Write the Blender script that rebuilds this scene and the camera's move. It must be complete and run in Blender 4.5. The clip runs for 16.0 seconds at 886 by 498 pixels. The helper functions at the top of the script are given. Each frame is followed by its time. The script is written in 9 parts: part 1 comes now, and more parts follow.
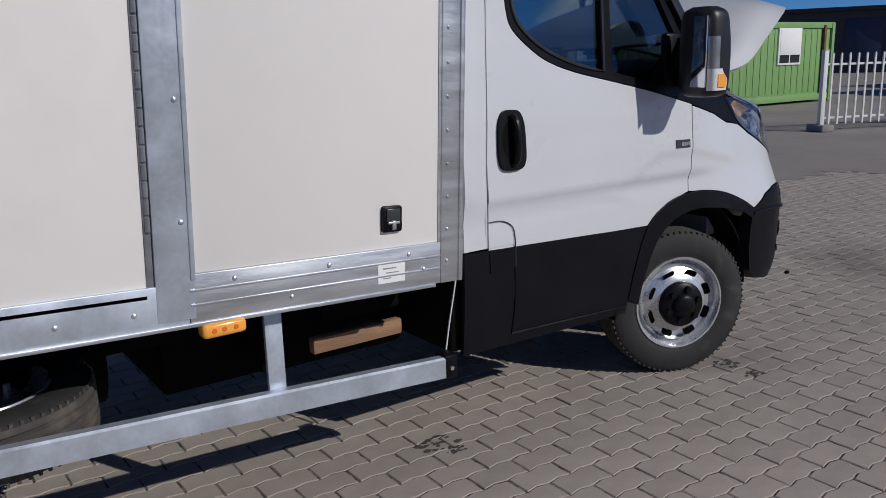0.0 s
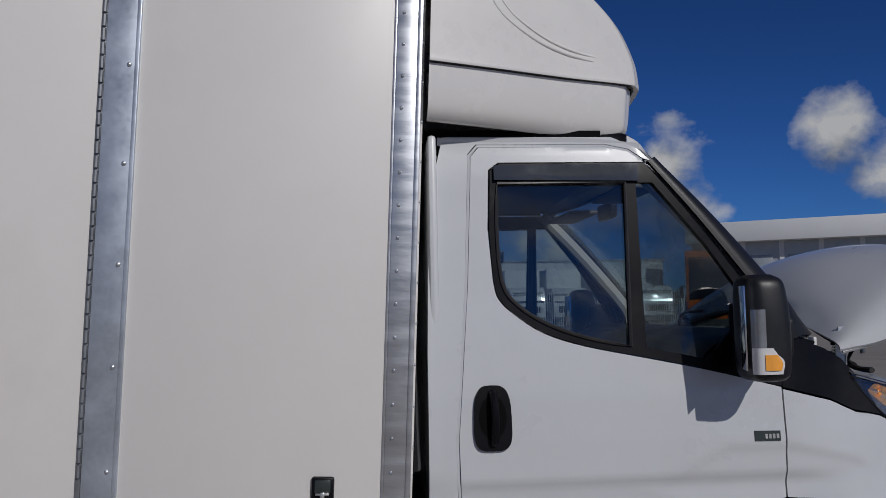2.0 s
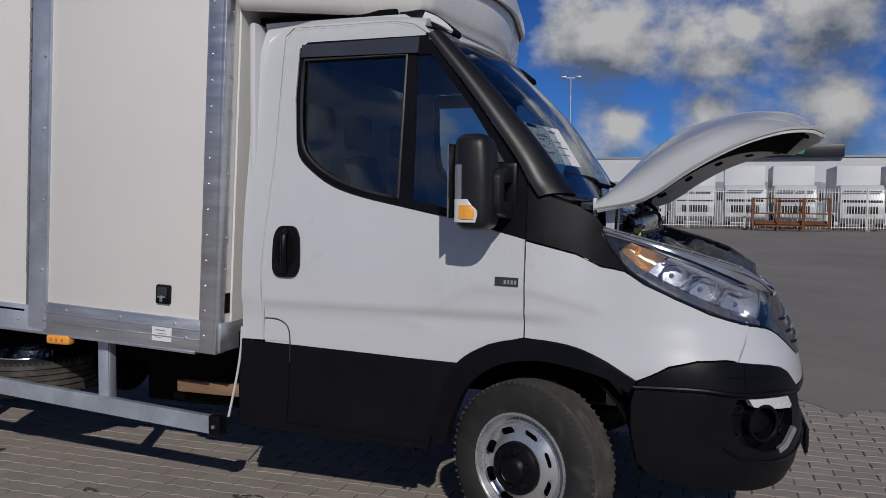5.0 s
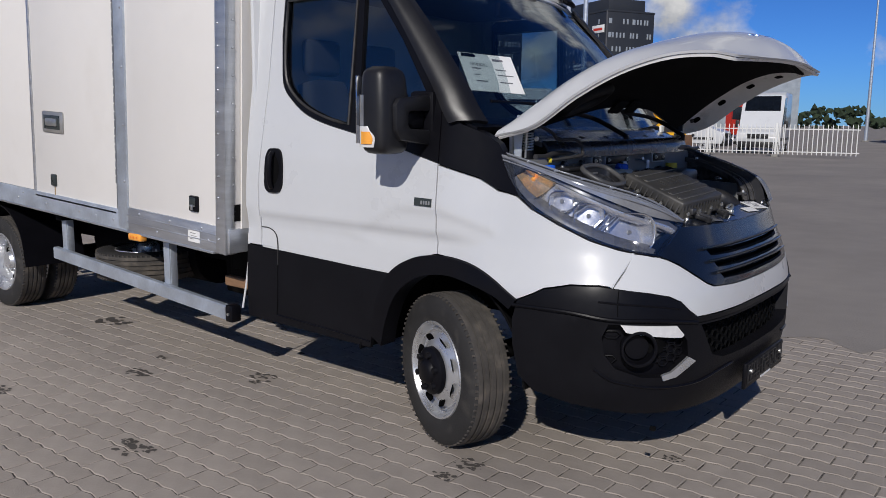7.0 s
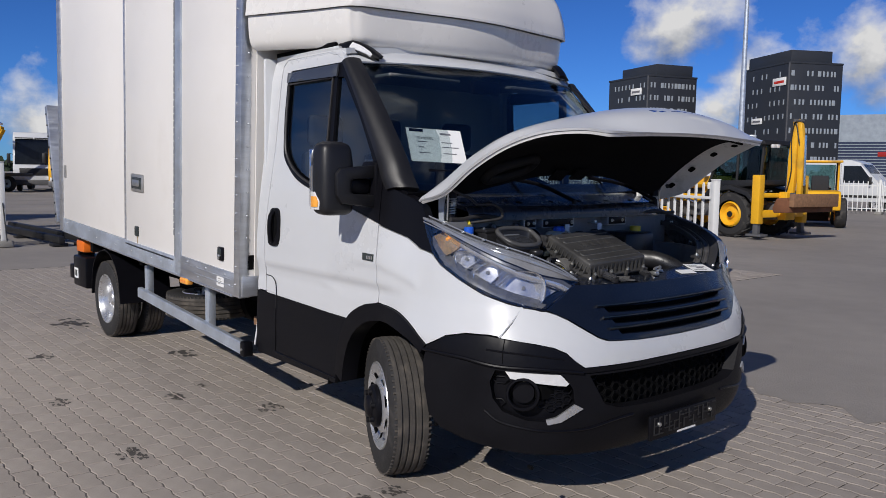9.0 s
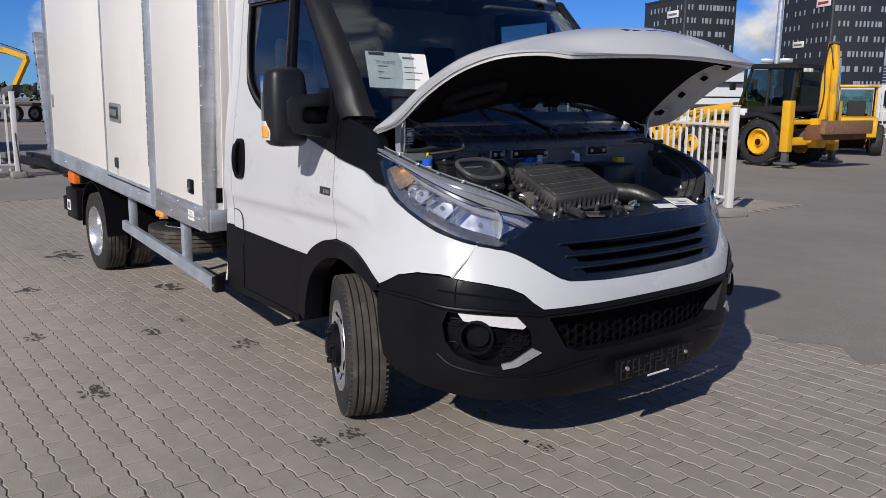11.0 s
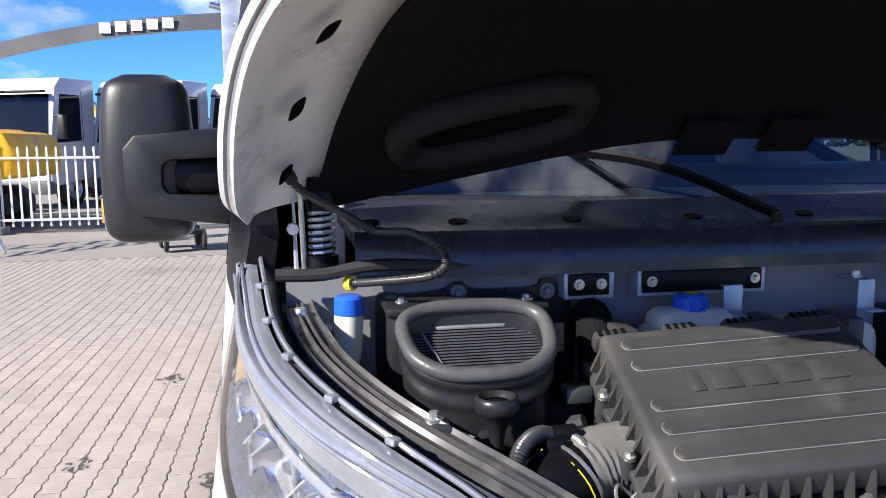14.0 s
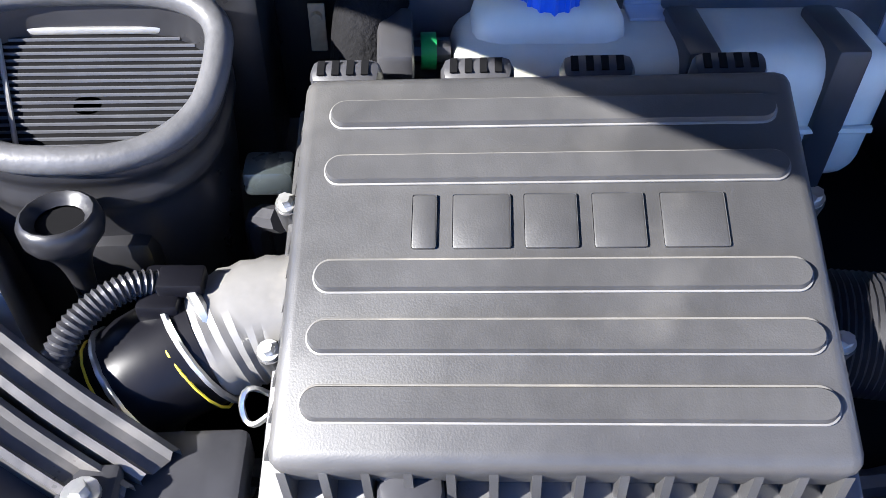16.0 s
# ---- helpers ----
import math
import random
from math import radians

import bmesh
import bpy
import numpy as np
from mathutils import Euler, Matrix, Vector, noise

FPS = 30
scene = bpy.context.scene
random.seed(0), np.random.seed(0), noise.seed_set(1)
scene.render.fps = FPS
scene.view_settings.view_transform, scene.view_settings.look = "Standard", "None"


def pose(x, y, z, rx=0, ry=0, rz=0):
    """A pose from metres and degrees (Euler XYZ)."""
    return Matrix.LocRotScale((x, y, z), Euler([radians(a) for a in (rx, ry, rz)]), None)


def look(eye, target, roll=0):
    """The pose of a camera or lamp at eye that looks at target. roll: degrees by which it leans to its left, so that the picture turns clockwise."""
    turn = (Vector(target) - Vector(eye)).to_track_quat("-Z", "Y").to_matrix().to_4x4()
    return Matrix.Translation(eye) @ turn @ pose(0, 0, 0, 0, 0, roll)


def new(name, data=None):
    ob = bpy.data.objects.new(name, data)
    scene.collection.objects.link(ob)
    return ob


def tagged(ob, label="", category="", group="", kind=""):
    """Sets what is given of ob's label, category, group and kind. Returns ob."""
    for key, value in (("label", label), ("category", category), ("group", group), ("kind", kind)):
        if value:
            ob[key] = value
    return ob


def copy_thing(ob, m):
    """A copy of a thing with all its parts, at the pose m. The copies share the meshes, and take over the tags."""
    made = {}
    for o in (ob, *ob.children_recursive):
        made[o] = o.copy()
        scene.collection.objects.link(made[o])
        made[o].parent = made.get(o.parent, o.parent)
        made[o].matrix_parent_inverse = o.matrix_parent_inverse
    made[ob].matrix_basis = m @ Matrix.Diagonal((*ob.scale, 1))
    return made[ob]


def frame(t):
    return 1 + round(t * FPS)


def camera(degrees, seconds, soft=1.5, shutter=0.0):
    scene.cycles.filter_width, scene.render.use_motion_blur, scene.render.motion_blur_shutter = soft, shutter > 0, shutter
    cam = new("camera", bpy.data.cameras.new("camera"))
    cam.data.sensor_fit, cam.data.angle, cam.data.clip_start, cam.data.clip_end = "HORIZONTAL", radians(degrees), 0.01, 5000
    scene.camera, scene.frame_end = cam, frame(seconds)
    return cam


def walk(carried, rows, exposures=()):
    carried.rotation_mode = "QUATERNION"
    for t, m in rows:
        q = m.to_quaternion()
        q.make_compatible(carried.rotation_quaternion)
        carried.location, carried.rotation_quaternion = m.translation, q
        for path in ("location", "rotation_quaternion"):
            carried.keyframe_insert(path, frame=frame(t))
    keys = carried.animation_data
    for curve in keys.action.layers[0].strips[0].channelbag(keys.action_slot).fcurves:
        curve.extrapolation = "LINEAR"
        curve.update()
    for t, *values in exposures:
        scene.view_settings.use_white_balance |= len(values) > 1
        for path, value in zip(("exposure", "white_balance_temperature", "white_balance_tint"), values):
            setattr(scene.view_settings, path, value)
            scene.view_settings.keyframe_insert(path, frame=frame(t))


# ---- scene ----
cam = camera(57.5, 16.0, soft=0.85)
PATH = [
    (0, (-3.013, -3.289, 1.477), (-1.884, -1.701, 1.025), -1.7),
    (0.5, (-2.608, -3.426, 1.46), (-1.692, -1.705, 1.016), -1.6),
    (1, (-2.217, -3.519, 1.479), (-1.348, -1.764, 1.071), -1.1),
    (1.5, (-1.876, -3.666, 1.565), (-1.277, -1.765, 1.393), -1.1),
    (2, (-1.477, -3.803, 1.575), (-1.293, -1.816, 1.717), -1.1),
    (2.5, (-1.062, -3.904, 1.619), (-1.28, -1.931, 1.863), 0.3),
    (3, (-0.554, -4.07, 1.622), (-1.062, -2.218, 2.183), 1.1),
    (3.5, (-0.289, -4.101, 1.63), (-0.794, -2.231, 2.127), 0.6),
    (4, (-0.047, -4.098, 1.599), (-0.537, -2.185, 1.915), -0.1),
    (4.5, (0.287, -4.133, 1.487), (-0.274, -2.214, 1.542), 0.3),
    (5, (0.702, -4.105, 1.403), (0.07, -2.211, 1.289), 0.6),
    (5.2, (0.875, -4.056, 1.409), (0.227, -2.173, 1.22), 0.7),
    (7.3, (2.36, -3.667, 1.466), (1.021, -2.21, 1.177), 0.3),
    (7.5, (2.496, -3.648, 1.49), (1.082, -2.257, 1.235), 0.3),
    (8, (2.8, -3.481, 1.465), (1.332, -2.144, 1.231), 0.7),
    (8.5, (3.085, -3.304, 1.488), (1.564, -2.02, 1.291), 0.9),
    (8.7, (3.188, -3.29, 1.507), (1.661, -2.013, 1.32), 0.8),
    (10.8, (3.381, -3.017, 1.536), (1.82, -1.809, 1.214), 0.6),
    (11, (3.287, -2.878, 1.52), (1.729, -1.677, 1.157), 0.5),
    (11.5, (3.106, -2.521, 1.461), (1.545, -1.334, 1.069), 0.4),
    (12, (2.888, -2.111, 1.478), (1.32, -0.94, 1.067), 0.4),
    (12.5, (2.559, -1.747, 1.485), (0.978, -0.602, 1.05), 0.2),
    (13, (2.288, -1.386, 1.507), (0.624, -0.378, 1.046), -0.2),
    (13.5, (2.037, -1.089, 1.527), (0.201, -0.382, 1.168), -0.4),
    (14, (1.717, -0.84, 1.506), (-0.235, -0.484, 1.252), -0.5),
    (14.5, (1.464, -0.652, 1.504), (-0.484, -0.658, 1.05), -0.2),
    (15, (1.338, -0.507, 1.517), (-0.503, -0.564, 0.738), 0.7),
    (15.5, (1.252, -0.411, 1.538), (-0.406, -0.441, 0.419), 1.6),
    (16, (1.155, -0.322, 1.562), (-0.304, -0.232, 0.196), 1.2),
]
walk(cam, [(t, look(eye, target, roll)) for t, eye, target, roll in PATH],
     exposures=[(0, -0.25, 6480), (1.0, -0.25, 6480), (1.5, -0.18, 6400), (2.0, -0.78, 6450), (2.5, -0.92, 6500), (3.0, -0.86, 6400), (3.5, -0.68, 6400), (4.0, -0.58, 6450), (4.5, -0.66, 6550), (5.2, -0.47, 6600), (7.3, -0.02, 6620), (8.7, 0.06, 6650), (11, 0.20, 6800), (12.5, 0.42, 6650), (13.5, 0.84, 6550), (14.0, 1.62, 6750), (14.5, 1.80, 6550), (15.0, 2.05, 6350), (15.5, 2.50, 6400), (16, 2.90, 6400)])

# ---- world, sun ----
SUN_FROM = Vector((0.46, -1.0, 0.70)).normalized()
SUN_EL = math.asin(SUN_FROM.z)
sky_world = bpy.data.worlds.new("sky")
scene.world = sky_world
sky_world.use_nodes = True
wn, wl = sky_world.node_tree.nodes, sky_world.node_tree.links
sky = wn.new("ShaderNodeTexSky")
sky.sky_type, sky.sun_disc = "NISHITA", False
sky.sun_elevation, sky.sun_rotation = SUN_EL, math.atan2(SUN_FROM.x, SUN_FROM.y)
sky.air_density, sky.dust_density, sky.ozone_density = 0.8, 0.05, 6.0
tc = wn.new("ShaderNodeTexCoord")
def cloud_noise(scale, offset, detail=9.0, flat=2.1):
    m = wn.new("ShaderNodeMapping")
    m.inputs["Location"].default_value = offset
    m.inputs["Scale"].default_value = (1, 1, flat)
    wl.new(tc.outputs["Generated"], m.inputs[0])
    n = wn.new("ShaderNodeTexNoise")
    n.inputs["Scale"].default_value, n.inputs["Detail"].default_value, n.inputs["Roughness"].default_value = scale, detail, 0.56
    wl.new(m.outputs[0], n.inputs["Vector"])
    return n


big = cloud_noise(3.4, (3.1, 1.7, 0.4), 12.0)
sep = wn.new("ShaderNodeSeparateXYZ")
wl.new(tc.outputs["Generated"], sep.inputs[0])
thin = wn.new("ShaderNodeMapRange")
thin.inputs["From Min"].default_value, thin.inputs["From Max"].default_value = 0.25, 0.6
thin.inputs["To Max"].default_value = 0.085
wl.new(sep.outputs[2], thin.inputs["Value"])
cover = wn.new("ShaderNodeMath"); cover.operation = "SUBTRACT"
wl.new(big.outputs["Fac"], cover.inputs[0]); wl.new(thin.outputs[0], cover.inputs[1])
# heaps of cumulus: direction of the middle, and size
HEAPS = [(0.353, 0.922, 0.161, 0.055), (0.380, 0.922, 0.111, 0.05), (0.571, 0.806, 0.150, 0.066), (0.652, 0.749, 0.115, 0.066), (0.583, 0.809, 0.071, 0.048), (0.518, 0.834, 0.185, 0.050), (0.70, 0.71, 0.06, 0.06), (-0.184, 0.835, 0.518, 0.072), (-0.169, 0.876, 0.451, 0.125), (-0.096, 0.893, 0.44, 0.046), (0.088, 0.93, 0.358, 0.114), (0.115, 0.965, 0.237, 0.087), (0.028, 0.98, 0.197, 0.053), (0.197, 0.978, 0.072, 0.083), (-0.315, 0.836, 0.448, 0.03), (-0.12, 0.972, 0.2, 0.098), (0.006, 0.986, 0.164, 0.09), (0.093, 0.976, 0.195, 0.114), (-0.113, 0.989, 0.1, 0.072), (-0.017, 0.994, 0.108, 0.064), (0.126, 0.987, 0.1, 0.083), (-0.56, 0.812, 0.161, 0.075), (-0.504, 0.857, 0.112, 0.053), (-0.378, 0.916, 0.137, 0.072), (-0.347, 0.933, 0.097, 0.068), (-0.966, 0.249, 0.068, 0.068), (-0.526, 0.847, 0.076, 0.046)]
puff = cloud_noise(10.0, (0.7, 2.3, 5.1), 12.0, 1.25)
puff_up = cloud_noise(10.0, (0.7, 2.3, 5.1 + 0.05), 5.0, 1.25)


def heaps(lift):
    """How deep the view lies inside the nearest heap: 1 in its middle, 0 at its rim."""
    up = wn.new("ShaderNodeVectorMath"); up.operation = "ADD"; up.inputs[1].default_value = (0, 0, lift)
    wl.new(tc.outputs["Generated"], up.inputs[0])
    best = None
    for x, y, z, r in HEAPS:
        d = wn.new("ShaderNodeVectorMath"); d.operation = "DISTANCE"; d.inputs[1].default_value = (x, y, z)
        wl.new(up.outputs[0], d.inputs[0])
        q = wn.new("ShaderNodeMath"); q.operation = "MULTIPLY_ADD"; q.inputs[1].default_value, q.inputs[2].default_value = -1 / r, 1.0
        wl.new(d.outputs["Value"], q.inputs[0])
        if best:
            m = wn.new("ShaderNodeMath"); m.operation = "SMOOTH_MAX"; m.inputs[2].default_value = 0.25
            wl.new(best, m.inputs[0]); wl.new(q.outputs[0], m.inputs[1])
            best = m.outputs[0]
        else:
            best = q.outputs[0]
    return best


def add(a, b, k=1.0, c=0.0):
    """a * k + b + c"""
    m = wn.new("ShaderNodeMath"); m.operation = "MULTIPLY_ADD"; m.inputs[1].default_value = k
    wl.new(a, m.inputs[0])
    if b is None:
        m.inputs[2].default_value = c
        return m.outputs[0]
    wl.new(b, m.inputs[2])
    return add(m.outputs[0], None, 1.0, c) if c else m.outputs[0]


here, above = heaps(0.0), heaps(0.045)
heap_cover = add(here, add(puff.outputs["Fac"], None, 0.75, 0.040), 0.26)
# loose clouds from noise, away from the clear half of the sky
clear = wn.new("ShaderNodeMapRange")
clear.inputs["From Min"].default_value, clear.inputs["From Max"].default_value = -0.35, 0.15
clear.inputs["To Max"].default_value = 0.16
wl.new(sep.outputs[1], clear.inputs["Value"])
low = wn.new("ShaderNodeMapRange")
low.inputs["From Min"].default_value, low.inputs["From Max"].default_value = 0.72, 0.86
low.inputs["To Min"].default_value, low.inputs["To Max"].default_value = -1.0, 0.25
wl.new(sep.outputs[2], low.inputs["Value"])
held = wn.new("ShaderNodeMath"); held.operation = "MULTIPLY"
wl.new(clear.outputs[0], held.inputs[0]); wl.new(low.outputs[0], held.inputs[1])
loose = add(held.outputs[0], cover.outputs[0], 1.0)
both_cover = wn.new("ShaderNodeMath"); both_cover.operation = "MAXIMUM"
wl.new(heap_cover, both_cover.inputs[0]); wl.new(loose, both_cover.inputs[1])
ramp = wn.new("ShaderNodeValToRGB")
ramp.color_ramp.elements[0].position, ramp.color_ramp.elements[1].position = 0.455, 0.62
wl.new(both_cover.outputs[0], ramp.inputs[0])
rough_side = add(puff_up.outputs["Fac"], puff.outputs["Fac"], -1.0)
tall_side = add(above, here, -1.0)
shr = wn.new("ShaderNodeMapRange")
shr.inputs["From Min"].default_value, shr.inputs["From Max"].default_value = -0.42, 0.50
wl.new(add(tall_side, add(rough_side, None, 2.6), 0.8), shr.inputs["Value"])
ccol = wn.new("ShaderNodeValToRGB")
ccol.color_ramp.elements[0].color, ccol.color_ramp.elements[1].color = (1.5, 1.9, 2.8, 1), (7.6, 7.7, 7.9, 1)
wl.new(shr.outputs[0], ccol.inputs[0])
mixc = wn.new("ShaderNodeMix"); mixc.data_type = "RGBA"
wl.new(ramp.outputs[0], mixc.inputs["Factor"])
deep = wn.new("ShaderNodeVectorMath"); deep.operation = "MULTIPLY"; deep.inputs[1].default_value = (0.27, 0.54, 0.98)
wl.new(sky.outputs[0], deep.inputs[0])
zen = wn.new("ShaderNodeMapRange")
zen.inputs["From Min"].default_value, zen.inputs["From Max"].default_value = 0.08, 0.6
zen.inputs["To Min"].default_value, zen.inputs["To Max"].default_value = 1.0, 0.56
wl.new(sep.outputs[2], zen.inputs["Value"])
dim = wn.new("ShaderNodeVectorMath"); dim.operation = "SCALE"
wl.new(deep.outputs[0], dim.inputs[0]); wl.new(zen.outputs[0], dim.inputs["Scale"])
wl.new(dim.outputs[0], mixc.inputs["A"]); wl.new(ccol.outputs[0], mixc.inputs["B"])
wl.new(mixc.outputs["Result"], wn["Background"].inputs[0])
wn["Background"].inputs[1].default_value = 0.085

sun = new("sun", bpy.data.lights.new("sun", "SUN"))
sun.data.energy, sun.data.angle, sun.data.color = 3.3, radians(0.55), (1.0, 0.97, 0.935)
sun.matrix_world = look(SUN_FROM * 30, (0, 0, 0))

# ---- materials ----


def mat(name, col, rough=0.5, metal=0.0, var=0.06, scale=6.0, bump=0.0, bscale=120.0, coat=0.0, rvar=0.08, stretch=(1, 1, 1), isl=0.0, objr=0.0, dirt=None, trans=0.0, ior=1.45, spec=0.5):
    m = bpy.data.materials.new(name)
    m.use_nodes = True
    n, l = m.node_tree.nodes, m.node_tree.links
    p = n["Principled BSDF"]
    p.inputs["Roughness"].default_value, p.inputs["Metallic"].default_value = rough, metal
    p.inputs["Coat Weight"].default_value, p.inputs["IOR"].default_value = coat, ior
    p.inputs["Coat Roughness"].default_value = 0.06
    p.inputs["Specular IOR Level"].default_value = spec
    p.inputs["Base Color"].default_value = (*col, 1)
    p.inputs["Transmission Weight"].default_value = trans
    c = n.new("ShaderNodeTexCoord")
    mp = n.new("ShaderNodeMapping"); mp.inputs["Scale"].default_value = stretch
    l.new(c.outputs["Object"], mp.inputs[0])
    if var > 0 or dirt:
        a = n.new("ShaderNodeTexNoise"); a.inputs["Scale"].default_value, a.inputs["Detail"].default_value = scale, 7
        b = n.new("ShaderNodeTexNoise"); b.inputs["Scale"].default_value, b.inputs["Detail"].default_value = scale * 9, 4
        l.new(mp.outputs[0], a.inputs["Vector"]); l.new(mp.outputs[0], b.inputs["Vector"])
        mul = n.new("ShaderNodeMath"); mul.operation = "MULTIPLY_ADD"; mul.inputs[1].default_value = 0.4
        l.new(b.outputs["Fac"], mul.inputs[0]); l.new(a.outputs["Fac"], mul.inputs[2])
        last = mul.outputs[0]
        if isl or objr:
            src = n.new("ShaderNodeNewGeometry").outputs["Random Per Island"] if isl else n.new("ShaderNodeObjectInfo").outputs["Random"]
            ad = n.new("ShaderNodeMath"); ad.operation = "MULTIPLY_ADD"; ad.inputs[1].default_value = isl or objr
            l.new(src, ad.inputs[0]); l.new(last, ad.inputs[2]); last = ad.outputs[0]
        top = 1.0 + (isl or objr)
        r = n.new("ShaderNodeMapRange")
        r.inputs["From Min"].default_value, r.inputs["From Max"].default_value = 0.35, top
        r.inputs["To Min"].default_value, r.inputs["To Max"].default_value = 1 - var, 1 + var
        l.new(last, r.inputs["Value"])
        mx = n.new("ShaderNodeVectorMath"); mx.operation = "SCALE"; mx.inputs[0].default_value = col
        l.new(r.outputs[0], mx.inputs["Scale"])
        outc = mx.outputs[0]
        if dirt:
            dn = n.new("ShaderNodeTexNoise"); dn.inputs["Scale"].default_value, dn.inputs["Detail"].default_value = dirt[1], 8
            l.new(c.outputs["Object"], dn.inputs["Vector"])
            dr = n.new("ShaderNodeMapRange"); dr.inputs["From Min"].default_value, dr.inputs["From Max"].default_value = dirt[2], dirt[2] + 0.16
            dr.inputs["To Max"].default_value = dirt[3]
            l.new(dn.outputs["Fac"], dr.inputs["Value"])
            dm = n.new("ShaderNodeMix"); dm.data_type = "RGBA"
            l.new(dr.outputs[0], dm.inputs["Factor"]); l.new(outc, dm.inputs["A"]); dm.inputs["B"].default_value = (*dirt[0], 1)
            outc = dm.outputs["Result"]
        l.new(outc, p.inputs["Base Color"])
        if rvar:
            rr = n.new("ShaderNodeMapRange")
            rr.inputs["From Min"].default_value, rr.inputs["From Max"].default_value = 0.4, 1.0
            rr.inputs["To Min"].default_value, rr.inputs["To Max"].default_value = max(rough - rvar, 0.02), min(rough + rvar, 1)
            l.new(mul.outputs[0], rr.inputs["Value"]); l.new(rr.outputs[0], p.inputs["Roughness"])
    if bump:
        bn = n.new("ShaderNodeTexNoise"); bn.inputs["Scale"].default_value, bn.inputs["Detail"].default_value = bscale, 4
        l.new(mp.outputs[0], bn.inputs["Vector"])
        bb = n.new("ShaderNodeBump"); bb.inputs["Strength"].default_value, bb.inputs["Distance"].default_value = bump, 0.01
        l.new(bn.outputs["Fac"], bb.inputs["Height"]); l.new(bb.outputs[0], p.inputs["Normal"])
    return m


def glass_mat(name, tint, rough=0.0, see=0.7):
    """Thin glass: tinted see-through with a real gloss on top."""
    m = bpy.data.materials.new(name)
    m.use_nodes = True
    n, l = m.node_tree.nodes, m.node_tree.links
    n.remove(n["Principled BSDF"])
    t = n.new("ShaderNodeBsdfTransparent"); t.inputs[0].default_value = (*[c * see for c in tint], 1)
    g = n.new("ShaderNodeBsdfGlossy"); g.inputs["Roughness"].default_value = rough
    lw = n.new("ShaderNodeLayerWeight"); lw.inputs[0].default_value = 0.5
    pw = n.new("ShaderNodeMath"); pw.operation = "POWER"; pw.inputs[1].default_value = 4.5
    l.new(lw.outputs["Facing"], pw.inputs[0])
    f = n.new("ShaderNodeMath"); f.operation = "MULTIPLY_ADD"; f.inputs[1].default_value, f.inputs[2].default_value = 0.85, 0.12
    l.new(pw.outputs[0], f.inputs[0])
    x = n.new("ShaderNodeMixShader")
    l.new(f.outputs[0], x.inputs[0]); l.new(t.outputs[0], x.inputs[1]); l.new(g.outputs[0], x.inputs[2])
    l.new(x.outputs[0], n["Material Output"].inputs[0])
    return m


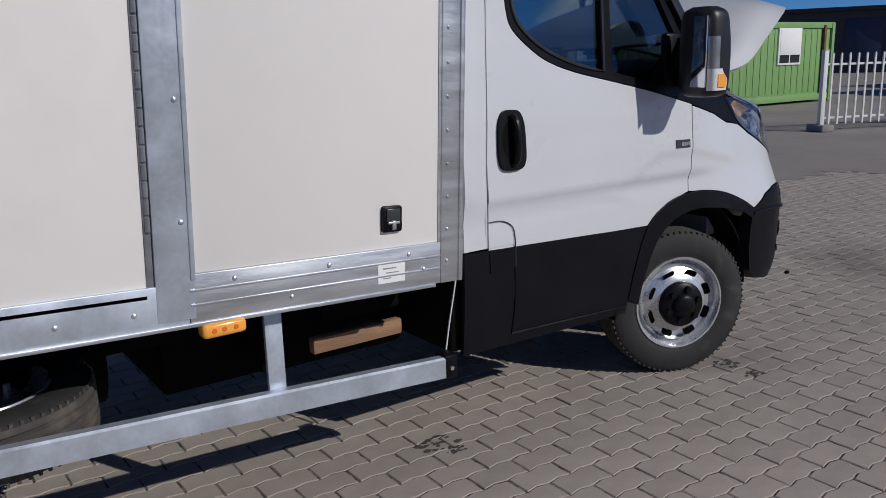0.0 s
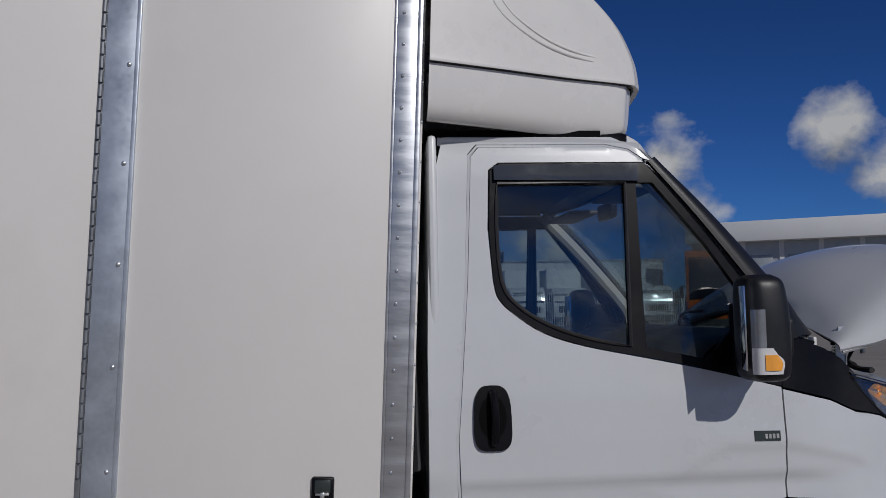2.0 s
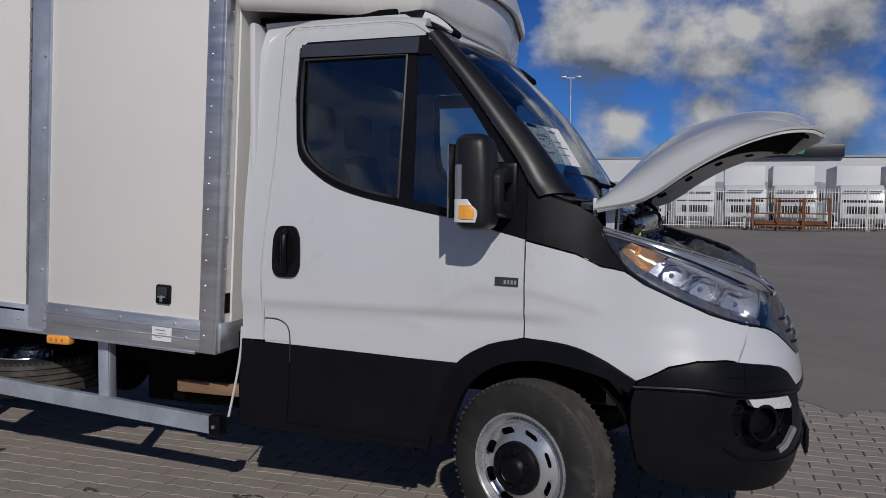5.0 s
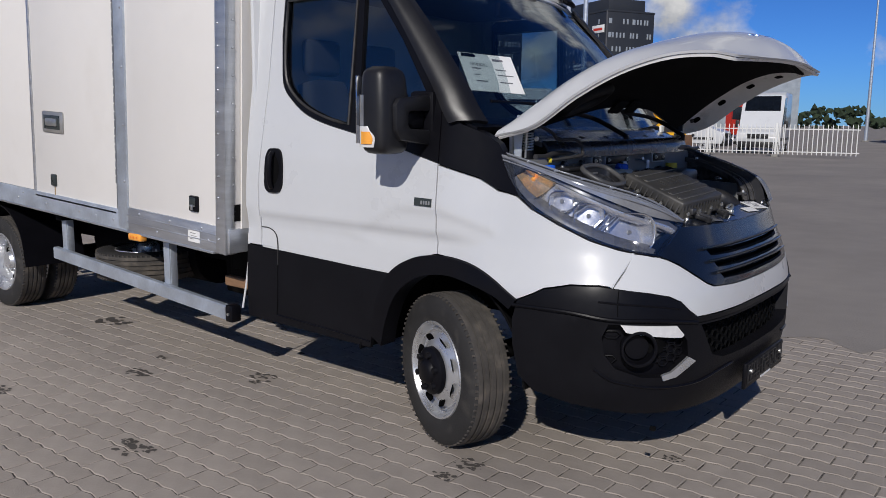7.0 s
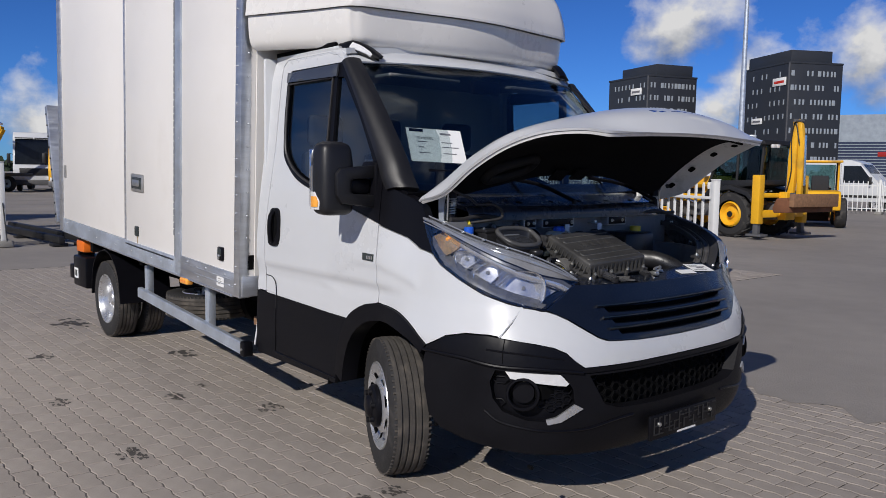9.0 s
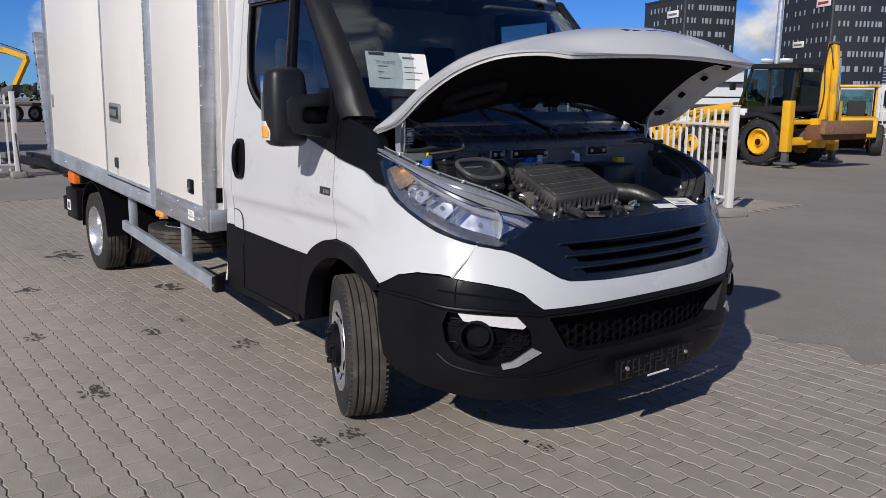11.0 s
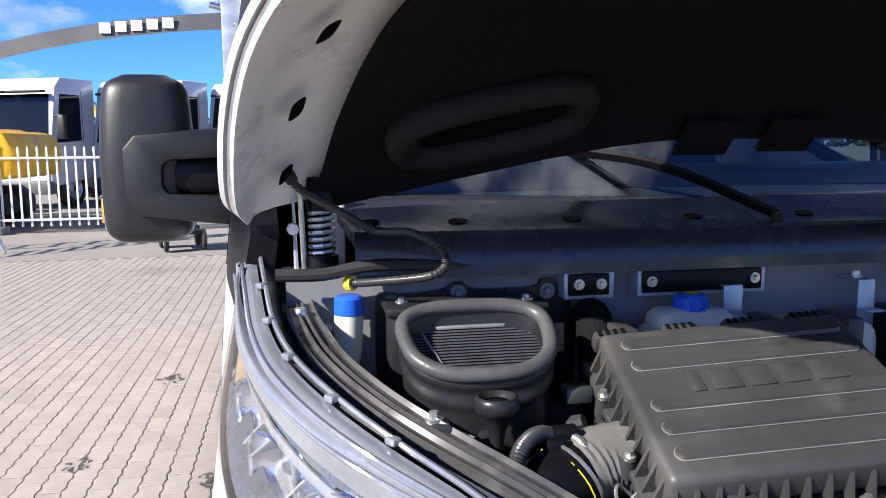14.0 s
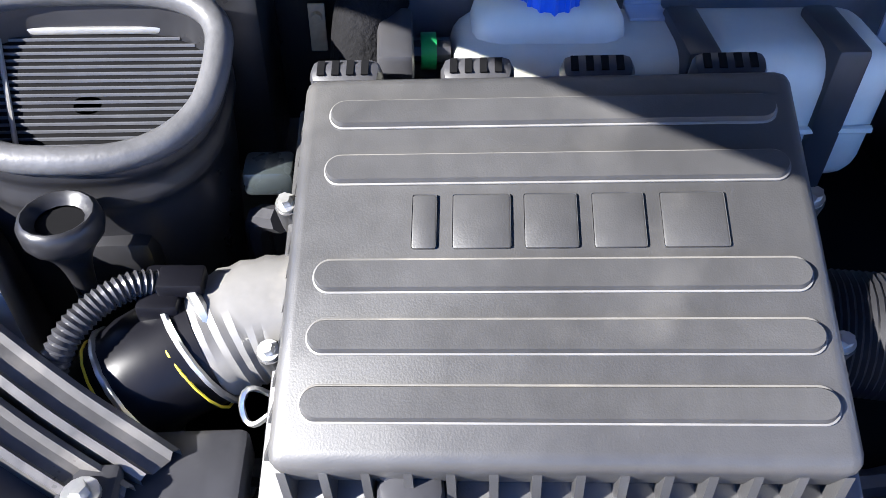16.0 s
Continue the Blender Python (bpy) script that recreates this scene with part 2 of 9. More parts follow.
M = dict(
    white=mat("white_paint", (0.61, 0.622, 0.638), 0.30, var=0.025, scale=2.0, coat=0.55, rvar=0.05),
    panel=mat("cream_panel", (0.76, 0.735, 0.705), 0.42, var=0.03, scale=1.2, bump=0.02, bscale=300, rvar=0.06, dirt=((0.55, 0.5, 0.44), 1.7, 0.62, 0.25)),
    fairing=mat("fairing_gelcoat", (0.76, 0.74, 0.71), 0.28, var=0.03, scale=2.0, coat=0.4),
    alu=mat("mill_aluminium", (0.60, 0.62, 0.65), 0.40, 0.85, var=0.18, scale=5, stretch=(0.6, 1, 6), rvar=0.14, bump=0.03, bscale=60),
    galv=mat("galvanised_steel", (0.50, 0.55, 0.62), 0.45, 0.6, var=0.22, scale=7, rvar=0.15),
    black=mat("black_plastic", (0.007, 0.007, 0.009), 0.46, var=0.25, scale=5, bump=0.10, bscale=900, spec=0.14),
    satin=mat("satin_black", (0.005, 0.005, 0.007), 0.36, var=0.2, scale=4, rvar=0.1, spec=0.20),
    navy=mat("gloss_black_grille", (0.007, 0.010, 0.018), 0.22, var=0.2, scale=4, coat=0.3, dirt=((0.06, 0.06, 0.06), 6, 0.66, 0.5)),
    rubber=mat("tyre_rubber", (0.024, 0.023, 0.023), 0.75, var=0.25, scale=14, bump=0.15, bscale=400, dirt=((0.10, 0.09, 0.08), 9, 0.55, 0.45)),
    rim=mat("silver_rim", (0.66, 0.67, 0.69), 0.30, 0.75, var=0.10, scale=14, rvar=0.1),
    chrome=mat("chrome", (0.80, 0.81, 0.83), 0.10, 1.0, var=0.04),
    zinc=mat("zinc_bolt", (0.62, 0.62, 0.60), 0.35, 0.9, var=0.15, scale=40),
    # near-black; flat pieces of it stand in for shade inside holes and recesses
    under=mat("underbody_and_hole_black", (0.004, 0.004, 0.0045), 0.8, var=0.4, scale=6, spec=0.1),
    wood=mat("weathered_timber", (0.28, 0.16, 0.09), 0.8, var=0.35, scale=4, stretch=(1, 6, 6), bump=0.3, bscale=40),
    amber=mat("amber_lens", (0.95, 0.40, 0.06), 0.22, var=0.08, scale=30, coat=0.5),
    clearlens=glass_mat("clear_lens", (0.96, 0.97, 1.0), 0.02, 0.92),
    glass=glass_mat("tinted_glass", (0.82, 0.92, 0.94), 0.0, 0.62),
    screen=glass_mat("windscreen_glass", (0.84, 0.94, 0.98), 0.0, 0.76),
    bay=mat("bay_grey_paint", (0.23, 0.235, 0.245), 0.45, var=0.15, scale=5, dirt=((0.12, 0.11, 0.1), 8, 0.55, 0.5)),
    hoodin=mat("hood_inner_white", (0.80, 0.80, 0.78), 0.30, var=0.08, scale=6, coat=0.3, dirt=((0.36, 0.35, 0.32), 10, 0.60, 0.45)),
    liner=mat("hood_insulation", (0.009, 0.009, 0.010), 0.9, var=0.4, scale=20, bump=0.4, bscale=160, spec=0.1),
    airbox=mat("airbox_plastic", (0.042, 0.0415, 0.042), 0.42, var=0.22, scale=7, rvar=0.12, bump=0.06, bscale=700, dirt=((0.10, 0.096, 0.09), 9, 0.56, 0.5), spec=0.65),
    eplastic=mat("engine_plastic", (0.038, 0.038, 0.042), 0.36, var=0.3, scale=9, rvar=0.12, dirt=((0.05, 0.047, 0.045), 13, 0.57, 0.5)),
    seal=mat("rubber_seal", (0.034, 0.033, 0.034), 0.38, var=0.3, scale=12, rvar=0.14, spec=0.4, dirt=((0.06, 0.055, 0.05), 16, 0.56, 0.5)),
    tank=mat("milky_tank", (0.66, 0.66, 0.57), 0.38, var=0.10, scale=8),
    blue=mat("blue_cap", (0.015, 0.11, 0.62), 0.38, var=0.1, scale=20),
    yellowcap=mat("yellow_cap", (0.80, 0.62, 0.05), 0.4, var=0.1, scale=20),
    green=mat("green_clip", (0.02, 0.32, 0.10), 0.4, var=0.1, scale=20),
    cast=mat("cast_aluminium", (0.48, 0.47, 0.45), 0.42, 0.7, var=0.2, scale=14, rvar=0.12, bump=0.1, bscale=200),
    paper=mat("paper_white", (0.80, 0.80, 0.79), 0.7, var=0.03, scale=6),
    ink=mat("print_ink", (0.16, 0.16, 0.18), 0.7, var=0.1),
    badge=mat("badge_dark", (0.05, 0.06, 0.06), 0.3, 0.3, var=0.2),
    logo=mat("hood_letter_blue", (0.10, 0.22, 0.55), 0.14, 0.80, var=0.1, scale=20),
    tan=mat("tan_sealer", (0.42, 0.31, 0.18), 0.6, var=0.3, scale=25),
    seat=mat("seat_fabric", (0.025, 0.027, 0.032), 0.9, var=0.3, scale=40, bump=0.2, bscale=400),
    trim=mat("cab_trim_grey", (0.16, 0.16, 0.16), 0.6, var=0.1, scale=8),
    lightgrey=mat("pale_pillar_trim", (0.50, 0.50, 0.49), 0.6, var=0.08, scale=8),
    orange=mat("orange_plastic", (0.75, 0.16, 0.015), 0.4, var=0.12, scale=8),
    yellow=mat("machine_yellow", (0.80, 0.42, 0.02), 0.42, var=0.14, scale=2.5, dirt=((0.18, 0.12, 0.06), 1.5, 0.58, 0.6)),
    machgrey=mat("machine_grey", (0.10, 0.10, 0.105), 0.45, var=0.2, scale=1.5, dirt=((0.2, 0.18, 0.15), 2, 0.6, 0.5)),
    machblack=mat("machine_black", (0.015, 0.015, 0.016), 0.5, var=0.3, scale=3),
    rust=mat("rusty_steel", (0.17, 0.07, 0.035), 0.85, var=0.4, scale=5, bump=0.3, bscale=60),
    plank=mat("dusty_planks", (0.24, 0.13, 0.07), 0.85, var=0.35, scale=3, stretch=(1, 5, 5)),
    fence=mat("white_fence_paint", (0.72, 0.72, 0.70), 0.5, var=0.08, scale=3, dirt=((0.35, 0.27, 0.2), 4, 0.63, 0.5)),
    concrete=mat("concrete_block", (0.26, 0.25, 0.23), 0.9, var=0.2, scale=8, bump=0.3, bscale=90),
    greenwall=mat("green_cabin", (0.20, 0.36, 0.13), 0.5, var=0.06, scale=1.0, dirt=((0.12, 0.2, 0.08), 1.2, 0.6, 0.35)),
    office=mat("dark_cladding", (0.030, 0.033, 0.040), 0.5, var=0.12, scale=0.2),
    winpane=mat("pale_window", (0.30, 0.33, 0.36), 0.12, 0.0, var=0.25, scale=0.7, coat=0.5),
    farwhite=mat("white_cladding", (0.66, 0.67, 0.68), 0.5, var=0.05, scale=0.4),
    darkband=mat("dark_fascia", (0.020, 0.022, 0.026), 0.35, var=0.12, scale=0.5),
    navyhall=mat("navy_hall", (0.015, 0.025, 0.065), 0.4, var=0.1, scale=0.2),
    signgreen=mat("sign_green", (0.03, 0.30, 0.14), 0.4, var=0.05),
    signblue=mat("sign_blue", (0.02, 0.05, 0.30), 0.4, var=0.06),
    red=mat("truck_red", (0.62, 0.035, 0.015), 0.35, var=0.08, scale=1.0, coat=0.3),
    redlamp=mat("red_tail_lens", (0.75, 0.03, 0.03), 0.2, var=0.05, coat=0.5),
    wglass=mat("dark_cab_glass", (0.012, 0.016, 0.022), 0.06, var=0.2, coat=0.6),
    seaglass=mat("machine_glass", (0.05, 0.10, 0.11), 0.06, var=0.2, coat=0.6),
    hill=mat("grassy_bank", (0.09, 0.11, 0.03), 0.95, var=0.45, scale=0.6, bump=0.5, bscale=8),
    tree=mat("far_trees", (0.025, 0.040, 0.020), 0.95, var=0.5, scale=0.8),
)
# silver bowl; the amber bulb's reflection is put into its base colour
M["warmchrome"] = mat("bulb_glow_chrome", (0.95, 0.68, 0.40), 0.22, 0.80, var=0.1, scale=30)
M["stripglass"] = mat("dark_strip", (0.05, 0.055, 0.065), 0.10, var=0.1, coat=0.6)
M["shelfclear"] = mat("clear_polycarbonate", (0.30, 0.315, 0.35), 0.09, 0.40, var=0.22, scale=10, coat=0.7, rvar=0.1)
M["tread"] = mat("dusty_tread", (0.060, 0.054, 0.049), 0.9, var=0.3, scale=16, bump=0.25, bscale=300, dirt=((0.14, 0.12, 0.10), 12, 0.50, 0.6))
M["lampdark"] = mat("lamp_grey", (0.13, 0.135, 0.15), 0.28, 0.3, var=0.15, scale=25)
M["bowl"] = mat("lamp_bowl", (0.78, 0.79, 0.82), 0.20, 0.75, var=0.08, scale=30)
M["cowl"] = mat("dusty_cowl_plastic", (0.025, 0.028, 0.038), 0.24, var=0.25, scale=5, rvar=0.1, coat=0.25, dirt=((0.11, 0.105, 0.10), 7, 0.60, 0.5))
M["pleat"] = mat("filter_paper", (0.075, 0.078, 0.088), 0.6, var=0.25, scale=20)
# lighter than the duct: the lip's grey sheen is put into the base colour
M["lip"] = mat("rubber_lip_sheen", (0.070, 0.070, 0.073), 0.42, var=0.3, scale=14, bump=0.08, bscale=140)
M["felt"] = mat("moulded_duct_felt", (0.016, 0.016, 0.017), 0.7, var=0.3, scale=18, bump=0.2, bscale=160, spec=0.2)
M["ductdark"] = mat("duct_black", (0.016, 0.016, 0.018), 0.34, var=0.3, scale=9, rvar=0.12, dirt=((0.04, 0.038, 0.036), 13, 0.60, 0.4))
M["rail"] = mat("worn_seal_rubber", (0.062, 0.060, 0.060), 0.34, var=0.35, scale=14, rvar=0.14, dirt=((0.16, 0.15, 0.14), 22, 0.56, 0.6))
M["pillar"] = mat("grained_black", (0.011, 0.011, 0.013), 0.40, var=0.2, scale=5, rvar=0.06, bump=0.05, bscale=900, spec=0.55)
M["trimrib"] = mat("rib_plastic", (0.020, 0.020, 0.022), 0.42, var=0.2, scale=9)
M["elbow"] = mat("grey_intake_plastic", (0.14, 0.136, 0.13), 0.4, var=0.2, scale=12, dirt=((0.3, 0.28, 0.24), 14, 0.55, 0.5))
M["galvdark"] = mat("dull_hinge_steel", (0.22, 0.23, 0.25), 0.5, 0.5, var=0.3, scale=20)
M["reflector"] = mat("white_reflector", (0.70, 0.70, 0.70), 0.25, var=0.06, scale=40, coat=0.6)

# ---- mesh helpers ----


def obj_of(name, bm, material, parent=None, label="", smooth=True, angle=35):
    me = bpy.data.meshes.new(name)
    bmesh.ops.recalc_face_normals(bm, faces=bm.faces)
    bm.to_mesh(me)
    bm.free()
    me.materials.append(material)
    if smooth:
        me.shade_smooth()
        me.set_sharp_from_angle(angle=radians(angle))
    ob = new(name, me)
    if parent is not None:
        ob.parent = parent
    if label:
        tagged(ob, label)
    return ob


def part(name, bm, material, parent, label="", angle=35):
    return obj_of(name, bm, material, parent, label, True, angle)


def thing(name, label, category, group="", kind="", at=None):
    e = new(name)
    if at is not None:
        e.matrix_basis = at
    return tagged(e, label, category, group, kind)


def cube(bm, x0, x1, y0, y1, z0, z1, bevel=0.0, m=None, seg=2):
    r = bmesh.ops.create_cube(bm, size=1)
    t = Matrix.Translation(((x0 + x1) / 2, (y0 + y1) / 2, (z0 + z1) / 2)) @ Matrix.Diagonal((x1 - x0, y1 - y0, z1 - z0, 1))
    vs = r["verts"]
    bmesh.ops.transform(bm, matrix=t, verts=vs)
    if bevel:
        es = list({e for v in vs for e in v.link_edges})
        g = bmesh.ops.bevel(bm, geom=es, offset=bevel, segments=seg, affect="EDGES", profile=0.5)
        vs = list({v for f in g["faces"] for v in f.verts} | {v for v in vs if v.is_valid})
    if m is not None:
        bmesh.ops.transform(bm, matrix=m, verts=vs)
    return bm


def B(*a, **k):
    return cube(bmesh.new(), *a, **k)


def cyl(bm, p0, p1, r0, r1=None, n=20, cap=True):
    p0, p1 = Vector(p0), Vector(p1)
    d = p1 - p0
    r1 = r0 if r1 is None else r1
    g = bmesh.ops.create_cone(bm, cap_ends=cap, segments=n, radius1=r0, radius2=r1, depth=d.length)
    t = Matrix.Translation((p0 + p1) / 2) @ d.to_track_quat("Z", "Y").to_matrix().to_4x4()
    bmesh.ops.transform(bm, matrix=t, verts=g["verts"])
    return bm


def C(*a, **k):
    return cyl(bmesh.new(), *a, **k)


def smooth_line(pts, n=6, closed=False):
    p = [Vector(q) for q in pts]
    if len(p) < 3:
        return p
    out = []
    k = len(p)
    rng = range(k) if closed else range(k - 1)
    for i in rng:
        a, b, c, d = (p[(i - 1) % k] if closed or i else p[0] * 2 - p[1]), p[i], p[(i + 1) % k], (p[(i + 2) % k] if closed or i + 2 < k else p[-1] * 2 - p[-2])
        for j in range(n):
            t = j / n
            out.append(0.5 * ((2 * b) + (c - a) * t + (2 * a - 5 * b + 4 * c - d) * t * t + (3 * b - a - 3 * c + d) * t ** 3))
    if not closed:
        out.append(p[-1])
    return out


def tube(bm, pts, r, n=8, closed=False, sub=6, ripple=0.0, flat=1.0):
    line = smooth_line(pts, sub, closed) if sub else [Vector(q) for q in pts]
    rings = []
    k = len(line)
    nrm = None
    for i, p in enumerate(line):
        d = (line[(i + 1) % k] if closed or i + 1 < k else line[i]) - (line[i - 1] if closed or i else line[i])
        d.normalize()
        if nrm is None:
            nrm = d.orthogonal().normalized()
        nrm = (nrm - d * nrm.dot(d)).normalized()
        bi = d.cross(nrm)
        rr = r * (1 + (ripple if i % 2 else -ripple))
        rings.append([bm.verts.new(p + (nrm * math.cos(2 * math.pi * j / n) * rr + bi * math.sin(2 * math.pi * j / n) * rr * flat)) for j in range(n)])
    for i in range(k if closed else k - 1):
        a, b = rings[i], rings[(i + 1) % k]
        for j in range(n):
            bm.faces.new((a[j], a[(j + 1) % n], b[(j + 1) % n], b[j]))
    if not closed:
        bm.faces.new(rings[0][::-1]); bm.faces.new(rings[-1])
    return bm


def T(*a, **k):
    return tube(bmesh.new(), *a, **k)


def loft(bm, rows, nu=6, nv=6, close_v=False, thick=0.0):
    """A smooth skin through a net of points; thick gives it a second side, along its normals."""
    rows = [smooth_line(r, nv, close_v) for r in rows]
    cols = [smooth_line([r[j] for r in rows], nu) for j in range(len(rows[0]))]
    nr, nc = len(cols[0]), len(cols)
    vs = [[bm.verts.new(cols[j][i]) for j in range(nc)] for i in range(nr)]
    span = nc if close_v else nc - 1
    fs = [bm.faces.new((vs[i][j], vs[i][(j + 1) % nc], vs[i + 1][(j + 1) % nc], vs[i + 1][j])) for i in range(nr - 1) for j in range(span)]
    if thick:
        bm.normal_update()
        nm = [[v.normal.copy() for v in r] for r in vs]
        ws = [[bm.verts.new(vs[i][j].co - nm[i][j] * thick) for j in range(nc)] for i in range(nr)]
        for i in range(nr - 1):
            for j in range(span):
                bm.faces.new((ws[i + 1][j], ws[i + 1][(j + 1) % nc], ws[i][(j + 1) % nc], ws[i][j]))
        for i in range(nr - 1):
            if not close_v:
                bm.faces.new((vs[i][0], vs[i + 1][0], ws[i + 1][0], ws[i][0])); bm.faces.new((vs[i + 1][-1], vs[i][-1], ws[i][-1], ws[i + 1][-1]))
        for j in range(span):
            k = (j + 1) % nc
            bm.faces.new((vs[0][k], vs[0][j], ws[0][j], ws[0][k])); bm.faces.new((vs[-1][j], vs[-1][k], ws[-1][k], ws[-1][j]))
    return bm


def inside(p, poly):
    x, y = p
    r = False
    for (x0, y0), (x1, y1) in zip(poly, poly[1:] + poly[:1]):
        if (y0 > y) != (y1 > y) and x < (x1 - x0) * (y - y0) / (y1 - y0) + x0:
            r = not r
    return r


def dense(poly, step):
    out = []
    for a, b in zip(poly, poly[1:] + poly[:1]):
        k = max(1, int(math.hypot(b[0] - a[0], b[1] - a[1]) / step))
        out += [(a[0] + (b[0] - a[0]) * i / k, a[1] + (b[1] - a[1]) * i / k) for i in range(k)]
    return out


def curve2(pts, n=5):
    return [(p.x, p.y) for p in smooth_line([(a, b, 0) for a, b in pts], n)]


def sheet(bm, outer, f, holes=(), step=0.05, depth=0.02, inward=Vector((0, 1, 0)), lift=0.0):
    """A panel cut from a curved surface f(u, v) along an outline, with holes, and an edge of real depth."""
    from mathutils.geometry import delaunay_2d_cdt
    loops = [dense(list(outer), step)] + [dense(list(h), step) for h in holes]
    vs, es = [], []
    for lp in loops:
        o = len(vs)
        vs += [Vector(p) for p in lp]
        es += [(o + i, o + (i + 1) % len(lp)) for i in range(len(lp))]
    us = [p[0] for p in loops[0]]; ws = [p[1] for p in loops[0]]
    nb = len(vs)
    u = min(us) + step * 0.5
    while u < max(us):
        w = min(ws) + step * 0.5
        while w < max(ws):
            if inside((u, w), loops[0]) and not any(inside((u, w), h) for h in loops[1:]):
                if min((u - p.x) ** 2 + (w - p.y) ** 2 for p in vs[:nb]) > (step * 0.35) ** 2:
                    vs.append(Vector((u, w)))
            w += step
        u += step
    ov, oe, of, _, _, _ = delaunay_2d_cdt(vs, es, [], 0, 1e-6)
    made = [bm.verts.new(f(p.x, p.y)) for p in ov]
    faces = []
    for t in of:
        c = (sum(ov[i].x for i in t) / 3, sum(ov[i].y for i in t) / 3)
        if inside(c, loops[0]) and not any(inside(c, h) for h in loops[1:]):
            faces.append(bm.faces.new([made[i] for i in t]))
    for v in [v for v in made if not v.link_faces]:
        bm.verts.remove(v)
    if depth:
        edges = list({e for fc in faces for e in fc.edges if len(e.link_faces) == 1})
        low = {}
        for e in edges:
            for v in e.verts:
                if v not in low:
                    d = inward(v.co) if callable(inward) else inward
                    low[v] = bm.verts.new(v.co + d * depth)
        for e in edges:
            a, b = e.verts
            bm.faces.new((a, b, low[b], low[a]))
    return bm


def mirror_y(bm):
    bmesh.ops.transform(bm, matrix=Matrix.Diagonal((1, -1, 1, 1)), verts=bm.verts)
    return bm


def text_bars(parent, m, rows, material, name="print_bar"):
    """Plain bars for print; m places the sheet's plane, rows are (x, y, length, height)."""
    for x, y, w, h in rows:
        part(name, B(x, x + w, y - h / 2, y + h / 2, 0, 0.0008, m=m), material, parent)


def tab(z, pts):
    if z <= pts[0][0]:
        return pts[0][1]
    for (a, u), (b, v) in zip(pts, pts[1:]):
        if z <= b:
            return u + (v - u) * (z - a) / (b - a)
    return pts[-1][1]


# ---- the truck's body surfaces ----
X_ROUND, POW = 0.30, 3.1
SIDE = [(0.30, 0.962), (0.40, 0.982), (0.60, 0.990), (0.86, 0.984), (0.93, 0.978), (0.97, 0.994), (1.10, 0.992), (1.25, 0.984), (1.40, 0.968), (1.60, 0.945), (1.85, 0.925), (2.05, 0.908), (2.15, 0.892), (2.20, 0.865)]
FLARE = [(0.25, 0.97), (0.40, 1.02), (0.70, 1.036), (0.78, 1.030), (0.86, 1.008), (0.95, 0.988), (1.10, 0.968), (1.30, 0.928), (1.42, 0.905)]
NOSE = [(0.25, 1.02), (0.32, 1.075), (0.45, 1.100), (0.60, 1.097), (0.70, 1.092), (0.80, 1.070), (0.88, 1.037), (0.95, 1.003), (1.05, 0.968), (1.15, 0.93), (1.30, 0.87)]


def pressed(x, z):
    """The soft pressed lines of door and fender, as a small swelling of the skin above them."""
    low = 0.909 - 0.35 * max(0.0, x + 0.60) ** 1.6
    high = 1.054 - 0.9 * max(0.0, -0.20 - x) ** 1.35 - 0.235 * max(0.0, x - 0.02)
    out = 0.0
    for line, x0, x1, rise in ((low, -1.5, -0.33, 0.007), (high, -0.46, 0.56, 0.009)):
        d = z - line
        fade = min(max((x - x0) / 0.12, 0), 1) * min(max((x1 - x) / 0.16, 0), 1)
        step = 1 / (1 + math.exp(-d / 0.007)) if abs(d) < 0.2 else (1.0 if d > 0 else 0.0)
        out += rise * fade * step * math.exp(-max(d, 0) / 0.11)
    return out


def side(x, z):
    """A point on the near side of the cab."""
    return Vector((x, -tab(z, SIDE) - pressed(x, z), z))


def front(s, z):
    """The nose wraps round from the near side (s = -1) over the middle (0) to the far side (1); past that it runs back along the flanks."""
    a, g = abs(s), (-1 if s < 0 else 1)
    b, xn = tab(z, FLARE), tab(z, NOSE)
    if a <= 1:
        c, q = abs(math.cos(a * math.pi / 2)), abs(math.sin(a * math.pi / 2))
        return Vector((X_ROUND + (xn - X_ROUND) * c ** (2 / POW), g * b * q ** (2 / POW), z))
    k = min((a - 1) / 0.3, 1)
    k = k * k * (3 - 2 * k)
    return Vector((X_ROUND - (a - 1), g * (b + (tab(z, SIDE) - b) * k + pressed(X_ROUND - (a - 1), z)), z))


def sx(x, z):
    if x <= X_ROUND:
        return (-(1 + X_ROUND - x), z)
    c = min(1, (x - X_ROUND) / (tab(z, NOSE) - X_ROUND)) ** (POW / 2)
    return (-math.acos(c) / (math.pi / 2), z)


def sy(y, z):
    q = min(1, abs(y) / tab(z, FLARE)) ** (POW / 2)
    return (math.copysign(math.asin(q) / (math.pi / 2), y), z)


def nose_in(co):
    return (Vector((0.15, 0, co.z)) - co).normalized()


def nose_out(d):
    def f(s, z):
        p = front(s, z)
        return p - nose_in(p) * d
    return f


def side_out(d):
    return lambda x, z: side(x, z) + Vector((0, -d, 0))


truck = thing("box_truck", "white box truck with open hood parked on pavers", "truck")

# ---- cab: doors, pillars, sills ----
WIN_LOW = curve2([(-1.035, 1.66), (-1.02, 1.60), (-0.97, 1.545), (-0.86, 1.472), (-0.71, 1.422), (-0.47, 1.372), (-0.25, 1.325), (0.0, 1.262)], 4)
DOOR = [(-1.165, 0.782), (-1.172, 1.11), (-1.125, 1.65), (-1.10, 2.12), (-1.07, 2.155), (-0.60, 2.158), (-0.51, 2.140), (-0.452, 2.100), (-1.00, 2.098), (-1.038, 2.07), (-1.048, 1.85)] + WIN_LOW + [(0.0, 0.872), (-0.14, 0.838), (-0.215, 0.800), (-0.270, 0.752), (-0.80, 0.765)]
